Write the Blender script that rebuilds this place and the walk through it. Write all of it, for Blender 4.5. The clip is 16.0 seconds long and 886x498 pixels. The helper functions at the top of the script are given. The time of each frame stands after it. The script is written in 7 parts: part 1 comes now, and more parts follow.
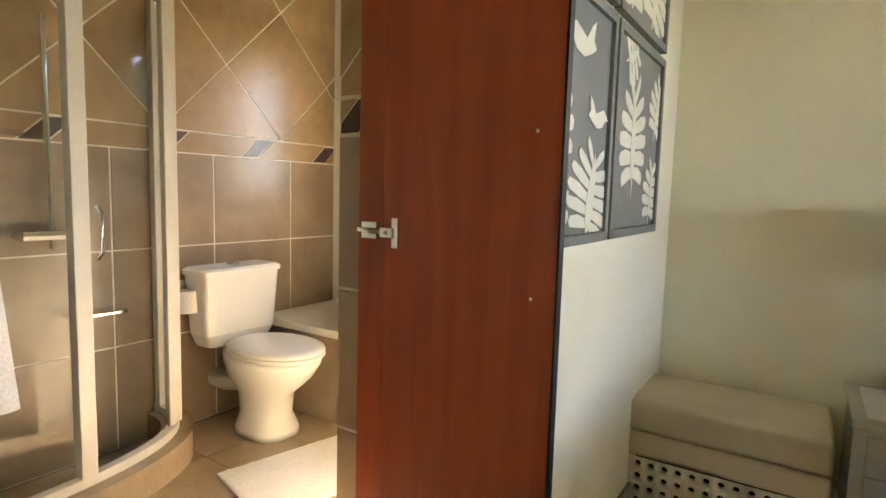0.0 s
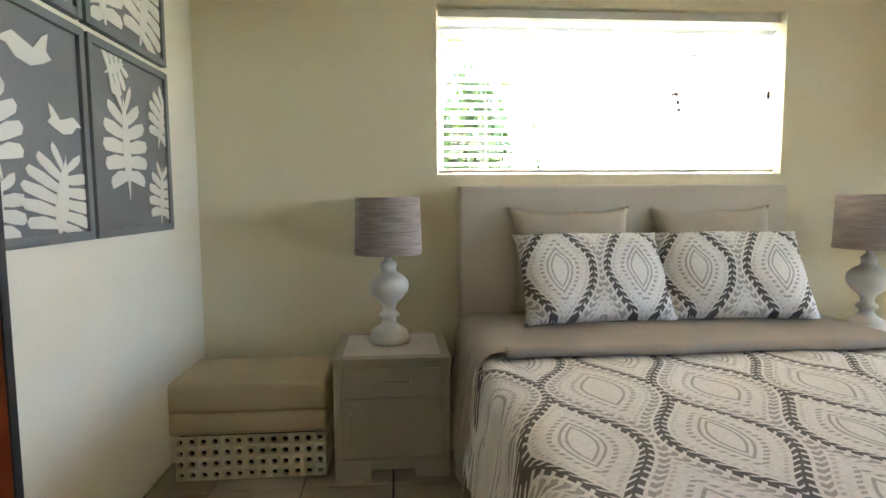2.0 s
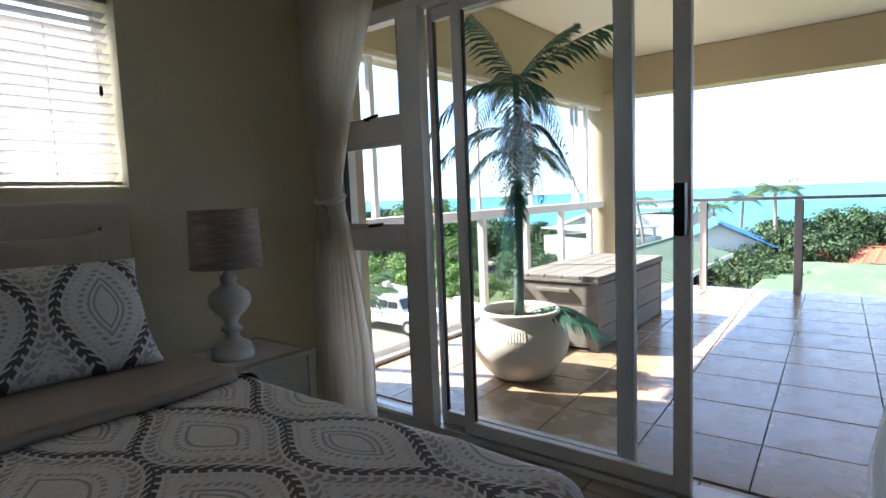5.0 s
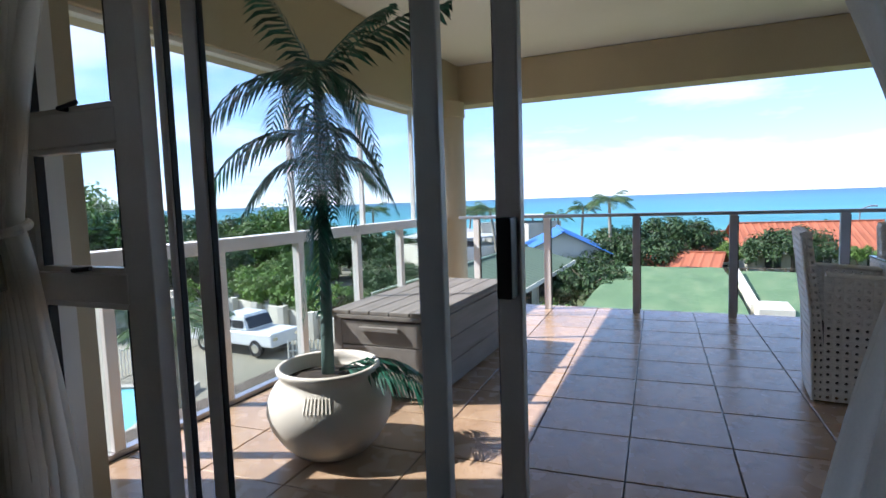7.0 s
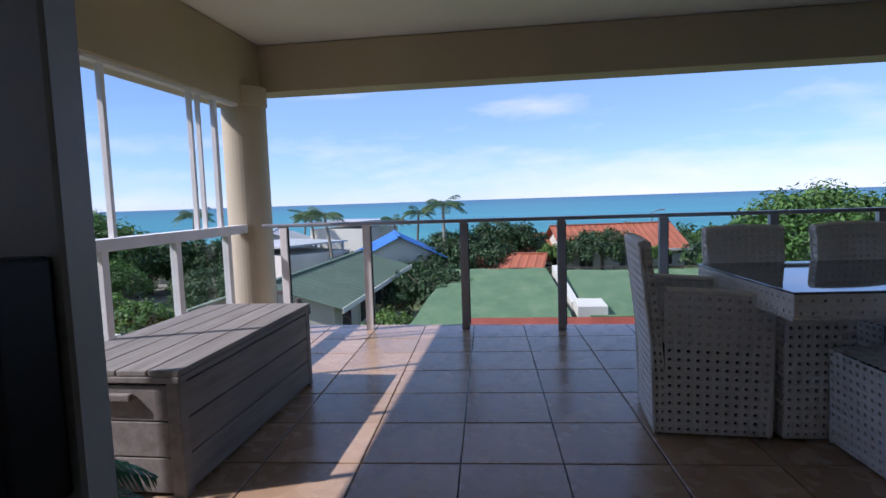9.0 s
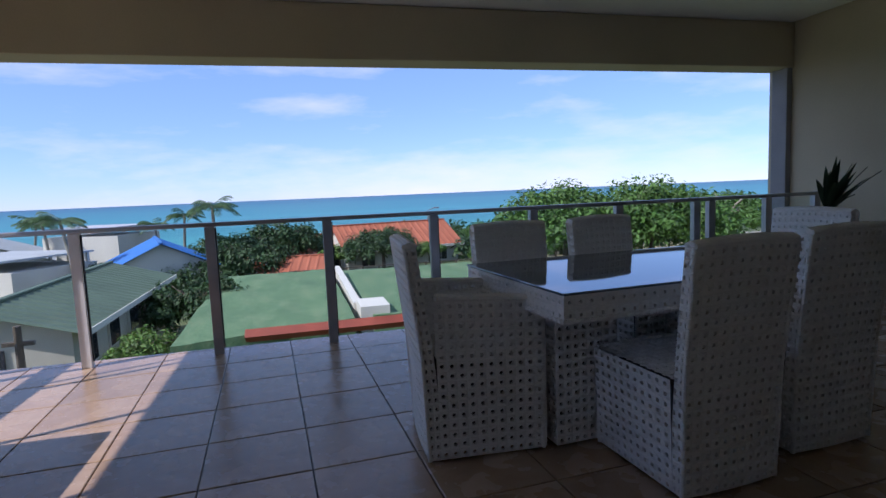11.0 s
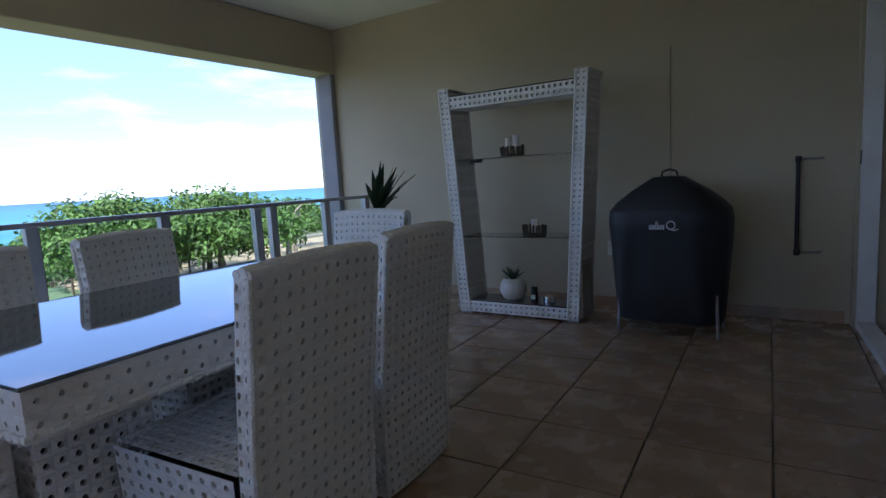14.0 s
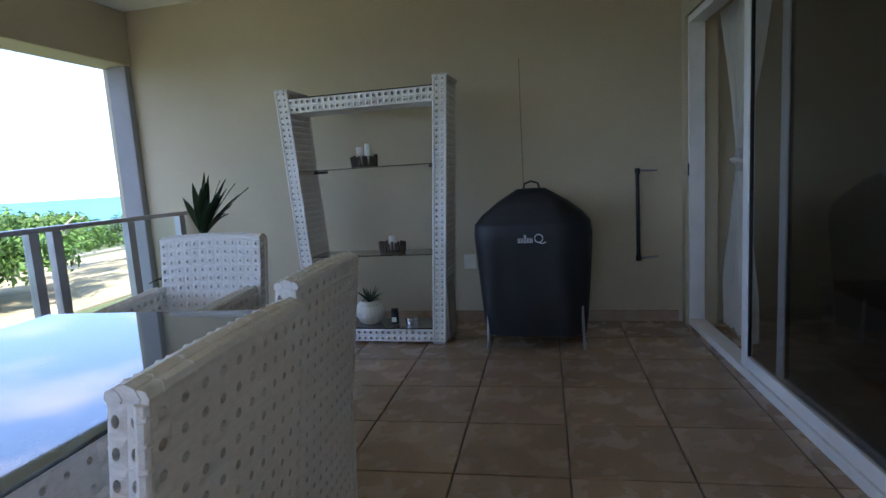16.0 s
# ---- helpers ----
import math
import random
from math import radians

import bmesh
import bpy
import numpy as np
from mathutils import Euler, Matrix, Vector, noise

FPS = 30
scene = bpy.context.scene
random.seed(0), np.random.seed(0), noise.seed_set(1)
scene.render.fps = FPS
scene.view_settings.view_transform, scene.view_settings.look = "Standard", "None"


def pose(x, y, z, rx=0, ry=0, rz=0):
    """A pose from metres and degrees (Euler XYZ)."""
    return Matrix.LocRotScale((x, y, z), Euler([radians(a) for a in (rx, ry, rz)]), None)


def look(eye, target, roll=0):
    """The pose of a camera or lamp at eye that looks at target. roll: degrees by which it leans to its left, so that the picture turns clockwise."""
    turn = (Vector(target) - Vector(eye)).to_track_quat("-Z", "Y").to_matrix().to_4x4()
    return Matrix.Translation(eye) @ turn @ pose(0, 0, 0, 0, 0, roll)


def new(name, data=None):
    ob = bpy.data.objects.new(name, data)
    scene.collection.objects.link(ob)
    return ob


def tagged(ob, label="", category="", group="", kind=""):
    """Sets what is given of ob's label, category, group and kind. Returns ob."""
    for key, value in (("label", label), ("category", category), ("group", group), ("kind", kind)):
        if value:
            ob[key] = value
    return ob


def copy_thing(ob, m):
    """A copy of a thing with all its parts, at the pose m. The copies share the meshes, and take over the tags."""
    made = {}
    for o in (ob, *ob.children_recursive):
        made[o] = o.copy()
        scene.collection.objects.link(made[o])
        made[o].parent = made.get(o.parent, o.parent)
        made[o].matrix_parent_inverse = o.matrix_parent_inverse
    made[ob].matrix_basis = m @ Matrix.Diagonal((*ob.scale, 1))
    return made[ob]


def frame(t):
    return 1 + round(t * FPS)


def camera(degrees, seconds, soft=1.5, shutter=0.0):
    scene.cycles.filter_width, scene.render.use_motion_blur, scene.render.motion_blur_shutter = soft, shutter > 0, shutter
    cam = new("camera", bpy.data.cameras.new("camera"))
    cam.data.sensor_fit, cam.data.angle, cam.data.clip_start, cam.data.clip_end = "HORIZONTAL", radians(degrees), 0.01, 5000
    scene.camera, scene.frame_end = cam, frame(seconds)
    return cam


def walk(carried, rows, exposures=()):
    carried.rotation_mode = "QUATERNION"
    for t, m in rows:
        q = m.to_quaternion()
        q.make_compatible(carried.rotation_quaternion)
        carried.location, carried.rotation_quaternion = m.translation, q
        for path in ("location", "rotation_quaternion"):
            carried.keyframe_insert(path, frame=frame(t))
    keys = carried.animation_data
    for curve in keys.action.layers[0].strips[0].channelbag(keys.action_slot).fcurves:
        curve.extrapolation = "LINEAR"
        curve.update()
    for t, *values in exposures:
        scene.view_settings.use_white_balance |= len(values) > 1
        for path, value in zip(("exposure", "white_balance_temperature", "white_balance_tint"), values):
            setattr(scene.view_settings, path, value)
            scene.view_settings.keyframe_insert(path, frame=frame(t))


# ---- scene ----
cam = camera(76.8, 16.0)
PATH = [
    (0, (1.191, 0.621, 1.149), (0.108, 2.29, 0.949), 1.6),
    (0.5, (1.285, 0.565, 1.137), (0.468, 2.381, 0.955), 1.2),
    (1, (1.42, 0.509, 1.134), (0.968, 2.449, 0.958), 0.7),
    (1.5, (1.517, 0.468, 1.131), (1.409, 2.458, 0.96), 0.2),
    (2, (1.624, 0.441, 1.14), (1.783, 2.427, 0.965), -0.4),
    (2.5, (1.746, 0.416, 1.15), (2.165, 2.364, 0.978), -0.8),
    (3, (1.841, 0.446, 1.142), (2.57, 2.301, 0.97), -1.3),
    (3.5, (1.953, 0.499, 1.153), (2.97, 2.212, 0.978), -1.7),
    (4, (2.125, 0.519, 1.159), (3.355, 2.086, 0.98), -1.8),
    (4.5, (2.306, 0.576, 1.16), (3.734, 1.964, 0.976), -2.1),
    (7, (3.321, 0.805, 1.23), (5.14, 1.617, 1.054), -1.9),
    (7.5, (3.538, 0.824, 1.22), (5.418, 1.483, 1.045), -1.9),
    (8.2, (3.888, 0.831, 1.222), (5.821, 1.314, 1.045), -1.9),
    (10.3, (4.574, 0.797, 1.194), (6.556, 0.608, 1.004), -2.2),
    (10.5, (4.635, 0.753, 1.191), (6.607, 0.483, 0.996), -2.3),
    (11, (4.732, 0.654, 1.193), (6.66, 0.161, 0.987), -2.4),
    (11.5, (4.798, 0.578, 1.188), (6.658, -0.126, 0.972), -2.7),
    (12, (4.909, 0.49, 1.178), (6.656, -0.459, 0.954), -3.0),
    (12.5, (5.004, 0.411, 1.168), (6.607, -0.762, 0.934), -3.1),
    (13, (5.098, 0.298, 1.174), (6.542, -1.063, 0.928), -3.2),
    (13.5, (5.225, 0.192, 1.166), (6.485, -1.341, 0.917), -3.3),
    (14, (5.332, 0.122, 1.156), (6.425, -1.534, 0.907), -3.2),
    (14.5, (5.461, 0.087, 1.168), (6.393, -1.665, 0.917), -3.3),
    (15, (5.58, 0.05, 1.172), (6.336, -1.784, 0.919), -3.4),
    (15.5, (5.707, -0.029, 1.185), (6.332, -1.911, 0.928), -3.4),
    (16, (5.844, -0.112, 1.215), (6.312, -2.038, 0.952), -3.5),
]
walk(cam, [(t, look(eye, target, roll)) for t, eye, target, roll in PATH],
     exposures=((0.0, 5.1, 8500, 18), (1.5, 4.95, 7900, 16), (2.5, 4.5, 7500, 16), (3.5, 3.8, 7000, 17), (4.5, 2.65, 6700, 17), (7.0, 1.08, 6200, 19), (8.0, 0.53, 6000, 22), (10.5, 0.05, 5850, 24), (12.5, 0.68, 5800, 24), (14.5, 1.4, 5900, 23), (16.0, 1.98, 6150, 21)))

# ---- light ----
world = bpy.data.worlds.new("sky_world")
scene.world = world
world.use_nodes = True
_nt = world.node_tree
_bg = _nt.nodes["Background"]
_sky = _nt.nodes.new("ShaderNodeTexSky")
_sky.sky_type = 'NISHITA'
_sky.sun_disc = False
_sky.sun_elevation = radians(44)
_sky.sun_rotation = radians(-20)
_sky.altitude = 1200
_sky.air_density, _sky.dust_density, _sky.ozone_density = 1.0, 0.0, 4.0
# thin broken cloud over an even sea haze
_tc = _nt.nodes.new("ShaderNodeTexCoord")
_mp = _nt.nodes.new("ShaderNodeMapping")
_mp.inputs["Scale"].default_value = (2.2, 2.2, 9.0)
_cn = _nt.nodes.new("ShaderNodeTexNoise")
_cn.inputs["Scale"].default_value, _cn.inputs["Detail"].default_value, _cn.inputs["Roughness"].default_value = 1.3, 6.0, 0.55
_cr = _nt.nodes.new("ShaderNodeValToRGB")
_cr.color_ramp.elements[0].position, _cr.color_ramp.elements[1].position = 0.47, 0.70
_cr.color_ramp.elements[1].color = (0.60, 0.60, 0.60, 1)
_mx = _nt.nodes.new("ShaderNodeMix")
_mx.data_type = 'RGBA'
_mx.inputs["B"].default_value = (8.2, 8.0, 9.2, 1)
_nt.links.new(_tc.outputs["Generated"], _mp.inputs["Vector"])
_nt.links.new(_mp.outputs[0], _cn.inputs["Vector"])
_nt.links.new(_cn.outputs[0], _cr.inputs[0])
_nt.links.new(_cr.outputs[0], _mx.inputs["Factor"])
_tint = _nt.nodes.new("ShaderNodeMix")
_tint.data_type, _tint.blend_type = 'RGBA', 'MULTIPLY'
_tint.inputs["Factor"].default_value = 1.0
_tint.inputs["B"].default_value = (0.90, 0.98, 1.16, 1)
_nt.links.new(_sky.outputs[0], _tint.inputs["A"])
_veil = _nt.nodes.new("ShaderNodeMix")
_veil.data_type = 'RGBA'
_veil.inputs["Factor"].default_value = 0.34
_veil.inputs["B"].default_value = (3.7, 6.0, 9.4, 1)
_nt.links.new(_tint.outputs["Result"], _veil.inputs["A"])
_nt.links.new(_veil.outputs["Result"], _mx.inputs["A"])
_nt.links.new(_mx.outputs["Result"], _bg.inputs[0])
_bg.inputs[1].default_value = 0.118
_sl = bpy.data.lights.new("sun", 'SUN')
_sl.energy, _sl.angle, _sl.color = 5.0, radians(0.55), (1.0, 0.95, 0.87)
_so = new("sun", _sl)
_so.matrix_world = look((-3.6, 9.7, 10), (0, 0, 0))


# ---- materials ----
def rgb(c):
    return (*c, 1) if len(c) == 3 else c


class Mat:
    """A small builder round a Principled material."""

    def __init__(self, name, color, rough=0.6, metal=0.0, **kw):
        self.m = bpy.data.materials.new(name)
        self.m.use_nodes = True
        self.nt = self.m.node_tree
        self.b = self.nt.nodes["Principled BSDF"]
        self.set("Base Color", rgb(color))
        self.set("Roughness", rough)
        self.set("Metallic", metal)
        for k, v in kw.items():
            self.set(k, v)
        self.color = rgb(color)
        self.coord = None

    def set(self, key, v):
        self.b.inputs[key.replace("_", " ")].default_value = v
        return self

    def node(self, kind, **inputs):
        n = self.nt.nodes.new(kind)
        for k, v in inputs.items():
            n.inputs[k].default_value = v
        return n

    def link(self, a, b):
        self.nt.links.new(a, b)

    def vec(self, scale=(1, 1, 1), rot=(0, 0, 0)):
        if self.coord is None:
            self.coord = self.nt.nodes.new("ShaderNodeTexCoord")
        mp = self.node("ShaderNodeMapping", Scale=scale, Rotation=rot)
        self.link(self.coord.outputs["Object"], mp.inputs["Vector"])
        return mp.outputs[0]

    def noise(self, scale, detail=4.0, rough=0.5, stretch=(1, 1, 1), distort=0.0):
        n = self.node("ShaderNodeTexNoise", Scale=scale, Detail=detail, Roughness=rough, Distortion=distort)
        self.link(self.vec(stretch), n.inputs["Vector"])
        return n.outputs[0]

    def ramp(self, fac, stops):
        r = self.nt.nodes.new("ShaderNodeValToRGB")
        els = r.color_ramp.elements
        while len(els) < len(stops):
            els.new(0.5)
        for e, (p, c) in zip(els, stops):
            e.position, e.color = p, rgb(c)
        self.link(fac, r.inputs[0])
        return r.outputs[0]

    def mix(self, fac, a, b, mode='MIX'):
        n = self.nt.nodes.new("ShaderNodeMix")
        n.data_type, n.blend_type = 'RGBA', mode
        for key, v in (("Factor", fac), ("A", a), ("B", b)):
            sock = n.inputs[key]
            if hasattr(v, "is_linked"):
                self.link(v, sock)
            else:
                sock.default_value = v if key == "Factor" else rgb(v)
        return n.outputs["Result"]

    def math(self, op, a, b=None, c=None):
        n = self.nt.nodes.new("ShaderNodeMath")
        n.operation = op
        for i, v in enumerate((a, b, c)):
            if v is None:
                continue
            if hasattr(v, "is_linked"):
                self.link(v, n.inputs[i])
            else:
                n.inputs[i].default_value = v
        return n.outputs[0]

    def base(self, out):
        self.link(out, self.b.inputs["Base Color"])
        return self

    def bump(self, height, strength=0.2, dist=0.01):
        n = self.node("ShaderNodeBump", Strength=strength, Distance=dist)
        self.link(height, n.inputs["Height"])
        self.link(n.outputs[0], self.b.inputs["Normal"])
        return self

    def mottle(self, scale=3.0, amount=0.12, fine=60.0, fine_amount=0.06, bump=0.05):
        """Blotches, grain and fine relief on one colour."""
        c = self.color
        lo = tuple(v * (1 - amount) for v in c[:3])
        hi = tuple(min(1, v * (1 + amount)) for v in c[:3])
        a = self.ramp(self.noise(scale, 5), [(0.3, lo), (0.7, hi)])
        g = self.ramp(self.noise(fine, 3), [(0.3, (1 - fine_amount,) * 3), (0.7, (1, 1, 1))])
        self.base(self.mix(1.0, a, g, 'MULTIPLY'))
        if bump:
            self.bump(self.noise(fine, 3), bump, 0.004)
        return self

    def vary(self, amount=0.15):
        """Makes each piece a little lighter or darker than the next."""
        info = self.nt.nodes.new("ShaderNodeObjectInfo")
        f = self.ramp(info.outputs["Random"], [(0, (1 - amount,) * 3), (1, (1 + amount * 0.4,) * 3)])
        link = self.b.inputs["Base Color"].links
        src = link[0].from_socket if link else self.color
        self.base(self.mix(1.0, src, f, 'MULTIPLY'))
        return self


plaster = Mat("cream_plaster", (0.80, 0.73, 0.53), 0.75).mottle(1.5, 0.05, 90, 0.03, 0.08).m
plaster_pale = Mat("pale_plaster", (0.82, 0.78, 0.66), 0.75).mottle(1.5, 0.05, 90, 0.03, 0.08).m
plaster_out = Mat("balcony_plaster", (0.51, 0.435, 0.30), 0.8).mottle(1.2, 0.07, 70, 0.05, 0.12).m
ceiling_white = Mat("ceiling_paint", (0.84, 0.82, 0.77), 0.8).mottle(1.0, 0.04, 60, 0.03, 0.05).m
grout_mat = Mat("tile_grout", (0.10, 0.08, 0.065), 0.9).mottle(8, 0.3, 90, 0.2, 0.2).m
grout_pale = Mat("pale_grout", (0.78, 0.70, 0.56), 0.9).mottle(8, 0.15, 90, 0.1, 0.2).m
_t = Mat("terracotta_tile", (0.36, 0.24, 0.16), 0.30)
_c = _t.ramp(_t.noise(2.3, 6, 0.6), [(0.25, (0.31, 0.20, 0.12)), (0.5, (0.41, 0.28, 0.18)), (0.75, (0.50, 0.37, 0.255))])
_t.base(_t.mix(0.22, _c, _t.ramp(_t.noise(9, 6, 0.6), [(0.3, (0.25, 0.145, 0.085)), (0.7, (0.50, 0.37, 0.26))])))
_t.link(_t.ramp(_t.noise(6, 4), [(0.3, (0.17,) * 3), (0.7, (0.34,) * 3)]), _t.b.inputs["Roughness"])
_t.bump(_t.noise(14, 5), 0.08, 0.01)
balcony_tile = _t.vary(0.16).m
_t = Mat("bedroom_tile", (0.34, 0.27, 0.20), 0.35)
_t.base(_t.ramp(_t.noise(3.0, 6, 0.6), [(0.25, (0.36, 0.285, 0.215)), (0.75, (0.52, 0.44, 0.35))]))
_t.bump(_t.noise(16, 5), 0.06, 0.01)
bedroom_tile = _t.vary(0.12).m
_t = Mat("bathroom_wall_tile", (0.36, 0.22, 0.11), 0.28)
_c = _t.ramp(_t.noise(2.6, 7, 0.62, distort=0.6), [(0.25, (0.25, 0.145, 0.07)), (0.5, (0.40, 0.25, 0.125)), (0.78, (0.55, 0.39, 0.22))])
_t.base(_t.mix(0.3, _c, _t.ramp(_t.noise(13, 6, 0.7), [(0.3, (0.24, 0.14, 0.07)), (0.7, (0.52, 0.38, 0.22))])))
_t.bump(_t.noise(20, 5), 0.05, 0.01)
bath_tile = _t.vary(0.10).m
_t = Mat("bathroom_lower_tile", (0.30, 0.22, 0.14), 0.28)
_c = _t.ramp(_t.noise(2.6, 7, 0.62, distort=0.6), [(0.25, (0.22, 0.15, 0.09)), (0.5, (0.32, 0.23, 0.15)), (0.78, (0.43, 0.33, 0.22))])
_t.base(_c)
_t.bump(_t.noise(20, 5), 0.05, 0.01)
bath_tile_low = _t.vary(0.10).m
bath_tile_dark = Mat("dark_decor_tile", (0.075, 0.05, 0.04), 0.3).mottle(9, 0.3, 60, 0.1, 0.05).m
bath_floor_tile = Mat("bathroom_floor_tile", (0.38, 0.28, 0.18), 0.22).mottle(3, 0.2, 40, 0.1, 0.04).vary(0.1).m
_t = Mat("red_wood", (0.27, 0.052, 0.017), 0.35)
_w = _t.noise(2.2, 6, 0.6, (9, 9, 0.7), 0.4)
_t.base(_t.ramp(_w, [(0.25, (0.30, 0.044, 0.012)), (0.55, (0.41, 0.075, 0.021)), (0.8, (0.48, 0.105, 0.032))]))
_t.bump(_t.noise(8, 5, 0.6, (14, 14, 0.6)), 0.04, 0.004)
red_wood = _t.m
aluminium = Mat("white_aluminium", (0.80, 0.78, 0.75), 0.38, 0.0).mottle(5, 0.06, 120, 0.03, 0.02).m
alu_grey = Mat("brushed_aluminium", (0.42, 0.41, 0.42), 0.35, 0.75).mottle(6, 0.1, 120, 0.05, 0.03).m
rubber = Mat("black_rubber", (0.015, 0.015, 0.017), 0.6).mottle(20, 0.2, 90, 0.1, 0.05).m
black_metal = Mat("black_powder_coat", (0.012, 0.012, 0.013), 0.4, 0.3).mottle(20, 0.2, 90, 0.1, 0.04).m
chrome = Mat("chrome", (0.75, 0.74, 0.72), 0.12, 1.0).mottle(10, 0.05, 90, 0.03, 0.01).m


def sheet_glass(name, tint, low=0.022):
    """Thin clear glass: light passes straight, both faces mirror a little, more at a slant."""
    a = Mat(name, tint, 0.0)
    clear = a.node("ShaderNodeBsdfTransparent", Color=rgb(tint))
    sheen = a.node("ShaderNodeBsdfGlossy", Roughness=0.005)
    weight = a.node("ShaderNodeLayerWeight", Blend=0.5)
    amount = a.math('ADD', a.math('MULTIPLY', a.math('POWER', weight.outputs["Facing"], 5.0), 0.55), low)
    mx = a.nt.nodes.new("ShaderNodeMixShader")
    a.link(amount, mx.inputs[0])
    a.link(clear.outputs[0], mx.inputs[1])
    a.link(sheen.outputs[0], mx.inputs[2])
    a.link(mx.outputs[0], a.nt.nodes["Material Output"].inputs["Surface"])
    return a.m


glass = sheet_glass("window_glass", (0.96, 0.975, 0.97))
louvre_glass = sheet_glass("frosted_louvre_glass", (0.80, 0.80, 0.77))
glass_balustrade = sheet_glass("balustrade_glass", (0.93, 0.965, 0.95), 0.015)
glass_dark = Mat("smoked_glass", (0.55, 0.56, 0.56), 0.0, 0.0, Transmission_Weight=1.0, IOR=1.3).m


# ---- building helpers ----
def part(name, bm, material, parent=None, label="", smooth=False, kind=""):
    """Links a bmesh as one mesh object, under a thing or a part."""
    me = bpy.data.meshes.new(name)
    bmesh.ops.recalc_face_normals(bm, faces=bm.faces[:]) if len(bm.faces) < 60000 else None
    bm.to_mesh(me)
    bm.free()
    if material:
        me.materials.append(material)
    if smooth:
        me.shade_smooth()
    ob = new(name, me)
    if parent:
        ob.parent = parent
    return tagged(ob, label=label, kind=kind)


def thing(name, label, category, group="", at=(0, 0, 0), turn=0.0, kind=""):
    ob = new(name)
    ob.empty_display_size = 0.1
    ob.matrix_world = pose(*at, 0, 0, turn)
    return tagged(ob, label, category, group, kind)


def box(bm, x0, x1, y0, y1, z0, z1, bevel=0.0, seg=2, m=None):
    """Adds a box, with rounded edges if asked."""
    g = bmesh.ops.create_cube(bm, size=1.0)
    vs = g["verts"]
    bmesh.ops.transform(bm, matrix=Matrix.LocRotScale(((x0 + x1) / 2, (y0 + y1) / 2, (z0 + z1) / 2), None, (abs(x1 - x0), abs(y1 - y0), abs(z1 - z0))), verts=vs)
    if bevel:
        es = list({e for v in vs for e in v.link_edges})
        out = bmesh.ops.bevel(bm, geom=es, offset=bevel, segments=seg, affect='EDGES', profile=0.6)
        vs = list({v for f in out["faces"] for v in f.verts} | {v for v in vs if v.is_valid})
    if m is not None:
        bmesh.ops.transform(bm, matrix=m, verts=vs)
    return vs


def boxes(*rows, bevel=0.0):
    bm = bmesh.new()
    for r in rows:
        box(bm, *r, bevel=bevel)
    return bm


def lathe(profile, n=32, bm=None, cx=0.0, cy=0.0, cap=True):
    """A turned shape from rows of (radius, height)."""
    bm = bm or bmesh.new()
    rings = []
    for r, z in profile:
        rings.append([bm.verts.new((cx + r * math.cos(2 * math.pi * i / n), cy + r * math.sin(2 * math.pi * i / n), z)) for i in range(n)])
    for a, b in zip(rings, rings[1:]):
        for i in range(n):
            bm.faces.new((a[i], a[(i + 1) % n], b[(i + 1) % n], b[i]))
    if cap:
        bm.faces.new(rings[0][::-1])
        bm.faces.new(rings[-1])
    return bm


def tube(points, radius, n=8, bm=None, taper=1.0):
    """A round bar along points."""
    bm = bm or bmesh.new()
    pts = [Vector(p) for p in points]
    rings = []
    for i, p in enumerate(pts):
        d = (pts[min(i + 1, len(pts) - 1)] - pts[max(i - 1, 0)]).normalized()
        q = d.to_track_quat('Z', 'Y')
        r = radius * (1 + (taper - 1) * i / max(1, len(pts) - 1))
        rings.append([bm.verts.new(p + q @ Vector((r * math.cos(2 * math.pi * k / n), r * math.sin(2 * math.pi * k / n), 0))) for k in range(n)])
    for a, b in zip(rings, rings[1:]):
        for k in range(n):
            bm.faces.new((a[k], a[(k + 1) % n], b[(k + 1) % n], b[k]))
    bm.faces.new(rings[0][::-1])
    bm.faces.new(rings[-1])
    return bm


def wall(name, axis, at, thick, a0, a1, z0, z1, material, openings=(), label="", parent=None):
    """A wall across axis x or y, from at to at + thick, that runs from a0 to a1, with openings (a, b, low, high) through it."""
    bm = bmesh.new()
    cuts = sorted({a0, a1, *[v for o in openings for v in o[:2]]})
    for u, v in zip(cuts, cuts[1:]):
        spans, low = [], z0
        for o in sorted((o for o in openings if o[0] < v - 1e-6 and o[1] > u + 1e-6), key=lambda o: o[2]):
            if o[2] > low:
                spans.append((low, o[2]))
            low = o[3]
        if low < z1:
            spans.append((low, z1))
        for p, q in spans:
            if axis == "y":
                box(bm, u, v, at, at + thick, p, q)
            else:
                box(bm, at, at + thick, u, v, p, q)
    bmesh.ops.remove_doubles(bm, verts=bm.verts[:], dist=1e-5)
    ob = part(name, bm, material, parent, kind="structure")
    return tagged(ob, label, "wall")


# ---- setting ----
YB = 3.13      # bed wall
XF = 4.58      # inner face of the bedroom's glass front
XL = 5.05      # face of the lounge's glass front
YS, YN = -4.56, 3.38
BW = 0.24

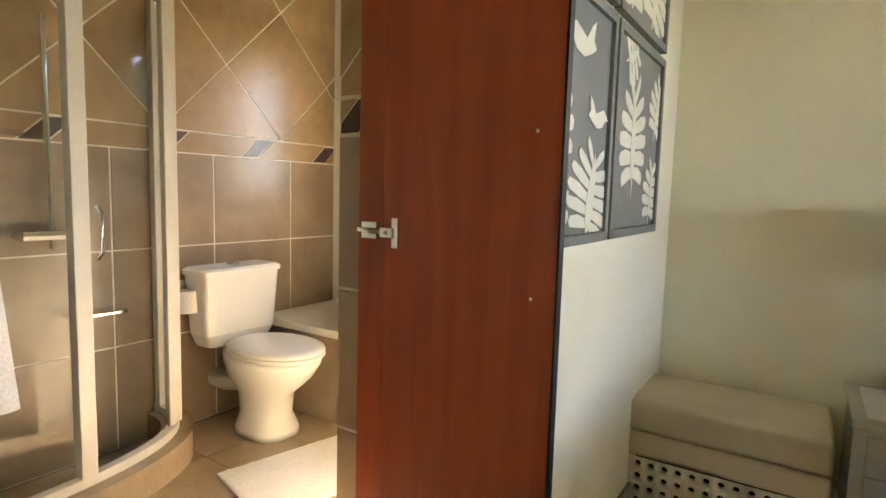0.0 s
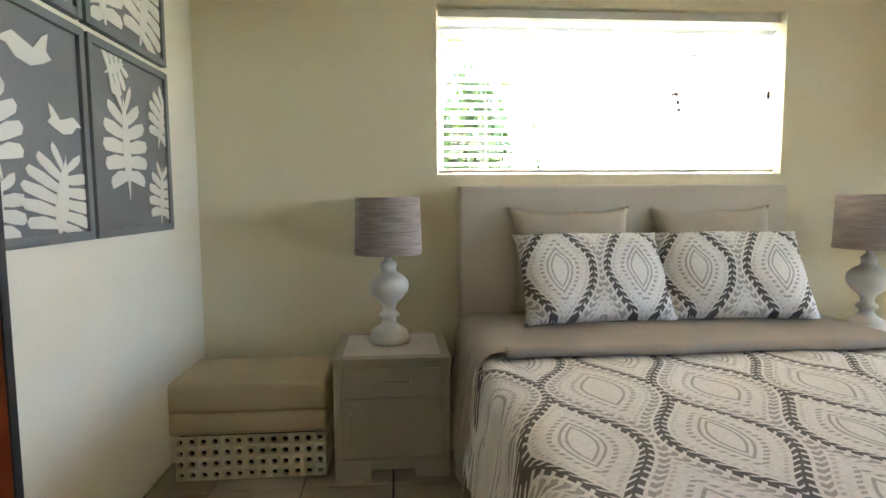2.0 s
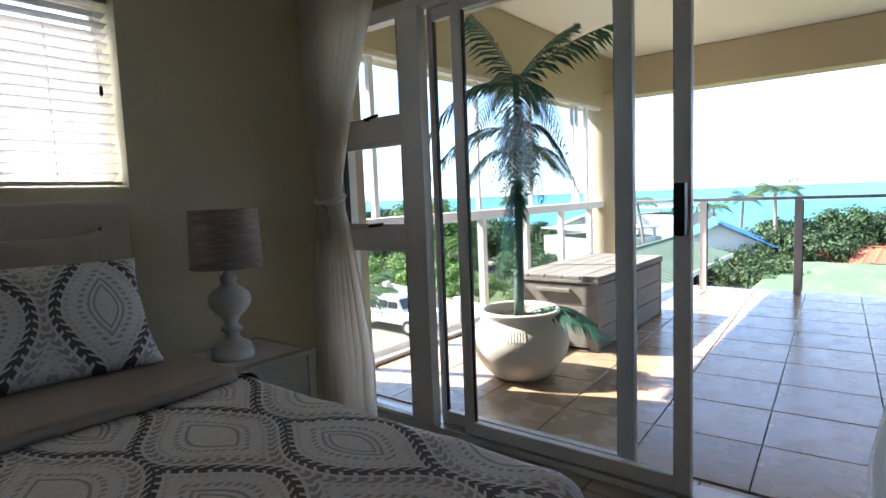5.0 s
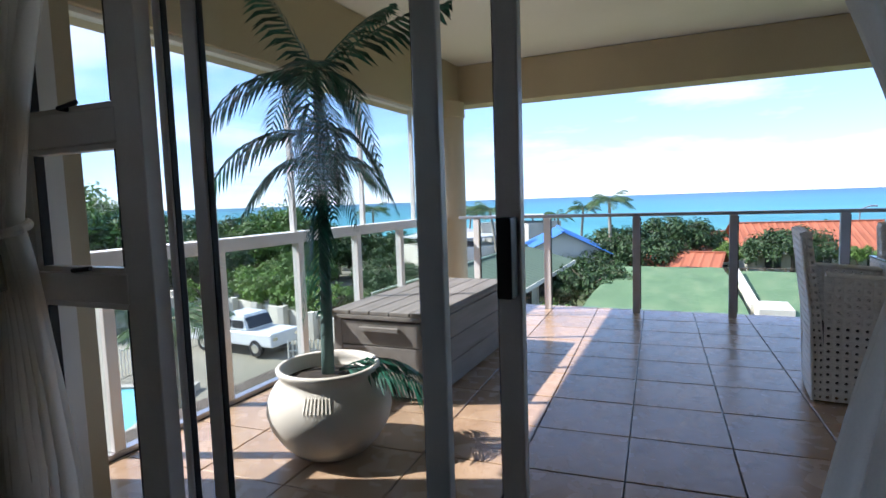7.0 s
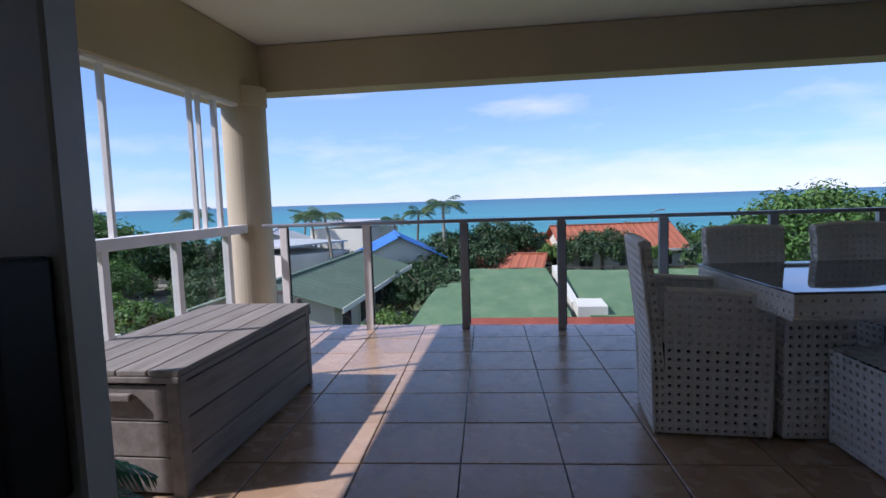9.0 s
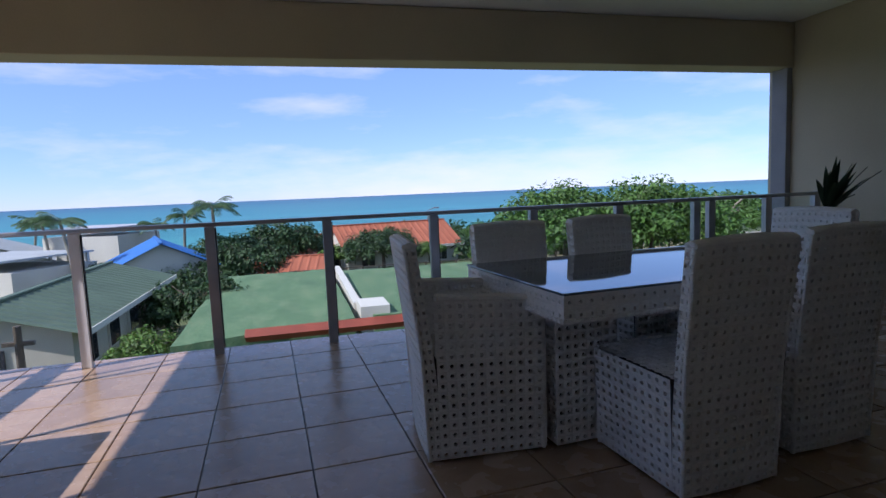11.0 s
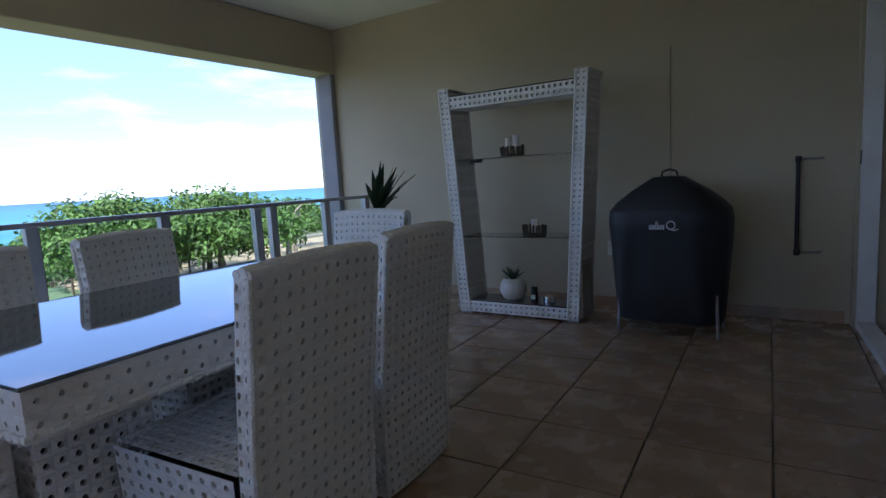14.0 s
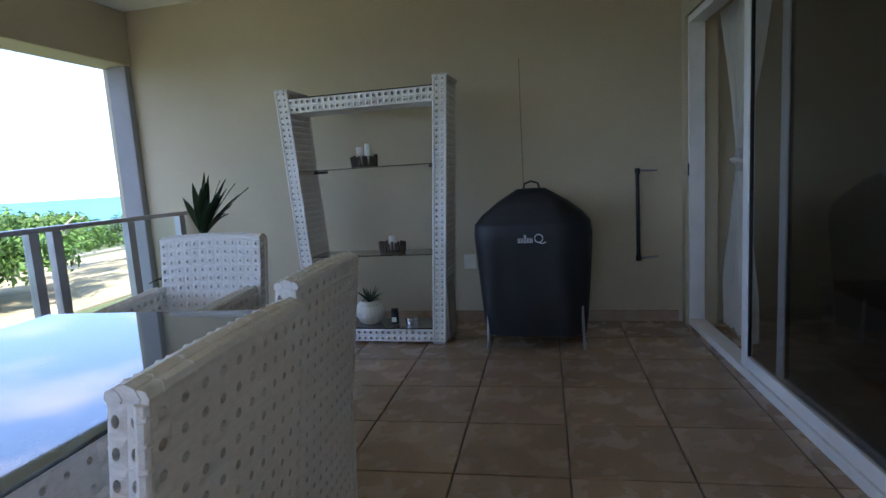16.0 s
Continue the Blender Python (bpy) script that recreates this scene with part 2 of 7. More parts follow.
wall("wall_north", "y", YB, BW, 0.70, 4.56, 0, 2.6, plaster, [(1.815, 3.545, 1.25, 2.05)], "cream painted bedroom wall with a wide window")
wall("wall_bath_north", "y", YB, BW, -1.45, 0.074, 0, 2.6, plaster_pale, [(-0.72, -0.20, 1.15, 1.95)], "bathroom end wall with a small window")
wall("wall_partition", "x", 0.075, 0.625, 1.80, 3.37, 0, 2.6, plaster_pale, (), "pale painted wall beside the wardrobe door")
wall("wall_bath_west", "x", -1.45, 0.2, -1.4, 3.13, 0, 2.6, plaster_pale, (), "bathroom wall behind the tiles")
wall("wall_south", "y", -1.6, 0.2, -1.45, 4.56, 0, 2.6, plaster, (), "plain cream wall closing the bedroom")
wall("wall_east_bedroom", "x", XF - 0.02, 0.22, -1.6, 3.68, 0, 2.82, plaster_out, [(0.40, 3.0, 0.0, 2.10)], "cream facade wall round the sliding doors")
tagged(part("ceiling", boxes((-1.45, XF - 0.02, -1.6, 3.37, 2.6, 2.8)), ceiling_white, kind="structure"), "white painted bedroom ceiling", "ceiling")
tagged(part("floor", boxes((-1.45, XF + 0.22, -1.6, 3.13, -0.25, -0.009)), grout_mat, kind="structure"), "brown tiled bedroom floor with dark joints", "floor")
tagged(part("floor_balcony", boxes((XF + 0.22, 9.50, YS, 3.70, -0.25, -0.009)), grout_mat, kind="structure"), "terracotta tiled balcony floor with dark joints", "floor")
tagged(part("ceiling_balcony", boxes((XF + 0.20, 10.05, YS - 0.2, 3.70, 2.82, 3.05)), ceiling_white, kind="structure"), "white painted balcony ceiling", "ceiling")
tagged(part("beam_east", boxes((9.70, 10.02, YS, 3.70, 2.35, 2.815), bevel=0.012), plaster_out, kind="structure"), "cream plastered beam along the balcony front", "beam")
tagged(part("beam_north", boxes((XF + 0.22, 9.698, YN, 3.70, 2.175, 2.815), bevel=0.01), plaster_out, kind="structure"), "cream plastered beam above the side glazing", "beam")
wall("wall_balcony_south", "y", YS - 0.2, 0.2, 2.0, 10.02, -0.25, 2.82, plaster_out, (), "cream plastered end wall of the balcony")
# the lounge front stands a few degrees askew to the bedroom front
LOUNGE = Matrix.Translation((XL + 0.03, YS, 0)) @ Euler((0, 0, radians(4.6))).to_matrix().to_4x4() @ Matrix.Translation((-XL, -YS, 0))
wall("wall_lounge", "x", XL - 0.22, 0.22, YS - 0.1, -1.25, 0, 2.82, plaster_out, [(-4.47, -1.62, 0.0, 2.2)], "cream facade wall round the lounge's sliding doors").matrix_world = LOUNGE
# lounge behind the glass
tagged(part("floor_lounge", boxes((1.0, XF + 0.218, YS, -1.602, -0.2, 0.0)), bedroom_tile, kind="structure"), "dark tiled lounge floor behind the glass", "floor")
# Pale wall given a dark colour that carries the room's dimness.
tagged(part("wall_lounge_back", boxes((0.9, 1.1, YS, -1.6, 0, 2.7)), Mat("dimmed_lounge_paint", (0.26, 0.23, 0.19), 0.8).mottle(1.5, 0.08, 80, 0.04, 0.08).m, kind="structure"), "lounge wall behind the glass, darkened for the dim room", "wall")
tagged(part("ceiling_lounge", boxes((0.9, XL - 0.22, YS, -1.6, 2.7, 2.8)), ceiling_white, kind="structure"), "white lounge ceiling", "ceiling")
tagged(part("column_south", boxes((9.72, 9.92, YS, YS + 0.07, -0.25, 2.349), bevel=0.01), Mat("grey_plaster", (0.30, 0.29, 0.29), 0.8).mottle(3, 0.1, 60, 0.05, 0.1).m, kind="structure"), "grey painted pier at the balcony's end", "column")
tagged(part("column_north", lathe([(0.21, -0.25), (0.21, 2.16), (0.225, 2.18), (0.225, 2.348)], 40, cx=9.47, cy=3.46), plaster_out, smooth=False, kind="structure"), "round cream plastered column at the balcony corner", "column")

# ---- more materials ----
beige_linen = Mat("beige_linen", (0.50, 0.43, 0.34), 0.85).mottle(4, 0.06, 160, 0.12, 0.25).m
headboard_linen = Mat("oatmeal_linen", (0.60, 0.54, 0.45), 0.85).mottle(3, 0.05, 170, 0.1, 0.25).m
taupe_linen = Mat("taupe_linen", (0.42, 0.36, 0.30), 0.85).mottle(3, 0.08, 160, 0.1, 0.25).m
cushion_suede = Mat("beige_suede", (0.62, 0.52, 0.36), 0.9).mottle(3, 0.08, 120, 0.06, 0.12).m
crate_paint = Mat("cream_crate_paint", (0.66, 0.60, 0.47), 0.55).mottle(5, 0.06, 90, 0.04, 0.05).m
greige_wood = Mat("greige_painted_wood", (0.44, 0.41, 0.33), 0.5).mottle(4, 0.07, 110, 0.06, 0.06).m
lamp_white = Mat("white_lamp_paint", (0.78, 0.76, 0.72), 0.4).mottle(6, 0.05, 60, 0.05, 0.05).m
_t = Mat("taupe_string_shade", (0.36, 0.30, 0.27), 0.85)
_t.base(_t.ramp(_t.noise(9, 4, 0.6, (1, 1, 14)), [(0.3, (0.26, 0.21, 0.19)), (0.7, (0.44, 0.38, 0.35))]))
_t.bump(_t.noise(9, 3, 0.6, (1, 1, 22)), 0.35, 0.004)
shade_mat = _t.m
porcelain = Mat("white_porcelain", (0.78, 0.75, 0.69), 0.12).mottle(4, 0.03, 40, 0.02, 0.0).m
white_plastic = Mat("white_plastic", (0.72, 0.69, 0.62), 0.35).mottle(5, 0.05, 60, 0.03, 0.02).m
towel_white = Mat("white_towelling", (0.78, 0.74, 0.70), 0.95).mottle(5, 0.05, 140, 0.2, 0.5).m
shower_frame = Mat("cream_shower_frame", (0.68, 0.63, 0.53), 0.35).mottle(5, 0.06, 80, 0.04, 0.02).m
art_grey = Mat("grey_art_board", (0.17, 0.18, 0.18), 0.6).mottle(4, 0.1, 90, 0.06, 0.06).m
art_white = Mat("cutout_white", (0.72, 0.70, 0.63), 0.7).mottle(4, 0.05, 60, 0.03, 0.03).m


def cloth(name, color, through_it=0.4):
    """Thin woven cloth that lets some light pass."""
    a = Mat(name, color, 0.9).mottle(3, 0.06, 150, 0.1, 0.2)
    tr = a.node("ShaderNodeBsdfTranslucent", Color=rgb(color))
    mx = a.node("ShaderNodeMixShader", Fac=through_it)
    out = a.nt.nodes["Material Output"]
    a.link(a.b.outputs[0], mx.inputs[1])
    a.link(tr.outputs[0], mx.inputs[2])
    a.link(mx.outputs[0], out.inputs["Surface"])
    return a.m


curtain_cloth = cloth("white_curtain_cloth", (0.90, 0.88, 0.83), 0.60)
blind_white = cloth("white_blind_slat", (0.60, 0.60, 0.59), 0.04)


def ogee(name, pu, pv, ou=0.0, ov=0.0, ground=(0.88, 0.85, 0.82)):
    """Printed cotton: staggered ogee medallions outlined by leafy vines."""
    a = Mat(name, ground, 0.9)
    sep = a.nt.nodes.new("ShaderNodeSeparateXYZ")
    wob = a.node("ShaderNodeTexNoise", Scale=3.0, Detail=2.0)
    a.link(a.vec(), wob.inputs["Vector"])
    a.link(a.vec(), sep.inputs[0])
    w = a.math('MULTIPLY', a.math('SUBTRACT', wob.outputs[0], 0.5), 0.03)
    u = a.math('MULTIPLY', a.math('ADD', sep.outputs[0], a.math('ADD', w, ou)), 2 * math.pi / pu)
    v = a.math('MULTIPLY', a.math('ADD', sep.outputs[1], a.math('ADD', w, ov)), 2 * math.pi / pv)
    half = a.math('ADD', a.math('MULTIPLY', a.math('COSINE', v), 0.215), 0.25)
    f = a.math('SUBTRACT', half, a.math('PINGPONG', a.math('DIVIDE', u, 2 * math.pi), 0.5))
    sv = a.math('SINE', v)
    slope = a.math('SQRT', a.math('ADD', a.math('MULTIPLY', a.math('MULTIPLY', sv, sv), (0.215 * pu * 2 * math.pi / pv) ** 2), 1.0))
    f = a.math('DIVIDE', f, slope)

    def band(c, wd):
        return a.math('LESS_THAN', a.math('ABSOLUTE', a.math('SUBTRACT', f, c)), wd)

    def sprig(c, rate, lean, gap):
        # paired leaves set aslant either side of a stem
        side = a.math('ABSOLUTE', a.math('SUBTRACT', f, c))
        return a.math('GREATER_THAN', a.math('SINE', a.math('ADD', a.math('MULTIPLY', v, rate), a.math('MULTIPLY', side, lean))), gap)
    vine = a.math('MAXIMUM', a.math('MULTIPLY', band(0.052, 0.046), sprig(0.052, 24.0, 70.0, -0.5)), band(0.052, 0.009))
    grey = a.math('MULTIPLY', band(-0.052, 0.034), sprig(-0.052, 24.0, -70.0, -0.3))
    grey2 = a.math('MULTIPLY', band(-0.115, 0.013), sprig(-0.115, 34.0, 0.0, -0.1))
    inner = a.math('MAXIMUM', a.math('MULTIPLY', band(0.245, 0.019), sprig(0.245, 34.0, 0.0, 0.0)), band(0.315, 0.011))
    inner = a.math('MAXIMUM', inner, band(0.365, 0.010))
    inner = a.math('MAXIMUM', inner, a.math('MULTIPLY', band(-0.225, 0.018), sprig(-0.225, 34.0, 0.0, 0.0)))
    inner = a.math('MAXIMUM', inner, band(-0.30, 0.012))
    dots = a.math('MULTIPLY', band(0.135, 0.012), sprig(0.115, 40.0, 0.0, 0.2))
    c = a.mix(a.math('MULTIPLY', a.math('MAXIMUM', dots, grey2), 0.40), ground, (0.30, 0.28, 0.28))
    c = a.mix(a.math('MULTIPLY', inner, 0.60), c, (0.22, 0.205, 0.205))
    c = a.mix(a.math('MULTIPLY', grey, 0.62), c, (0.20, 0.185, 0.19))
    c = a.mix(a.math('MULTIPLY', vine, 0.92), c, (0.065, 0.058, 0.062))
    fade = a.ramp(a.noise(90, 3), [(0.35, (0.86,) * 3), (0.65, (1, 1, 1))])
    a.base(a.mix(1.0, c, fade, 'MULTIPLY'))
    a.bump(a.math('ADD', a.noise(14, 4), a.math('MULTIPLY', a.noise(160, 2), 0.3)), 0.3, 0.012)
    return a.m


duvet_print = ogee("ogee_print_duvet", 0.33, 0.64, 0.02, 0.45)
pillow_print = ogee("ogee_print_pillow", 0.35, 0.66, 0.175)


# ---- shapes used again and again ----
def grid(bm, fn, nu, nv, closed_u=False):
    """A sheet of quads from fn(u, v), both from 0 to 1."""
    vs = [[bm.verts.new(fn(i / nu, j / nv)) for i in range(nu + (0 if closed_u else 1))] for j in range(nv + 1)]
    n = len(vs[0])
    for j in range(nv):
        for i in range(nu):
            bm.faces.new((vs[j][i], vs[j][(i + 1) % n], vs[j + 1][(i + 1) % n], vs[j + 1][i]))
    return vs


def perforated(bm, fn, nu, nv, hole=0.27, depth=0.012, inward=None):
    """A woven sheet with a round hole in each cell; fn(u, v) gives its place, inward the way the holes sink."""
    ring = [(0.5 + 0.5 * max(-1, min(1, 1.4142 * math.cos(a))), 0.5 + 0.5 * max(-1, min(1, 1.4142 * math.sin(a)))) for a in [math.pi / 4 * k for k in range(8)]]
    cav = [(0.5 + hole * math.cos(math.pi / 4 * k), 0.5 + hole * math.sin(math.pi / 4 * k)) for k in range(8)]
    for j in range(nv):
        for i in range(nu):
            at = [Vector(fn((i + a) / nu, (j + b) / nv)) for a, b in ring]
            mid = Vector(fn((i + 0.5) / nu, (j + 0.5) / nv))
            o = [bm.verts.new(p) for p in at]
            bulge = -inward * 0.004
            c = [bm.verts.new(Vector(fn((i + a) / nu, (j + b) / nv)) + bulge) for a, b in cav]
            d = [bm.verts.new(v.co + inward * (depth + 0.004)) for v in c]
            for k in range(8):
                q = (k + 1) % 8
                bm.faces.new((o[k], o[q], c[q], c[k]))
                bm.faces.new((c[k], c[q], d[q], d[k]))


def pillow(bm, w, h, t, seed=0, n=26, pinch=0.07):
    """A stuffed cushion lying in the xy plane, with pinched corners and soft creases."""
    rnd = random.Random(seed)
    ph = [rnd.uniform(0, 6) for _ in range(4)]

    def shape(side):
        def fn(u, v):
            a, b = 2 * u - 1, 2 * v - 1
            puff = (max(0, 1 - a ** 4) ** 0.5) * (max(0, 1 - b ** 4) ** 0.5)
            pull = 1 - pinch * (1 - abs(a) ** 3) * abs(b) ** 6
            pull2 = 1 - pinch * (1 - abs(b) ** 3) * abs(a) ** 6
            crease = 0.006 * math.sin(7 * a + ph[0] + 3 * b) * puff + 0.005 * math.sin(9 * b + ph[1] - 4 * a) * puff
            return (a * w / 2 * pull2, b * h / 2 * pull, side * (t / 2 * puff + crease))
        return fn
    grid(bm, shape(1), n, n)
    grid(bm, shape(-1), n, n)
    bmesh.ops.remove_doubles(bm, verts=bm.verts[:], dist=1e-4)
    return bm


# ---- bathroom ----
def toilet():
    th = thing("toilet", "white porcelain close-coupled toilet with closed lid", "toilet", at=(-1.24, 2.33, 0))
    # local x points out from the wall

    def loop(bm, rows, n=28):
        rings = []
        for z, x0, x1, wd, p in rows:
            ring = []
            for k in range(n):
                a = 2 * math.pi * k / n
                ca, sa = math.cos(a), math.sin(a)
                ring.append(bm.verts.new(((x0 + x1) / 2 + (x1 - x0) / 2 * abs(ca) ** p * (1 if ca > 0 else -1), wd / 2 * abs(sa) ** p * (1 if sa > 0 else -1), z)))
            rings.append(ring)
        for a, b in zip(rings, rings[1:]):
            for k in range(n):
                bm.faces.new((a[k], a[(k + 1) % n], b[(k + 1) % n], b[k]))
        bm.faces.new(rings[0][::-1])
        bm.faces.new(rings[-1])
        return bm
    part("bowl", loop(bmesh.new(), [(0.0, 0.20, 0.50, 0.24, 0.7), (0.03, 0.20, 0.50, 0.24, 0.7), (0.10, 0.22, 0.47, 0.20, 0.8), (0.20, 0.20, 0.49, 0.22, 0.9), (0.29, 0.14, 0.60, 0.32, 0.95), (0.36, 0.12, 0.65, 0.37, 1), (0.39, 0.12, 0.66, 0.37, 1)]), porcelain, th, smooth=True)
    part("seat", loop(bmesh.new(), [(0.392, 0.16, 0.665, 0.375, 1), (0.398, 0.155, 0.67, 0.385, 1), (0.408, 0.155, 0.67, 0.385, 1), (0.412, 0.16, 0.665, 0.378, 1)]), white_plastic, th, smooth=True)
    part("lid", loop(bmesh.new(), [(0.414, 0.16, 0.665, 0.375, 1), (0.42, 0.155, 0.67, 0.383, 1), (0.43, 0.16, 0.665, 0.378, 1), (0.438, 0.20, 0.62, 0.33, 1)]), white_plastic, th, smooth=True)
    part("cistern", loop(bmesh.new(), [(0.40, 0.03, 0.17, 0.34, 0.35), (0.46, 0.02, 0.19, 0.39, 0.3), (0.74, 0.01, 0.205, 0.43, 0.3)]), porcelain, th)
    part("cistern_lid", loop(bmesh.new(), [(0.742, 0.005, 0.215, 0.45, 0.3), (0.762, 0.005, 0.215, 0.45, 0.3), (0.774, 0.02, 0.20, 0.42, 0.3)]), porcelain, th)
    part("flush_button", lathe([(0.03, 0.774), (0.03, 0.780), (0.026, 0.783)], 20, cx=0.105), chrome, th, "small chrome flush button")
    part("waste_pipe", tube([(0.0, -0.03, 0.20), (0.10, -0.04, 0.20), (0.20, -0.03, 0.22)], 0.045, 16), white_plastic, th)


toilet()


def shower():
    """A corner shower with a bowed glass front on a tiled kerb."""
    th = thing("shower_enclosure", "curved glass shower enclosure with cream metal frame on a kerb", "shower", at=(-1.24, 1.02, 0))
    R = 1.02
    cx, cy, r1, ax = 0.0, 0.0, 0.0, 0.36

    def arc(a, off=0.0):
        # from the wall side (a = 0) round to the open side (a = 1)
        t = a * math.pi / 2
        return Vector(((ax + 0.0 + off) * 1.0 * math.sin(t) ** 0.75 + 0.10 * math.sin(t), 0.12 + (0.86 + off) * max(0, math.cos(t)) ** 0.75, 0))
    bm = bmesh.new()
    n = 28
    outer = [arc(i / n, 0.07) for i in range(n + 1)]
    inner = [arc(i / n, -0.05) for i in range(n + 1)]
    for i in range(n):
        o0, o1, i0, i1 = outer[i], outer[i + 1], inner[i], inner[i + 1]
        up = Vector((0, 0, 0.12))
        for q in ((o0, o1, o1 + up, o0 + up), (o0 + up, o1 + up, i1 + up, i0 + up), (i0, i1, i1 + up, i0 + up)):
            bm.faces.new([bm.verts.new(p) for p in q])
    bmesh.ops.remove_doubles(bm, verts=bm.verts[:], dist=1e-5)
    part("kerb", bm, bath_floor_tile, th, "tan tiled kerb")
    for z0, z1, nm in ((0.121, 0.155, "bottom_rail"), (1.92, 1.96, "top_rail")):
        bm = bmesh.new()
        for i in range(n):
            a0, a1 = arc(i / n, 0.018), arc((i + 1) / n, 0.018)
            b0, b1 = arc(i / n, -0.018), arc((i + 1) / n, -0.018)
            lo, hi = Vector((0, 0, z0)), Vector((0, 0, z1))
            for q in ((a0 + lo, a1 + lo, a1 + hi, a0 + hi), (a0 + hi, a1 + hi, b1 + hi, b0 + hi), (b0 + lo, b1 + lo, b1 + hi, b0 + hi), (a0 + lo, a1 + lo, b1 + lo, b0 + lo)):
                bm.faces.new([bm.verts.new(p) for p in q])
        bmesh.ops.remove_doubles(bm, verts=bm.verts[:], dist=1e-5)
        part(nm, bm, shower_frame, th)
    for a, w in ((0.02, 0.02), (0.30, 0.024), (0.36, 0.014), (0.80, 0.026), (1.0, 0.02)):
        p = arc(a)
        part("upright", boxes((p.x - w, p.x + w, p.y - w, p.y + w, 0.156, 1.919), bevel=0.004), shower_frame, th)
    for a0, a1 in ((0.03, 0.29), (0.37, 0.79), (0.81, 0.99)):
        bm = bmesh.new()
        grid(bm, lambda u, v: (*arc(a0 + (a1 - a0) * u)[:2], 0.156 + 1.763 * v), 14, 1)
        ob = part("pane", bm, glass, th, "clear curved glass")
        ob.visible_shadow = False
    part("handle", tube([arc(0.76) + Vector((0.03, 0, 0.9)), arc(0.76) + Vector((0.06, 0, 0.92)), arc(0.76) + Vector((0.06, 0, 1.05)), arc(0.76) + Vector((0.03, 0, 1.07))], 0.008), chrome, th, "chrome pull handle")
    part("riser_rail", tube([(0.06, 0.55, 0.9), (0.06, 0.55, 1.75)], 0.011), chrome, th, "chrome riser rail")
    part("mixer", tube([(0.02, 0.46, 0.95), (0.06, 0.46, 0.95), (0.06, 0.64, 0.95), (0.02, 0.64, 0.95)], 0.022), chrome, th, "chrome mixer tap")
    part("soap_tray", boxes((0.0, 0.11, 0.60, 0.80, 0.62, 0.635), bevel=0.004), chrome, th)


shower()


def sundries_bath():
    th = thing("bath_mat", "white fluffy bath mat on the tiled floor", "bath mat", at=(-0.42, 2.18, 0))
    bm = bmesh.new()
    grid(bm, lambda u, v: ((u - 0.5) * 0.42, (v - 0.5) * 0.62, 0.012 + 0.006 * noise.noise(Vector((u * 18, v * 24, 0)))), 36, 48)
    bmesh.ops.transform(bm, matrix=pose(0, 0, 0, 0, 0, -14), verts=bm.verts[:])
    top = part("pile", bm, towel_white, th, smooth=True)
    part("edge_binding", boxes((-0.215, 0.215, -0.315, 0.315, 0.0, 0.010), bevel=0.004), towel_white, th).matrix_local = pose(0, 0, 0, 0, 0, -14)
    th = thing("vanity", "tiled vanity ledge with a white basin", "vanity", at=(-0.95, 2.82, 0))
    part("counter", boxes((-0.29, 0.90, -0.26, 0.30, 0.43, 0.47), bevel=0.006), Mat("cream_stone", (0.62, 0.55, 0.44), 0.3).mottle(5, 0.1, 50, 0.05, 0.02).m, th)
    part("body", boxes((-0.29, 0.90, -0.24, 0.30, 0.0, 0.429)), bath_tile_low, th)
    part("basin", lathe([(0.10, 0.471), (0.15, 0.50), (0.19, 0.56), (0.20, 0.585), (0.19, 0.585), (0.14, 0.52), (0.02, 0.50)], 32, cx=0.28, cy=0.02), porcelain, th, smooth=True)
    th = thing("toilet_roll_holder", "white toilet roll on a wall bracket", "toilet roll", at=(-1.24, 2.06, 0.62))
    part("bracket", boxes((0.0, 0.025, -0.05, 0.07, 0.05, 0.09), bevel=0.004), white_plastic, th)
    bm = lathe([(0.018, -0.10), (0.052, -0.10), (0.052, 0.0), (0.018, 0.0)], 24)
    part("roll", bm, towel_white, th).matrix_local = pose(0.07, 0.05, 0.05, 0, 0, 0)
    th = thing("bath_towel", "white bath towel hanging over a rail", "towel", at=(-0.72, 1.125, 0))
    bm = bmesh.new()
    grid(bm, lambda u, v: (0.02 * math.sin(9 * u) + 0.03 * (1 - v), (u - 0.5) * (0.30 - 0.12 * v), 0.49 + 0.79 * v), 20, 24)
    part("cloth", bm, towel_white, th, smooth=True)
    part("towel_rail", tube([(0.0, -0.20, 1.285), (0.0, 0.20, 1.285)], 0.009), chrome, th, "chrome towel rail")
    part("rail_stay", tube([(0.0, -0.20, 1.285), (-0.05, -0.22, 1.60), (-0.05, -0.22, 1.94)], 0.007), chrome, th)


sundries_bath()


# the window of the bathroom
def bath_window():
    th = thing("window_bathroom", "white framed bathroom window with glass louvres", "window", at=(-0.46, 3.25, 1.15), kind="structure")
    part("window_frame", boxes((-0.26, -0.22, -0.03, 0.03, 0, 0.80), (0.22, 0.26, -0.03, 0.03, 0, 0.80), (-0.22, 0.22, -0.03, 0.03, 0, 0.04), (-0.22, 0.22, -0.03, 0.03, 0.76, 0.80)), aluminium, th)
    for k in range(7):
        bm = boxes((-0.218, 0.218, -0.05, 0.05, -0.003, 0.003))
        ob = part("louvre", bm, louvre_glass, th)
        ob.matrix_local = pose(0, 0, 0.09 + 0.10 * k, 35, 0, 0)


bath_window()


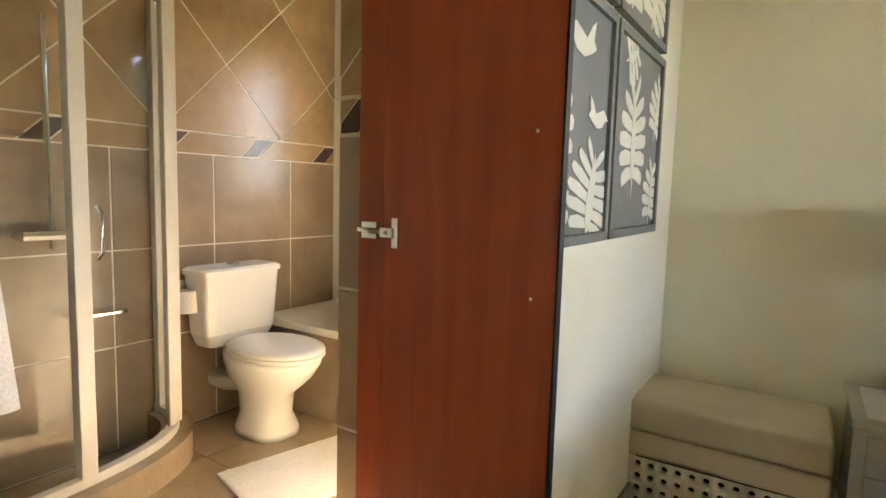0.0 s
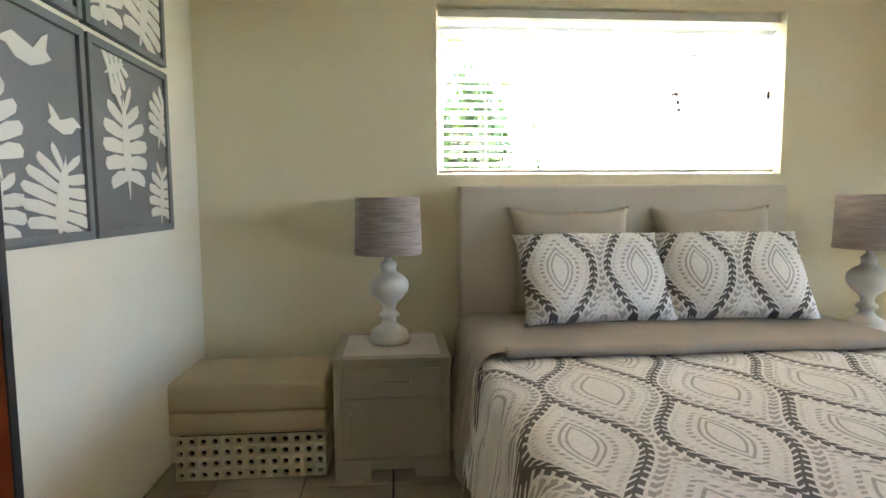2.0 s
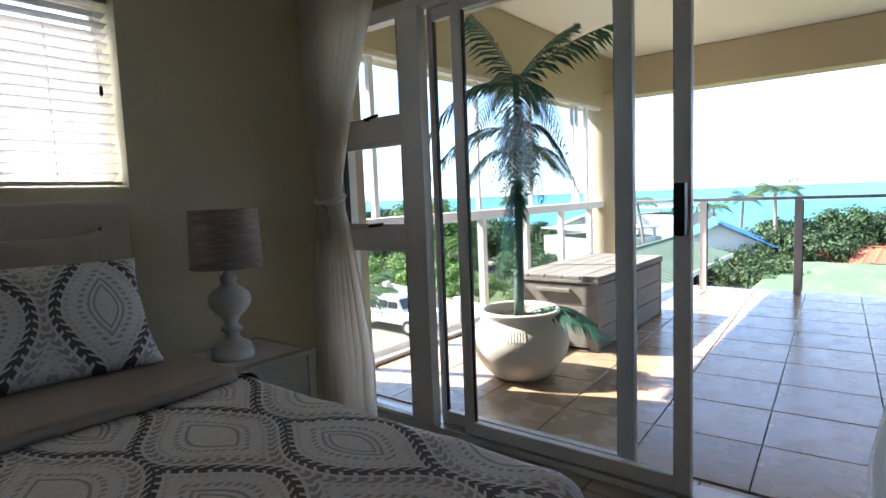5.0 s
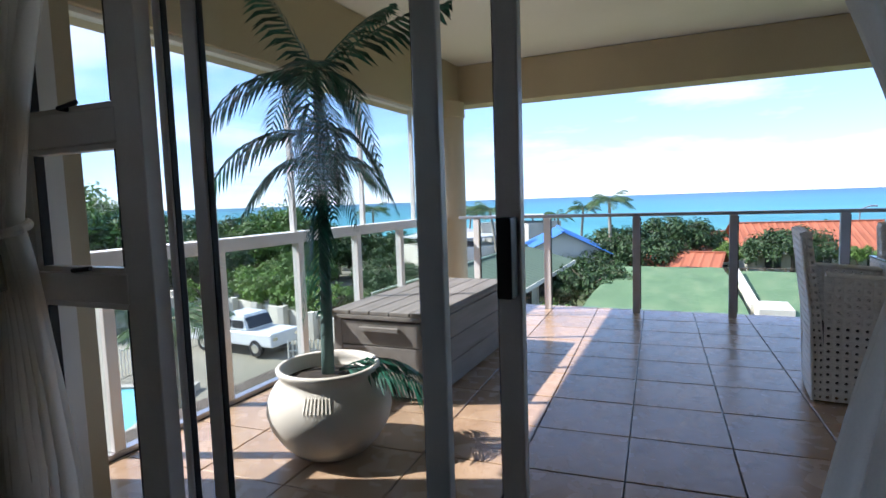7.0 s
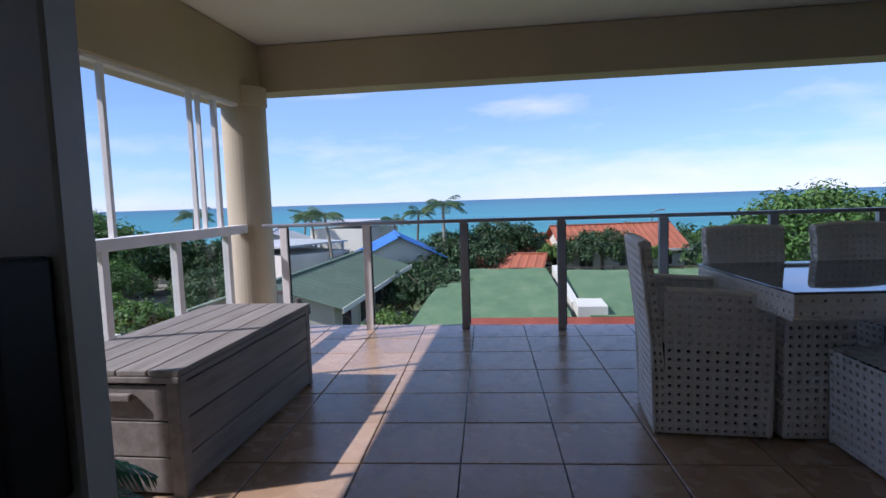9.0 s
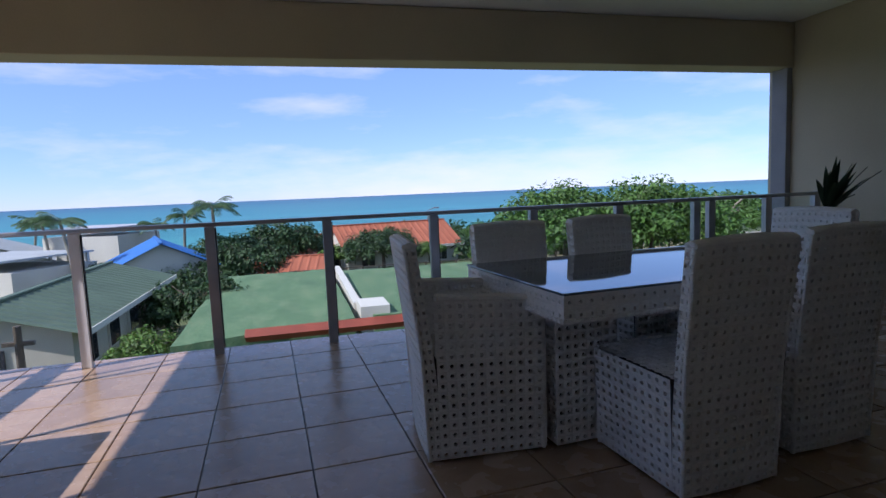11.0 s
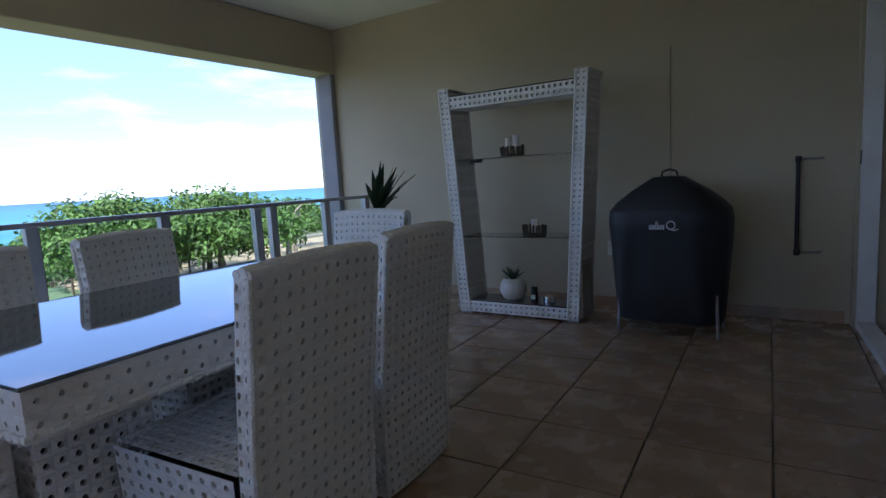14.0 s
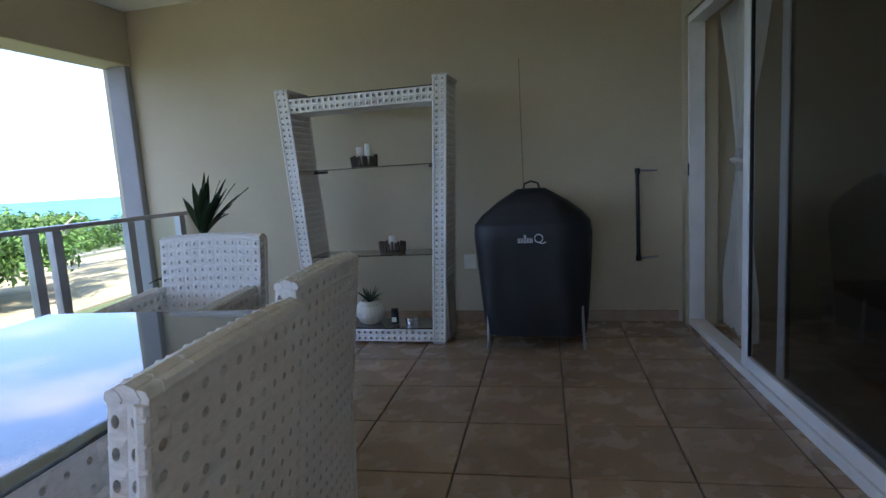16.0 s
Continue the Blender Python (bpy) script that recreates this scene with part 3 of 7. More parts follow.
# ---- the wardrobe door ----
def wardrobe_door():
    th = thing("door_wardrobe", "open red-brown wooden cupboard door with a metal hinge", "door", at=(0.235, 1.745, 0), kind="structure")
    part("jamb", boxes((-0.043, 0.044, 0.0, 0.053, 0.0, 2.35), bevel=0.003), red_wood, th)
    part("leaf", boxes((0.08, 0.533, -0.045, -0.025, 0.02, 2.35), bevel=0.002), red_wood, th)
    part("edge_strip", boxes((0.534, 0.539, -0.047, -0.023, 0.02, 2.35)), rubber, th, "thin black edge strip")
    h = part("hinge", boxes((0.108, 0.128, -0.053, -0.0455, 1.01, 1.085), (0.075, 0.115, -0.058, -0.046, 1.035, 1.06), (-0.02, 0.03, -0.016, -0.001, 1.025, 1.07), bevel=0.002), chrome, th, "nickel concealed hinge")
    part("hinge_arm", tube([(-0.03, -0.012, 1.048), (0.03, -0.04, 1.048), (0.10, -0.054, 1.048)], 0.007), chrome, th)
    for z in (0.93, 1.28):
        part("screw", lathe([(0.005, 0), (0.005, 0.002), (0.002, 0.003)], 10), chrome, th).matrix_local = pose(0.48, -0.0455, z, 90, 0, 0)


wardrobe_door()
tagged(part("baseboard", boxes((0.702, 0.714, 1.90, 3.128, 0.001, 0.09), (0.716, 1.90, 3.116, 3.128, 0.001, 0.09), bevel=0.002), bedroom_tile, kind="structure"), "brown tile skirting along the bedroom walls", "baseboard")


tagged(part("skirting", boxes((XL + 0.06, 9.70, YS + 0.001, YS + 0.013, 0.001, 0.085), bevel=0.002), balcony_tile, kind="structure"), "brown tile skirting along the balcony end wall", "baseboard")


# ---- wall art ----
def blade(bm, pts, z):
    bm.faces.new([bm.verts.new((x, y, z)) for x, y in pts])


def leaf_shape(bm, x, y, ang, length, wide, lobes=6, z=0.0):
    """A split leaf: broad curved fingers from a midrib, widest near the stalk, inside a heart outline."""
    ca, sa = math.cos(ang), math.sin(ang)

    def at(a, b):
        return (x + a * ca - b * sa, y + a * sa + b * ca)
    for s in (1, -1):
        for k in range(lobes):
            f0, f1 = k / lobes, (k + 0.72) / lobes
            mid = (f0 + f1) / 2
            reach = wide * (math.sin(math.pi * (0.22 + 0.76 * mid)) ** 0.8)
            sweep = length * (0.34 * mid - 0.10)
            gap = 0.06 * wide
            r0, r1 = length * f0 * 0.92, length * f1 * 0.92
            wd = (r1 - r0) * 0.72
            blade(bm, [at(r0, s * gap), at(r1, s * gap), at(r1 + sweep * 0.5 + wd * 0.5, s * reach * 0.55), at(r1 + sweep + wd * 0.2, s * reach * 0.93), at(r0 + sweep + wd * 0.7, s * reach), at(r0 + sweep - wd * 0.1, s * reach * 0.90), at(r0 + sweep * 0.45 - wd * 0.15, s * reach * 0.5)], z)
    core = [(0.02, 0.0), (0.06, 0.12), (0.25, 0.17), (0.5, 0.15), (0.75, 0.09), (0.95, 0.0)]
    blade(bm, [at(length * p, wide * q) for p, q in core] + [at(length * p, -wide * q) for p, q in core[-2:0:-1]], z + 0.0004)
    blade(bm, [at(-0.22 * length, 0.0015), at(-0.22 * length, -0.0015), at(0.0, -0.06 * wide), at(length, 0), at(0.0, 0.06 * wide)], z)


def bird_shape(bm, x, y, s, flip, z):
    """A small perched bird in outline: body, tail, wing and beak."""
    body = [(-0.46, 0.10), (-0.30, 0.02), (-0.05, -0.06), (0.20, -0.02), (0.34, 0.10), (0.50, 0.11), (0.36, 0.20), (0.24, 0.26), (0.10, 0.22), (-0.12, 0.16), (-0.30, 0.34), (-0.42, 0.40), (-0.36, 0.18)]
    blade(bm, [(x + flip * s * a, y + s * b) for a, b in (body if flip > 0 else body[::-1])], z)


ART = {1: ((0.40, 0.30, 1.62, 0.48, 0.27, 6), (0.86, 0.58, 1.25, 0.30, 0.20, 5), (0.84, 0.10, 1.45, 0.30, 0.20, 5), (0.22, 0.86, 0.4, 0.20, 0.16, 4)),
       2: ((0.62, 0.06, 1.35, 0.34, 0.42, 6), (0.08, 0.34, 1.9, 0.34, 0.30, 5), (0.04, 0.06, 1.4, 0.24, 0.24, 4)),
       3: ((0.66, 0.10, 1.25, 0.56, 0.30, 7), (0.22, 0.08, 1.8, 0.50, 0.26, 6), (0.30, 0.66, 1.3, 0.28, 0.22, 5)),
       4: ((0.55, 0.10, 1.5, 0.55, 0.40, 6), (0.20, 0.66, 1.2, 0.26, 0.26, 5))}
BIRDS = {2: ((0.40, 0.76, 0.52, -1), (0.74, 0.50, 0.40, 1))}


def wall_art(y0, y1, z0, z1, design):
    w, h = y1 - y0, z1 - z0
    th = thing("wall_art", "grey framed panel with white cut-out leaves" + (" and two birds" if design in BIRDS else ""), "wall art", "leaf panels on the wall", at=(0.701, y0, z0))
    # local: x along the wall, y up, z out
    rot = Matrix(((0, 0, 1, 0), (1, 0, 0, 0), (0, 1, 0, 0), (0, 0, 0, 1)))
    part("panel", boxes((0.004, w - 0.004, 0.004, h - 0.004, 0.004, 0.012)), art_grey, th).matrix_local = rot
    bm = boxes((0, 0.026, 0, h, 0.0, 0.024), (w - 0.026, w, 0, h, 0.0, 0.024), (0.026, w - 0.026, 0, 0.026, 0.0, 0.024), (0.026, w - 0.026, h - 0.026, h, 0.0, 0.024), bevel=0.002)
    part("frame", bm, art_grey, th).matrix_local = rot

    def raise_it(name, bm):
        for axis, lo, hi in ((0, 0.027, w - 0.027), (1, 0.027, h - 0.027)):
            for cut, sgn in ((lo, -1), (hi, 1)):
                no = Vector((0, 0, 0))
                no[axis] = sgn
                co = Vector((0, 0, 0))
                co[axis] = cut
                bmesh.ops.bisect_plane(bm, geom=bm.verts[:] + bm.edges[:] + bm.faces[:], plane_co=co, plane_no=no, clear_outer=True)
        if not bm.faces:
            bm.free()
            return
        g = bmesh.ops.extrude_face_region(bm, geom=bm.faces[:])
        bmesh.ops.translate(bm, vec=(0, 0, 0.002), verts=[v for v in g["geom"] if isinstance(v, bmesh.types.BMVert)])
        part(name, bm, art_white, th).matrix_local = rot
    for fx, fy, a, ln, wd, lb in ART[design]:
        bm = bmesh.new()
        leaf_shape(bm, fx * w, fy * h, a, ln * h, wd * w, lb, 0.0135)
        raise_it("leaf_cutout", bm)
    for fx, fy, k, flip in BIRDS.get(design, ()):
        bm = bmesh.new()
        bird_shape(bm, fx * w, fy * h, k * w, flip, 0.0135)
        raise_it("bird_cutout", bm)


wall_art(2.205, 2.775, 1.03, 1.64, 1)
wall_art(1.77, 2.185, 1.03, 1.64, 2)
wall_art(2.205, 2.775, 1.665, 2.275, 3)
wall_art(1.77, 2.185, 1.665, 2.275, 4)


# ---- bedroom furniture ----
def crate_stool():
    th = thing("storage_stool", "cream perforated crate with two beige cushions on it", "stool", at=(0.99, 2.885, 0))
    w, d, h = 0.325, 0.19, 0.20
    bm = bmesh.new()
    perforated(bm, lambda u, v: (-w + 2 * w * u, -d, 0.01 + h * 0.93 * v), 14, 4, 0.26, 0.012, Vector((0, 1, 0)))
    bmesh.ops.remove_doubles(bm, verts=bm.verts[:], dist=2e-4)
    part("front_panel", bm, crate_paint, th)
    for s in (-1, 1):
        bm = bmesh.new()
        perforated(bm, lambda u, v: (s * w, -d + 2 * d * u, 0.01 + h * 0.93 * v), 8, 4, 0.26, 0.012, Vector((-s, 0, 0)))
        part("side_panel", bm, crate_paint, th)
    # Black box added so the crate's holes look dark with shade.
    part("inner_box", boxes((-w + 0.05, w - 0.05, -d + 0.05, d, 0.005, 0.19)), black_metal, th, "black filler for the shade inside the crate")
    for z0, z1 in ((0.198, 0.290), (0.292, 0.412)):
        bm = bmesh.new()
        box(bm, -w - 0.005, w + 0.005, -d - 0.008, d, z0, z1, bevel=0.022, seg=4)
        part("cushion", bm, cushion_suede, th, smooth=True)


crate_stool()


def nightstand():
    th = thing("nightstand", "greige painted nightstand with one drawer and one door", "nightstand", "bedside tables", at=(1.59, 2.87, 0))
    w, d, h = 0.24, 0.215, 0.505
    part("body", boxes((-w + 0.012, w - 0.012, -d + 0.012, d, 0.085, h - 0.025), bevel=0.002), greige_wood, th)
    part("top", boxes((-w, w, -d, d + 0.01, h - 0.024, h), bevel=0.004), greige_wood, th)
    part("plinth", boxes((-w + 0.005, -w + 0.15, -d + 0.004, d, 0.0, 0.084), (w - 0.15, w - 0.005, -d + 0.004, d, 0.0, 0.084), (-w + 0.15, w - 0.15, -d + 0.004, d, 0.04, 0.084), bevel=0.002), greige_wood, th)
    for s in (-1, 1):
        part("stile", boxes((s * (w - 0.021) - 0.016, s * (w - 0.021) + 0.016, -d + 0.002, -d + 0.012, 0.086, h - 0.026), bevel=0.001), greige_wood, th)
    dr = part("drawer", boxes((-w + 0.042, w - 0.042, -d + 0.003, -d + 0.012, 0.345, 0.462), bevel=0.002), greige_wood, th)
    part("handle", tube([(-0.075, -d + 0.004, 0.405), (-0.075, -d - 0.014, 0.405), (0.075, -d - 0.014, 0.405), (0.075, -d + 0.004, 0.405)], 0.0045), alu_grey, dr, "thin metal pull")
    do = part("door", boxes((-w + 0.042, w - 0.042, -d + 0.003, -d + 0.012, 0.092, 0.337), bevel=0.002), greige_wood, th)
    part("handle", tube([(-w + 0.075, -d + 0.004, 0.15), (-w + 0.075, -d - 0.014, 0.15), (-w + 0.075, -d - 0.014, 0.28), (-w + 0.075, -d + 0.004, 0.28)], 0.0045), alu_grey, do, "thin metal pull")
    return th


ns = nightstand()
copy_thing(ns, pose(3.84, 2.87, 0))


def runner(x):
    th = thing("table_runner", "white cloth mat on the nightstand top", "cloth mat", "bedside mats", at=(x, 2.87, 0.506))
    bm = bmesh.new()
    grid(bm, lambda u, v: ((u - 0.5) * 0.40, (v - 0.5) * 0.36, 0.003 + 0.0015 * noise.noise(Vector((u * 6, v * 6, x)))), 16, 14)
    part("cloth", bm, towel_white, th, smooth=True)


runner(1.59)
runner(3.84)


def table_lamp():
    th = thing("table_lamp", "white turned table lamp with taupe string drum shade", "table lamp", "bedside lamps", at=(1.58, 2.90, 0.512))
    prof = [(0.085, 0.0), (0.087, 0.012), (0.085, 0.035), (0.078, 0.040), (0.080, 0.052), (0.072, 0.062), (0.045, 0.075), (0.030, 0.092), (0.028, 0.108), (0.043, 0.118), (0.045, 0.128), (0.030, 0.140), (0.026, 0.155), (0.034, 0.175), (0.062, 0.200), (0.083, 0.228), (0.088, 0.252), (0.082, 0.278), (0.062, 0.298), (0.038, 0.312), (0.030, 0.325), (0.034, 0.340), (0.036, 0.352), (0.022, 0.362), (0.014, 0.375), (0.014, 0.42)]
    part("base", lathe(prof, 40), lamp_white, th, smooth=True)
    bm = lathe([(0.148, 0.398), (0.140, 0.640)], 48, cap=False)
    lathe([(0.145, 0.398), (0.137, 0.640)], 48, bm=bm, cap=False)
    part("shade", bm, shade_mat, th, "taupe string-wound shade", smooth=True)
    part("shade_ring", lathe([(0.149, 0.394), (0.149, 0.402), (0.143, 0.402), (0.143, 0.394)], 48), shade_mat, th)
    bm = bmesh.new()
    for k in range(3):
        a = 2 * math.pi * k / 3
        tube([(0, 0, 0.42), (0.138 * math.cos(a), 0.138 * math.sin(a), 0.62)], 0.002, 5, bm)
    part("shade_carrier", bm, alu_grey, th)
    return th


lamp = table_lamp()
copy_thing(lamp, pose(3.79, 2.84, 0.512))


def bed():
    th = thing("bed", "double bed with oatmeal headboard and patterned duvet", "bed", at=(2.70, 2.05, 0))
    x0, x1, y0, y1, zt = -0.80, 0.82, -0.95, 0.93, 0.585
    for a, b in ((-0.80, 0.76),):
        bm = bmesh.new()
        box(bm, a, b, 0.90, 1.00, 0.0, 1.205, bevel=0.02, seg=4)
        part("headboard_panel", bm, headboard_linen, th, smooth=True)
    bm = bmesh.new()
    box(bm, x0 + 0.03, x1 - 0.03, y0 + 0.03, 0.895, 0.06, 0.30, bevel=0.015, seg=2)
    part("bed_base", bm, beige_linen, th)
    bm = bmesh.new()
    box(bm, x0 + 0.02, x1 - 0.02, y0 + 0.02, 0.895, 0.301, 0.56, bevel=0.05, seg=4)
    part("mattress", bm, headboard_linen, th, smooth=True)
    for sx in (-1, 1):
        for y in (-0.85, 0.8):
            part("leg", boxes((sx * 0.7 - 0.03, sx * 0.7 + 0.03, y - 0.03, y + 0.03, 0, 0.06)), black_metal, th)

    def sheet(ya, yb, drop, lift, foot, seed):
        """Cloth laid over the mattress, hanging at the sides and, if asked, at the foot."""
        rr = 0.06

        def over(s, half, hang):
            # s metres from the middle: place along the flat and height lost
            a = abs(s)
            if a < half - rr:
                return s, 0.0
            e = a - (half - rr)
            if e < rr * math.pi / 2:
                t = e / rr
                return math.copysign(half - rr + rr * math.sin(t), s), rr * (1 - math.cos(t))
            k = e - rr * math.pi / 2
            return math.copysign(half + 0.10 * k, s), rr + k
        cx, half = (x0 + x1) / 2, (x1 - x0) / 2 + 0.01

        def fn(u, v):
            s = (u - 0.5) * 2 * (half + drop)
            x, dz = over(s, half, drop)
            L = yb - ya + (drop if foot else 0)
            q = yb - v * L
            dy, dzf = q, 0.0
            if foot:
                mid = yb + 5
                d, dzf = over(mid - q, mid - ya, drop)
                dy = mid - d
            z = zt + lift - dz - dzf
            n1 = noise.noise(Vector((x * 3 + seed, q * 3, seed)))
            n2 = noise.noise(Vector((s * 9 + seed, q * 7, dz * 6)))
            hangf = min(1, (dz + dzf) / 0.25)
            ruff = 0.018 * math.sin(q * 21 + 3 * n1) * hangf if dz > dzf else 0.018 * math.sin(x * 19 + 3 * n1) * hangf
            if dz > dzf:
                x += math.copysign(ruff + 0.01 * n2, x) if hangf > 0 else 0
            elif dzf > 0:
                dy -= ruff
            return (cx + x, dy, max(0.035, z + 0.010 * n1 + 0.006 * n2))
        return fn
    bm = bmesh.new()
    grid(bm, sheet(y0, 0.36, 0.40, 0.022, True, 1.0), 96, 100)
    part("duvet", bm, duvet_print, th, "grey ogee print duvet", smooth=True)
    bm = bmesh.new()
    grid(bm, sheet(0.20, 0.88, 0.48, 0.042, False, 5.0), 96, 34)
    part("turned_sheet", bm, taupe_linen, th, "taupe turned-down sheet", smooth=True)
    bm = tube([(x, 0.20 + 0.008 * math.sin(9 * x), zt + 0.043) for x in np.linspace(-0.72, 0.74, 40).tolist()], 0.02, 10)
    part("sheet_fold", bm, taupe_linen, th, smooth=True)
    return th


bed()


def cushions():
    for x, seed, r in ((2.46, 1, 2), (3.08, 2, -6)):
        th = thing("pillow", "patterned grey and white pillow leaning on the headboard", "pillow", "pillows on the bed", at=(x, 2.74, 0.65))
        bm = pillow(bmesh.new(), 0.67, 0.43, 0.17, seed)
        part("pillowcase", bm, pillow_print, th, smooth=True).matrix_local = pose(0, 0.03, 0.155, 58, 0, r)
    for x, seed, r in ((2.40, 5, 1), (3.06, 6, -3)):
        th = thing("cushion", "plain taupe cushion propped behind the patterned pillows", "cushion", "cushions on the bed", at=(x, 2.89, 0.66))
        bm = pillow(bmesh.new(), 0.58, 0.49, 0.15, seed, pinch=0.15)
        part("cushion_cover", bm, beige_linen, th, smooth=True).matrix_local = pose(0, 0.0, 0.21, 78, 0, r)


cushions()


# ---- bedroom window and blind ----
def bedroom_window():
    th = thing("window_1", "wide white aluminium bedroom window", "window", at=(2.68, 3.30, 1.25), kind="structure")
    w = 0.865
    part("window_frame", boxes((-w, -w + 0.04, -0.03, 0.03, 0, 0.8), (w - 0.04, w, -0.03, 0.03, 0, 0.8), (-w + 0.04, w - 0.04, -0.03, 0.03, 0, 0.045), (-w + 0.04, w - 0.04, -0.03, 0.03, 0.755, 0.8)), aluminium, th)
    for x, wd in ((-0.42, 0.035), (0.36, 0.05)):
        part("mullion", boxes((x - wd, x + wd, -0.029, 0.029, 0.045, 0.755)), aluminium, th)
    for a, b in ((-0.825, -0.455), (-0.385, 0.31), (0.41, 0.825)):
        ob = part("pane", boxes((a, b, -0.003, 0.003, 0.045, 0.755)), glass, th)
        ob.visible_shadow = False
    part("window_handle", tube([(0.36, -0.03, 0.42), (0.36, -0.07, 0.42), (0.375, -0.075, 0.33)], 0.008), black_metal, th, "black casement handle")
    part("window_sill", boxes((-w, w, -0.165, -0.031, -0.002, 0.012), bevel=0.003), plaster_pale, th)


bedroom_window()


def blind():
    th = thing("venetian_blind", "white venetian blind, lowered with open slats", "blind", at=(2.68, 3.19, 1.27))
    part("headrail", boxes((-0.855, 0.855, -0.028, 0.028, 0.735, 0.775), bevel=0.003), lamp_white, th)
    part("bottom_rail", boxes((-0.855, 0.855, -0.025, 0.025, 0.0, 0.016), bevel=0.004), lamp_white, th)
    bm = bmesh.new()
    grid(bm, lambda u, v: ((u - 0.5) * 1.705, (v - 0.5) * 0.05, 0.004 * (1 - (2 * v - 1) ** 2)), 4, 6)
    me_ob = None
    n = 17
    for k in range(n):
        if me_ob is None:
            me_ob = ob = part("slat", bm, blind_white, th, smooth=True)
        else:
            ob = new("slat", me_ob.data)
            ob.parent = th
        ob.matrix_local = pose(0, 0, 0.045 + 0.0405 * k, -15 + 2 * math.sin(k * 1.7), 0.12 * math.sin(k * 2.3), 0)
    for x in (-0.62, 0.0, 0.62):
        for y in (-0.027, 0.027):
            part("ladder_cord", tube([(x, y, 0.01), (x, y, 0.74)], 0.0013, 5), lamp_white, th)
    part("tilt_cord", tube([(0.80, -0.034, 0.74), (0.80, -0.036, 0.40)], 0.0016, 5), lamp_white, th)
    part("cord_toggle", lathe([(0.004, 0.36), (0.008, 0.37), (0.006, 0.40)], 10, cx=0.80, cy=-0.036), black_metal, th)


blind()


# ---- sliding doors ----
def bar(bm, y0, y1, z0, z1, x0=-0.03, x1=0.03):
    box(bm, x0, x1, y0, y1, z0, z1, bevel=0.003, seg=1)


def sliding_door_bedroom():
    th = thing("door_1", "white aluminium sliding door with side windows, standing open", "sliding door", at=(XF, 0, 0), kind="structure")
    bm = bmesh.new()
    bar(bm, 2.955, 3.0, 0.0, 2.10, -0.02, 0.10)
    bar(bm, 0.40, 0.44, 0.0, 2.10, -0.02, 0.10)
    bar(bm, 0.44, 2.955, 2.05, 2.10, -0.02, 0.10)
    bar(bm, 0.44, 2.955, 0.0, 0.035, -0.02, 0.10)
    part("door_frame", bm, aluminium, th)
    bm = bmesh.new()
    bar(bm, 2.36, 2.48, 0.036, 2.05)
    part("mullion", bm, aluminium, th)
    for z0, z1, nm in ((1.45, 1.56, 0), (0.92, 1.02, 0)):
        bm = bmesh.new()
        bar(bm, 2.48, 2.955, z0, z1)
        part("transom", bm, aluminium, th)
    for k, (z0, z1) in enumerate(((0.036, 0.92), (1.02, 1.45), (1.56, 2.05))):
        s = part("side_window", boxes((-0.02, 0.02, 2.482, 2.500, z0 + 0.002, z1 - 0.002), (-0.02, 0.02, 2.925, 2.953, z0 + 0.002, z1 - 0.002), (-0.02, 0.02, 2.501, 2.924, z0 + 0.002, z0 + 0.020), (-0.02, 0.02, 2.501, 2.924, z1 - 0.020, z1 - 0.002)), aluminium, th)
        p = part("pane", boxes((-0.003, 0.003, 2.499, 2.926, z0 + 0.018, z1 - 0.018)), glass, s)
        p.visible_shadow = False
        part("gasket", boxes((-0.022, 0.010, 2.5005, 2.505, z0 + 0.021, z1 - 0.021), (-0.022, 0.010, 2.919, 2.9235, z0 + 0.021, z1 - 0.021)), rubber, s)
        if z0 > 0.5:
            part("stay_handle", tube([(-0.02, 2.72, z0 + 0.012), (-0.05, 2.72, z0 + 0.012), (-0.055, 2.62, z0 + 0.022)], 0.008), black_metal, s, "black stay handle")

    def leaf(name, x, y0, y1, st0, st1):
        bm = bmesh.new()
        bar(bm, y0, y0 + st0, 0.038, 2.048, x - 0.018, x + 0.018)
        bar(bm, y1 - st1, y1, 0.038, 2.048, x - 0.018, x + 0.018)
        bar(bm, y0 + st0, y1 - st1, 0.038, 0.10, x - 0.018, x + 0.018)
        bar(bm, y0 + st0, y1 - st1, 1.99, 2.048, x - 0.018, x + 0.018)
        lf = part(name, bm, aluminium, th)
        p = part("pane", boxes((x - 0.003, x + 0.003, y0 + st0 - 0.005, y1 - st1 + 0.005, 0.095, 1.995)), glass, lf)
        p.visible_shadow = False
        part("gasket", boxes((x - 0.011, x + 0.011, y0 + st0, y0 + st0 + 0.004, 0.10, 1.99), (x - 0.011, x + 0.011, y1 - st1 - 0.004, y1 - st1, 0.10, 1.99)), rubber, lf)
        return lf
    leaf("fixed_leaf", 0.055, 1.385, 2.36, 0.07, 0.03)
    lf = leaf("sliding_leaf", 0.008, 1.165, 2.185, 0.058, 0.055)
    part("handle", boxes((-0.065, -0.012, 1.172, 1.208, 1.0, 1.185), bevel=0.004), black_metal, lf, "black pull handle and lock")
    part("track", boxes((-0.03, 0.09, 0.44, 2.955, 0.0355, 0.0375)), alu_grey, th)


sliding_door_bedroom()


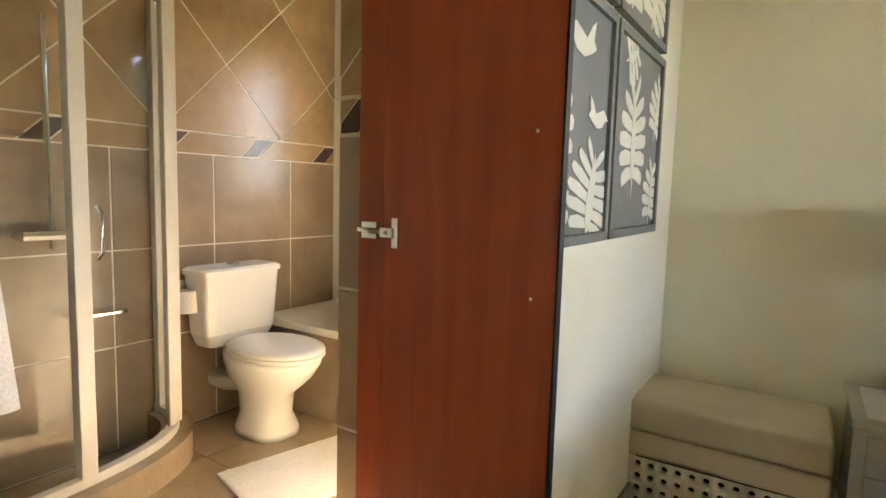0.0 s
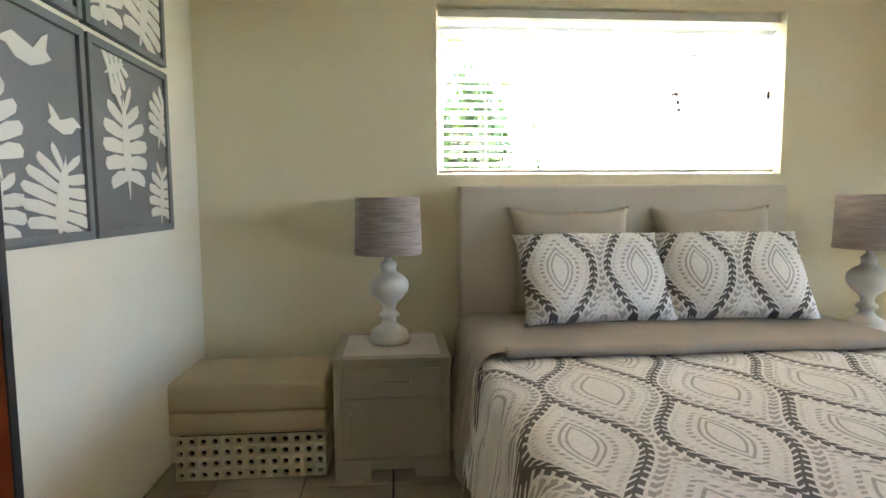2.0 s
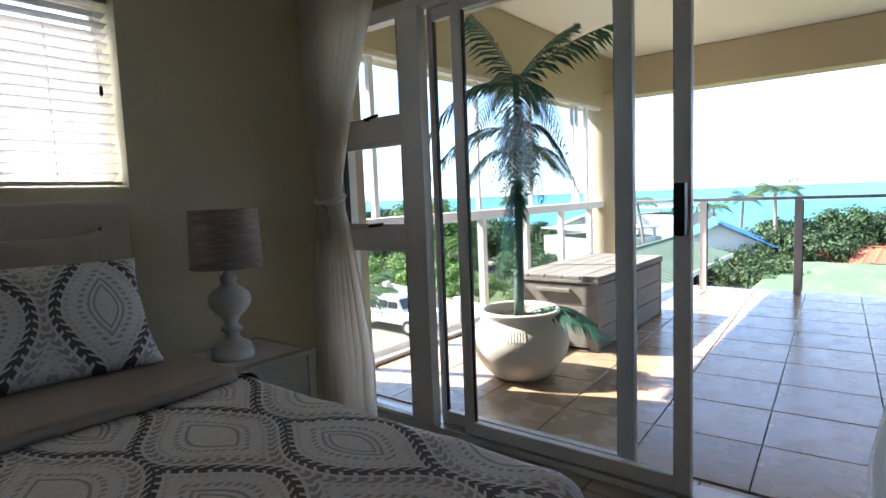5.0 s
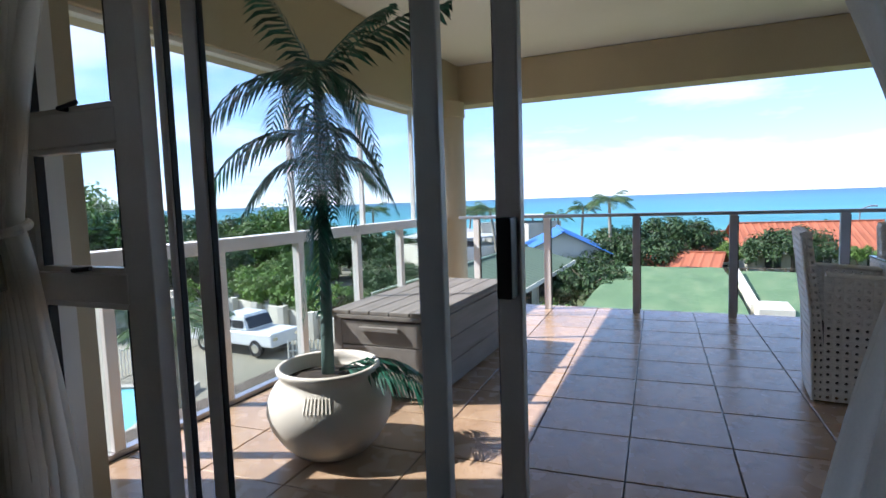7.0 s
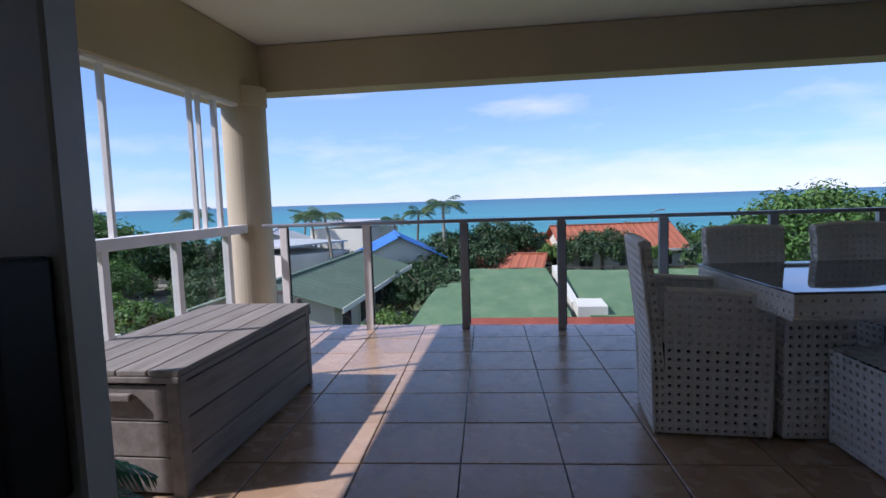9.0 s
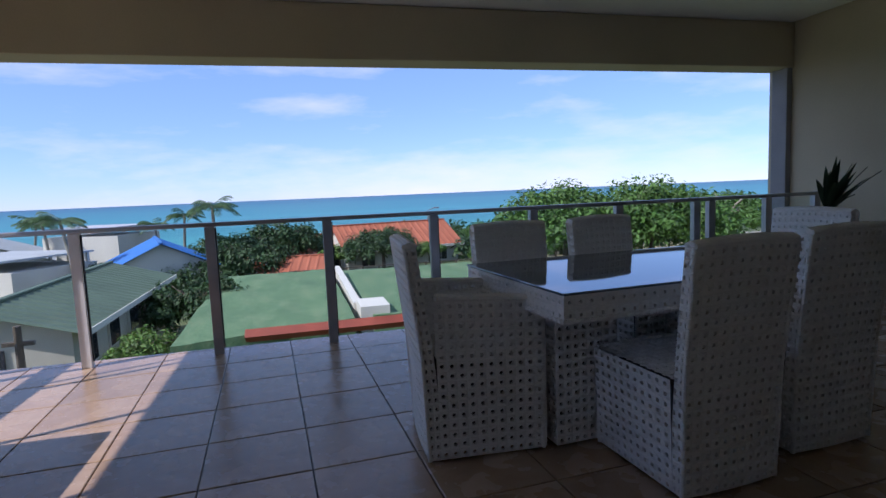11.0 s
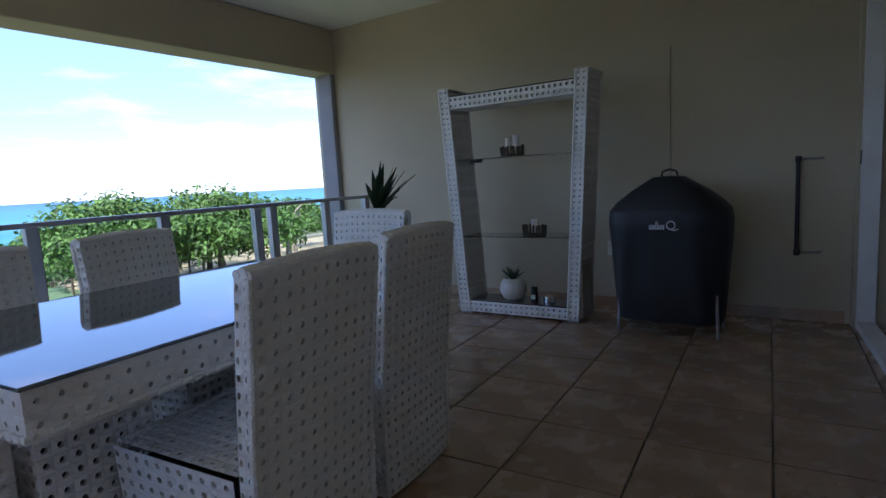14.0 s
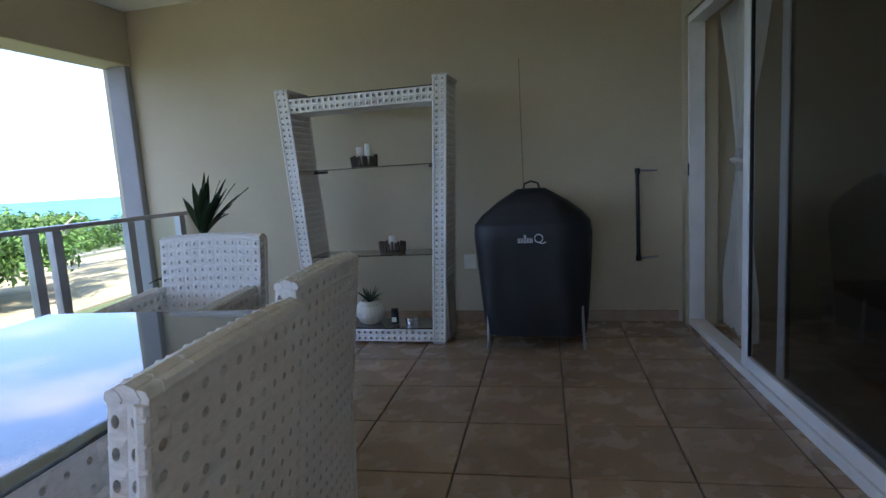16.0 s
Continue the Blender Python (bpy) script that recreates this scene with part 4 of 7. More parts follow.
def curtain(side, x, y_edge, y_in, z_top, tie_y, tie_z, bot_y0, bot_y1, label):
    """A tied-back pleated curtain that hangs from z_top to the floor."""
    th = thing("curtain", label, "curtain", "tied-back curtains", at=(x, 0, 0))

    def fn(u, v):
        z = 0.03 + (z_top - 0.03) * (1 - v)
        tz = tie_z
        if z > tz:
            k = (z - tz) / (z_top - tz)
            e = k ** 0.75
            a, b = tie_y - 0.05 * side + (y_edge - tie_y + 0.05 * side) * e, tie_y + 0.05 * side + (y_in - tie_y - 0.05 * side) * k ** 1.15
        else:
            k = (tz - z) / (tz - 0.03)
            e = min(1, k * 1.4) ** 0.7
            a, b = tie_y - 0.05 * side + (bot_y0 - tie_y + 0.05 * side) * e, tie_y + 0.05 * side + (bot_y1 - tie_y - 0.05 * side) * e
        wd = abs(b - a)
        amp = 0.028 + 0.02 * max(0, 0.3 - wd)
        ph = 2 * math.pi * 8.5 * u
        n1 = noise.noise(Vector((u * 4, z * 1.5, side)))
        return (amp * math.sin(ph + 1.5 * n1) + 0.02 * n1, a + (b - a) * u + 0.008 * math.cos(ph * 1.0 + n1), z)
    bm = bmesh.new()
    grid(bm, fn, 110, 60)
    part("cloth", bm, curtain_cloth, th, smooth=True)
    bm = bmesh.new()
    pts = []
    for k in range(17):
        a = 2 * math.pi * k / 16
        pts.append((0.055 * math.cos(a), tie_y + 0.085 * math.sin(a), tie_z + 0.02 * math.cos(a)))
    part("tie_back", tube(pts, 0.016, 8, bm), curtain_cloth, th, "twisted cord tie-back")
    bm = lathe([(0.004, tie_z - 0.02), (0.022, tie_z - 0.05), (0.016, tie_z - 0.075), (0.026, tie_z - 0.085), (0.034, tie_z - 0.20), (0.02, tie_z - 0.205)], 14, cx=-0.06, cy=tie_y + 0.02 * side)
    part("tassel", bm, beige_linen, th, smooth=True)
    part("curtain_rail", boxes((-0.02, 0.02, min(y_edge, y_in), max(y_edge, y_in), z_top + 0.0, z_top + 0.03), bevel=0.004), aluminium, th)
    return th


curtain(-1, 4.44, 3.10, 2.44, 2.36, 2.91, 1.18, 3.11, 2.66, "white pleated curtain tied back beside the side windows")
curtain(1, 4.46, 0.02, 0.92, 2.30, 0.40, 1.16, 0.10, 0.66, "white pleated curtain tied back at the open doorway")

def doormat():
    th = thing("doormat", "dark brown ribbed doormat inside the sliding door", "doormat", at=(4.25, 0.79, 0))
    pile = Mat("brown_coir", (0.055, 0.032, 0.022), 0.95).mottle(6, 0.3, 120, 0.3, 0.6).m
    bm = bmesh.new()
    for k in range(24):
        x0 = -0.27 + 0.0225 * k
        box(bm, x0, x0 + 0.018, -0.40, 0.40, 0.006, 0.016, bevel=0.003, seg=1)
    part("ribs", bm, pile, th, kind="stuff")
    part("backing", boxes((-0.29, 0.29, -0.42, 0.42, 0.001, 0.009), bevel=0.003), rubber, th)


doormat()

# ---- balcony ----
_t = Mat("white_woven_resin", (0.80, 0.77, 0.72), 0.5)
_t.base(_t.mix(1.0, _t.ramp(_t.noise(5, 4), [(0.3, (0.83, 0.80, 0.75)), (0.7, (0.90, 0.87, 0.83))]), _t.ramp(_t.noise(45, 3, 0.5, (1, 1, 3)), [(0.3, (0.90,) * 3), (0.7, (1, 1, 1))]), 'MULTIPLY'))
_t.bump(_t.noise(48, 2, 0.4, (1, 1, 2)), 0.5, 0.008)
weave = _t.m
# Near-black filler colour: the shade seen through the weave's holes.
weave_shade_core = Mat("weave_shade_fill", (0.10, 0.095, 0.09), 0.8).mottle(10, 0.2, 90, 0.1, 0.1).m
# White weave toned grey, with the shade of inner parts in the colour.
weave_shaded = Mat("shaded_weave_grey", (0.52, 0.50, 0.47), 0.8).mottle(10, 0.2, 90, 0.1, 0.1).m
_t = Mat("weathered_grey_resin", (0.40, 0.37, 0.32), 0.65)
_t.base(_t.ramp(_t.noise(3, 6, 0.65, (0.6, 6, 6)), [(0.25, (0.15, 0.137, 0.122)), (0.75, (0.29, 0.27, 0.245))]))
_t.bump(_t.noise(6, 5, 0.6, (0.8, 14, 14)), 0.35, 0.006)
chest_mat = _t.vary(0.1).m
pot_white = Mat("white_glazed_clay", (0.74, 0.70, 0.62), 0.5).mottle(4, 0.06, 60, 0.05, 0.06).m
soil = Mat("dark_soil", (0.035, 0.026, 0.018), 0.95).mottle(12, 0.4, 60, 0.4, 0.6).m
trunk_mat = Mat("palm_stem", (0.10, 0.17, 0.155), 0.7).mottle(8, 0.25, 40, 0.2, 0.3).m


def foliage(name, color, trans=0.3, rough=0.45, span=0.5):
    a = Mat(name, color, rough)
    geo = a.nt.nodes.new("ShaderNodeNewGeometry")
    lo, hi = tuple(c * (1 - span) for c in color), tuple(min(1, c * (1 + span)) for c in color)
    col = a.ramp(geo.outputs["Random Per Island"], [(0, lo), (1, hi)])
    a.base(col)
    tr = a.node("ShaderNodeBsdfTranslucent")
    a.link(col, tr.inputs["Color"])
    mx = a.node("ShaderNodeMixShader", Fac=trans)
    a.link(a.b.outputs[0], mx.inputs[1])
    a.link(tr.outputs[0], mx.inputs[2])
    a.link(mx.outputs[0], a.nt.nodes["Material Output"].inputs["Surface"])
    return a.m


silk_palm = foliage("artificial_palm_leaf", (0.016, 0.115, 0.075), 0.25)
dry_leaf = foliage("dark_strap_leaf", (0.025, 0.05, 0.022), 0.2)
succulent = foliage("succulent_leaf", (0.03, 0.07, 0.035), 0.1)


def frond(bm, base, azim, length, rise, droop, wide, pairs=24, rnd=random, broad=1.0):
    """A feather leaf: a bent rib with narrow leaflets on both sides."""
    base = Vector(base)
    out = Vector((math.cos(azim), math.sin(azim), 0))
    side = Vector((-out.y, out.x, 0))
    pts = []
    for i in range(pairs + 1):
        s = i / pairs
        pts.append(base + out * length * (s - 0.12 * s * s) + Vector((0, 0, rise * s - droop * s * s)))
    tube(pts[::3] + ([pts[-1]] if pairs % 3 else []), 0.006 * (length / 0.7), 5, bm, taper=0.25)
    for i in range(2, pairs + 1):
        s = i / pairs
        d = (pts[i] - pts[i - 1]).normalized()
        ln = wide * (math.sin(math.pi * min(1, 0.16 + 0.84 * s)) ** 0.6) * rnd.uniform(0.85, 1.1)
        for sg in (1, -1):
            way = (side * sg * 0.9 + d * 0.75 + Vector((0, 0, -0.38 - 0.25 * rnd.random()))).normalized()
            a = pts[i]
            w = d * 0.0135 * broad * max(0.75, length / 0.7)
            m = a + way * ln * 0.55 + Vector((0, 0, 0.012))
            t = a + way * ln + Vector((0, 0, -0.10 * ln))
            v = [bm.verts.new(p) for p in (a - w * 0.5, a + w * 0.5, m + w * 0.9, t, m - w * 0.9)]
            bm.faces.new((v[0], v[1], v[2], v[4]))
            bm.faces.new((v[4], v[2], v[3]))


def potted_palm():
    rnd = random.Random(4)
    th = thing("potted_palm", "tall artificial palm in a round white clay pot", "potted plant", at=(5.57, 2.455, 0))
    prof = [(0.17, 0.0), (0.20, 0.015), (0.26, 0.07), (0.315, 0.15), (0.335, 0.22), (0.325, 0.29), (0.29, 0.345), (0.262, 0.375), (0.262, 0.40), (0.275, 0.415), (0.278, 0.43), (0.268, 0.44), (0.25, 0.435), (0.245, 0.40), (0.24, 0.36)]
    prof = [(r * 0.92, z) for r, z in prof]
    pot = part("pot", lathe(prof, 56), pot_white, th, smooth=True)
    bm = bmesh.new()
    for k in range(8):
        a = math.radians(192 + k * 3.4)
        tube([(0.264 * math.cos(a), 0.264 * math.sin(a), 0.350), (0.299 * math.cos(a), 0.299 * math.sin(a), 0.288)], 0.004, 5, bm)
    part("relief_motif", bm, pot_white, pot)
    part("soil", lathe([(0.220, 0.365), (0.10, 0.385), (0.001, 0.39)], 32, cap=False), soil, th)
    stem = [(0.02 * math.sin(2.2 * k / 11), 0.005 - 0.01 * k / 11, 0.37 + 1.49 * k / 11) for k in range(12)]
    part("stem", tube(stem, 0.033, 10, taper=0.6), trunk_mat, th, smooth=True)
    top = Vector(stem[-1])
    # rows: drop below the top, azimuth, reach, rise, droop, leaflet length
    rows = ((0.0, 143, 0.32, 0.52, 0.14, 0.21), (0.0, -44, 0.44, 0.56, 0.22, 0.20), (0.0, -70, 0.74, 0.52, 0.24, 0.20), (0.02, 121, 0.66, 0.24, 0.56, 0.22),
            (0.0, 40, 0.55, 0.42, 0.46, 0.20), (0.02, 208, 0.46, 0.34, 0.66, 0.21), (0.03, 268, 0.40, 0.26, 0.74, 0.20), (0.05, 330, 0.38, 0.20, 0.66, 0.20), (0.04, 80, 0.42, 0.30, 0.56, 0.20),
            (0.30, 112, 0.70, 0.26, 0.58, 0.23), (0.42, 138, 0.44, 0.16, 0.44, 0.20), (0.28, -62, 0.42, 0.20, 0.62, 0.20), (0.40, -40, 0.40, 0.14, 0.36, 0.19),
            (0.20, 195, 0.16, 0.10, 0.56, 0.18), (0.24, 300, 0.18, 0.10, 0.60, 0.18), (0.18, 20, 0.30, 0.12, 0.52, 0.19), (0.44, 240, 0.14, 0.06, 0.34, 0.15), (0.40, 60, 0.24, 0.10, 0.40, 0.17),
            (0.62, 140, 0.15, 0.06, 0.68, 0.18), (0.66, 180, 0.08, 0.04, 0.58, 0.15), (0.12, 250, 0.20, 0.12, 0.62, 0.19), (0.30, 215, 0.12, 0.06, 0.50, 0.17), (0.34, 330, 0.20, 0.08, 0.52, 0.18), (0.15, 150, 0.22, 0.10, 0.60, 0.19))
    tiers = [(top - Vector((0, 0, dz)), math.radians(az), ln, rise, droop, wd) for dz, az, ln, rise, droop, wd in rows]
    tiers.append((Vector((0.02, -0.05, 0.40)), math.radians(-80), 0.58, 0.18, 0.32, 0.17))
    tiers.append((Vector((0.04, -0.04, 0.40)), math.radians(-52), 0.50, 0.22, 0.32, 0.16))
    for base, az, ln, rise, droop, wd in tiers:
        bm = bmesh.new()
        frond(bm, base, az, ln, rise, droop, wd * 1.10, 23, rnd, 1.05)
        part("frond", bm, silk_palm, th)


potted_palm()


def storage_chest():
    th = thing("storage_chest", "weathered grey plank-look storage chest with hinged lid", "storage chest", at=(7.01, 2.57, 0))
    w, d = 0.735, 0.345
    part("inner_box", boxes((-w + 0.04, w - 0.04, -d + 0.03, d - 0.03, 0.01, 0.47)), weave_shaded, th)
    for k in range(3):
        z0, z1 = 0.02 + 0.157 * k, 0.02 + 0.157 * k + 0.151
        for sy in (-1, 1):
            part("plank", boxes((-w + 0.06, w - 0.06, sy * (d - 0.012) - 0.010, sy * (d - 0.012) + 0.010, z0, z1), bevel=0.004), chest_mat, th)
        for sx in (-1, 1):
            part("plank", boxes((sx * (w - 0.012) - 0.010, sx * (w - 0.012) + 0.010, -d + 0.06, d - 0.06, z0, z1), bevel=0.004), chest_mat, th)
    for sx in (-1, 1):
        for sy in (-1, 1):
            part("corner_post", boxes((sx * (w - 0.03) - 0.03, sx * (w - 0.03) + 0.03, sy * (d - 0.03) - 0.03, sy * (d - 0.03) + 0.03, 0.0, 0.495), bevel=0.005), chest_mat, th)
    lid = part("lid", boxes((-w - 0.01, w + 0.01, -d - 0.01, d + 0.01, 0.497, 0.525), bevel=0.006), chest_mat, th)
    for k in range(5):
        y0 = -d - 0.01 + (2 * d + 0.02) / 5 * k
        part("lid_board", boxes((-w - 0.008, w + 0.008, y0 + 0.003, y0 + (2 * d + 0.02) / 5 - 0.003, 0.5255, 0.552), bevel=0.006), chest_mat, lid)
    part("handle", boxes((-w - 0.03, -w - 0.001, -0.14, 0.14, 0.425, 0.455), bevel=0.006), chest_mat, th)
    part("keyhole", lathe([(0.012, 0), (0.012, 0.006), (0.005, 0.007)], 14), black_metal, th).matrix_local = pose(w + 0.001, -0.2, 0.46, 0, 90, 0)


storage_chest()


def woven(th, name, fn, su, sv, inward, cell=0.043, hole=0.22, label=""):
    bm = bmesh.new()
    perforated(bm, fn, max(2, round(su / cell)), max(2, round(sv / cell)), hole, 0.010, inward)
    bmesh.ops.remove_doubles(bm, verts=bm.verts[:], dist=2e-4)
    return part(name, bm, weave, th, label)


def quad(a, b, c, d):
    """A bilinear patch: a at (0, 0), b at (1, 0), c at (1, 1), d at (0, 1)."""
    a, b, c, d = Vector(a), Vector(b), Vector(c), Vector(d)
    return lambda u, v: (a * (1 - u) + b * u) * (1 - v) + (d * (1 - u) + c * u) * v


def edge_rope(bm, pts, r=0.011):
    """The lapped edge of woven work: a bar with knots along it."""
    tube(pts, r, 8, bm)
    for p, q in zip(pts, pts[1:]):
        p, q = Vector(p), Vector(q)
        n = max(1, int((q - p).length / 0.034))
        for k in range(n):
            c = p.lerp(q, (k + 0.5) / n)
            d = (q - p).normalized().to_track_quat('Z', 'Y')
            m = Matrix.LocRotScale(c, d @ Euler((0.5, 0, 0.3)).to_quaternion(), (r * 1.25, r * 1.25, 0.013))
            bmesh.ops.create_icosphere(bm, subdivisions=1, radius=1.0, matrix=m)


def woven_chair(arms, at, turn, label):
    """A box-skirted woven dining chair that faces local +y."""
    th = thing("armchair" if arms else "dining_chair", label, "chair", "woven chairs round the table", at=at, turn=turn)
    w, wb = (0.275, 0.255) if arms else (0.237, 0.226)     # half widths: top and foot
    f, sh, H, lean = 0.27, 0.46, 0.96, 0.075
    bt = 0.055                                              # thickness of the back
    yb, yt = -0.26, -0.26 - lean

    def back_y(z):
        return yb + (yt - yb) * max(0, (z - 0.25) / (H - 0.25)) ** 1.3
    rows = 1.0

    def rear(u, v):
        z = 0.012 + (H - 0.012) * v
        ww = wb + (w - wb) * v
        bow = 0.012 * math.sin(math.pi * u)
        return Vector(((2 * u - 1) * ww, back_y(z) - bow, z + 0.012 * math.sin(math.pi * u) * v))

    def fore(u, v):
        z = sh + (H - sh) * v
        ww = wb + (w - wb) * z / H
        bow = 0.012 * math.sin(math.pi * u)
        return Vector(((2 * u - 1) * ww, back_y(z) + bt - bow, z + 0.012 * math.sin(math.pi * u) * v))
    woven(th, "back_rear", rear, 2 * w, H, Vector((0, 1, 0)), hole=0.19)
    woven(th, "back_front", fore, 2 * w, H - sh, Vector((0, -1, 0)), hole=0.19)
    for s in (-1, 1):
        woven(th, "back_side", lambda u, v: Vector((s * (wb + (w - wb) * (0.012 + (H - 0.012) * v) / H), back_y(0.012 + (H - 0.012) * v) + bt * u, 0.012 + (H - 0.012) * v)), 0.07, H, Vector((-s, 0, 0)))
        hs = 0.70 if arms else sh
        woven(th, "side_panel", lambda u, v: Vector((s * (wb + 0.02 * v), (yb + bt) * (1 - u) + f * u + 0.02 * v * (u - 0.5), 0.012 + (hs - 0.012 + (0.03 * (1 - u) if arms else 0)) * v)), f - yb - bt, hs, Vector((-s, 0, 0)))
        if arms:
            woven(th, "arm_inner", quad((s * (wb - 0.05), yb + bt, sh), (s * (wb - 0.05), f, sh), (s * (wb - 0.035), f, 0.70), (s * (wb - 0.035), yb + bt, 0.73)), f - yb - bt, 0.24, Vector((s, 0, 0)))
            bm = bmesh.new()
            edge_rope(bm, [(s * (wb + 0.008), yb + bt, 0.735), (s * (wb + 0.008), f + 0.01, 0.705)], 0.016)
            edge_rope(bm, [(s * (wb - 0.028), yb + bt, 0.735), (s * (wb - 0.028), f + 0.01, 0.705)], 0.016)
            edge_rope(bm, [(s * (wb - 0.01), f + 0.005, 0.705), (s * (wb - 0.01), f, 0.02)], 0.02)
            part("arm", bm, weave, th)
    woven(th, "front_panel", quad((-wb, f, 0.012), (wb, f, 0.012), (wb, f + 0.01, sh), (-wb, f + 0.01, sh)), 2 * wb, sh, Vector((0, -1, 0)))
    woven(th, "seat", quad((-wb, yb + bt, sh), (wb, yb + bt, sh), (wb, f + 0.01, sh), (-wb, f + 0.01, sh)), 2 * wb, f - yb - bt, Vector((0, 0, -1)))
    bm = bmesh.new()
    tp = lambda y: [(-w + 2 * w * k / 8, y - 0.012 * math.sin(math.pi * k / 8), H + 0.006 + 0.012 * math.sin(math.pi * k / 8)) for k in range(9)]
    edge_rope(bm, tp(yt + 0.008), 0.013)
    edge_rope(bm, tp(yt + bt - 0.008), 0.013)
    edge_rope(bm, tp(yt + bt / 2), 0.020)
    for s in (-1, 1):
        edge_rope(bm, [(s * w, yt + 0.006, H), (s * (wb + (w - wb) * 0.5), back_y(0.48) + 0.004, 0.48), (s * wb, yb + 0.004, 0.012)], 0.010)
    part("back_edging", bm, weave, th, "lapped woven edging")
    bm = bmesh.new()
    for s in (-1, 1):
        edge_rope(bm, [(s * wb, f, 0.012), (s * wb, f + 0.01, sh)], 0.010)
    edge_rope(bm, [(-wb, f + 0.01, sh), (wb, f + 0.01, sh)], 0.012)
    part("seat_edging", bm, weave, th, "lapped woven edging")
    # White sheets added close behind the holes to brighten them; not a chair part.
    bm = bmesh.new()
    for s, off in ((1, 0.006), (-1, bt - 0.006)):
        grid(bm, lambda u, v: ((2 * u - 1) * (wb - 0.008), back_y(sh - 0.05 + (H - sh + 0.04) * v) + off - 0.012 * math.sin(math.pi * u), sh - 0.05 + (H - sh + 0.04) * v), 8, 10)
    part("back_lining", bm, weave, th, "white sheet added behind the weave to keep its holes light")
    # Solid dark box added as shade behind the seat's holes.
    part("inner_frame", boxes((-wb + 0.045, wb - 0.045, yb + 0.04, f - 0.04, 0.03, sh - 0.05)), weave_shade_core, th, "dark filler for the shade inside the weave")
    for sx in (-1, 1):
        for sy in (yb + 0.03, f - 0.03):
            part("foot", boxes((sx * (wb - 0.03) - 0.012, sx * (wb - 0.03) + 0.012, sy - 0.012, sy + 0.012, 0.0, 0.03)), black_metal, th)
    return th


c2 = woven_chair(False, (6.71, -0.872, 0), -86, "white woven resin dining chair with high back and skirted seat")
copy_thing(c2, pose(6.862, -1.54, 0, 0, 0, -86))
copy_thing(c2, pose(7.62, -0.60, 0, 0, 0, 94))
copy_thing(c2, pose(7.72, -1.30, 0, 0, 0, 99))
a1 = woven_chair(True, (7.27, -0.11, 0), 176, "white woven resin armchair with high back at the table's end")
copy_thing(a1, pose(7.60, -2.23, 0, 0, 0, 2))


def dining_table():
    th = thing("dining_table", "white woven dining table with glass top", "table", at=(7.235, -1.045, 0), turn=4)
    w, l = 0.515, 0.775
    gl = Mat("table_glass", (0.10, 0.13, 0.15), 0.03, 0.0, IOR=2.3).mottle(3, 0.1, 40, 0.05, 0.0).m
    part("glass_top", boxes((-w, w, -l, l, 0.772, 0.782), bevel=0.003), gl, th, "blue-grey mirror-like glass top")
    part("frame", boxes((-w + 0.012, w - 0.012, -l + 0.012, l - 0.012, 0.745, 0.771)), weave_shaded, th)
    for s in (-1, 1):
        woven(th, "apron", quad((s * (w - 0.006), -l + 0.006, 0.665), (s * (w - 0.006), l - 0.006, 0.665), (s * (w - 0.006), l - 0.006, 0.77), (s * (w - 0.006), -l + 0.006, 0.77)), 2 * l, 0.10, Vector((-s, 0, 0)), 0.05, 0.14)
        woven(th, "apron", quad((-w + 0.006, s * (l - 0.006), 0.665), (w - 0.006, s * (l - 0.006), 0.665), (w - 0.006, s * (l - 0.006), 0.77), (-w + 0.006, s * (l - 0.006), 0.77)), 2 * w, 0.10, Vector((0, -s, 0)), 0.05, 0.14)
    bm = bmesh.new()
    edge_rope(bm, [(-w, -l, 0.668), (w, -l, 0.668), (w, l, 0.668), (-w, l, 0.668), (-w, -l, 0.668)], 0.010)
    part("edging", bm, weave, th)
    for y0, y1, xa, xb in ((0.31, 0.635, -0.205, 0.22), (-0.635, -0.31, -0.205, 0.22)):
        woven(th, "leg_panel", quad((xa, y0, 0.012), (xa, y1, 0.012), (xa, y1, 0.664), (xa, y0, 0.664)), y1 - y0, 0.65, Vector((1, 0, 0)))
        woven(th, "leg_panel", quad((xb, y0, 0.012), (xb, y1, 0.012), (xb, y1, 0.664), (xb, y0, 0.664)), y1 - y0, 0.65, Vector((-1, 0, 0)))
        for y, dr in ((y0, 1), (y1, -1)):
            woven(th, "leg_panel", quad((xa, y, 0.012), (xb, y, 0.012), (xb, y, 0.664), (xa, y, 0.664)), xb - xa, 0.65, Vector((0, dr, 0)))
        # Same dark filling, as shade inside the table leg.
        part("leg_core", boxes((xa + 0.05, xb - 0.05, y0 + 0.05, y1 - 0.05, 0.0, 0.66)), weave_shade_core, th, "dark filler for the shade inside the weave")


dining_table()


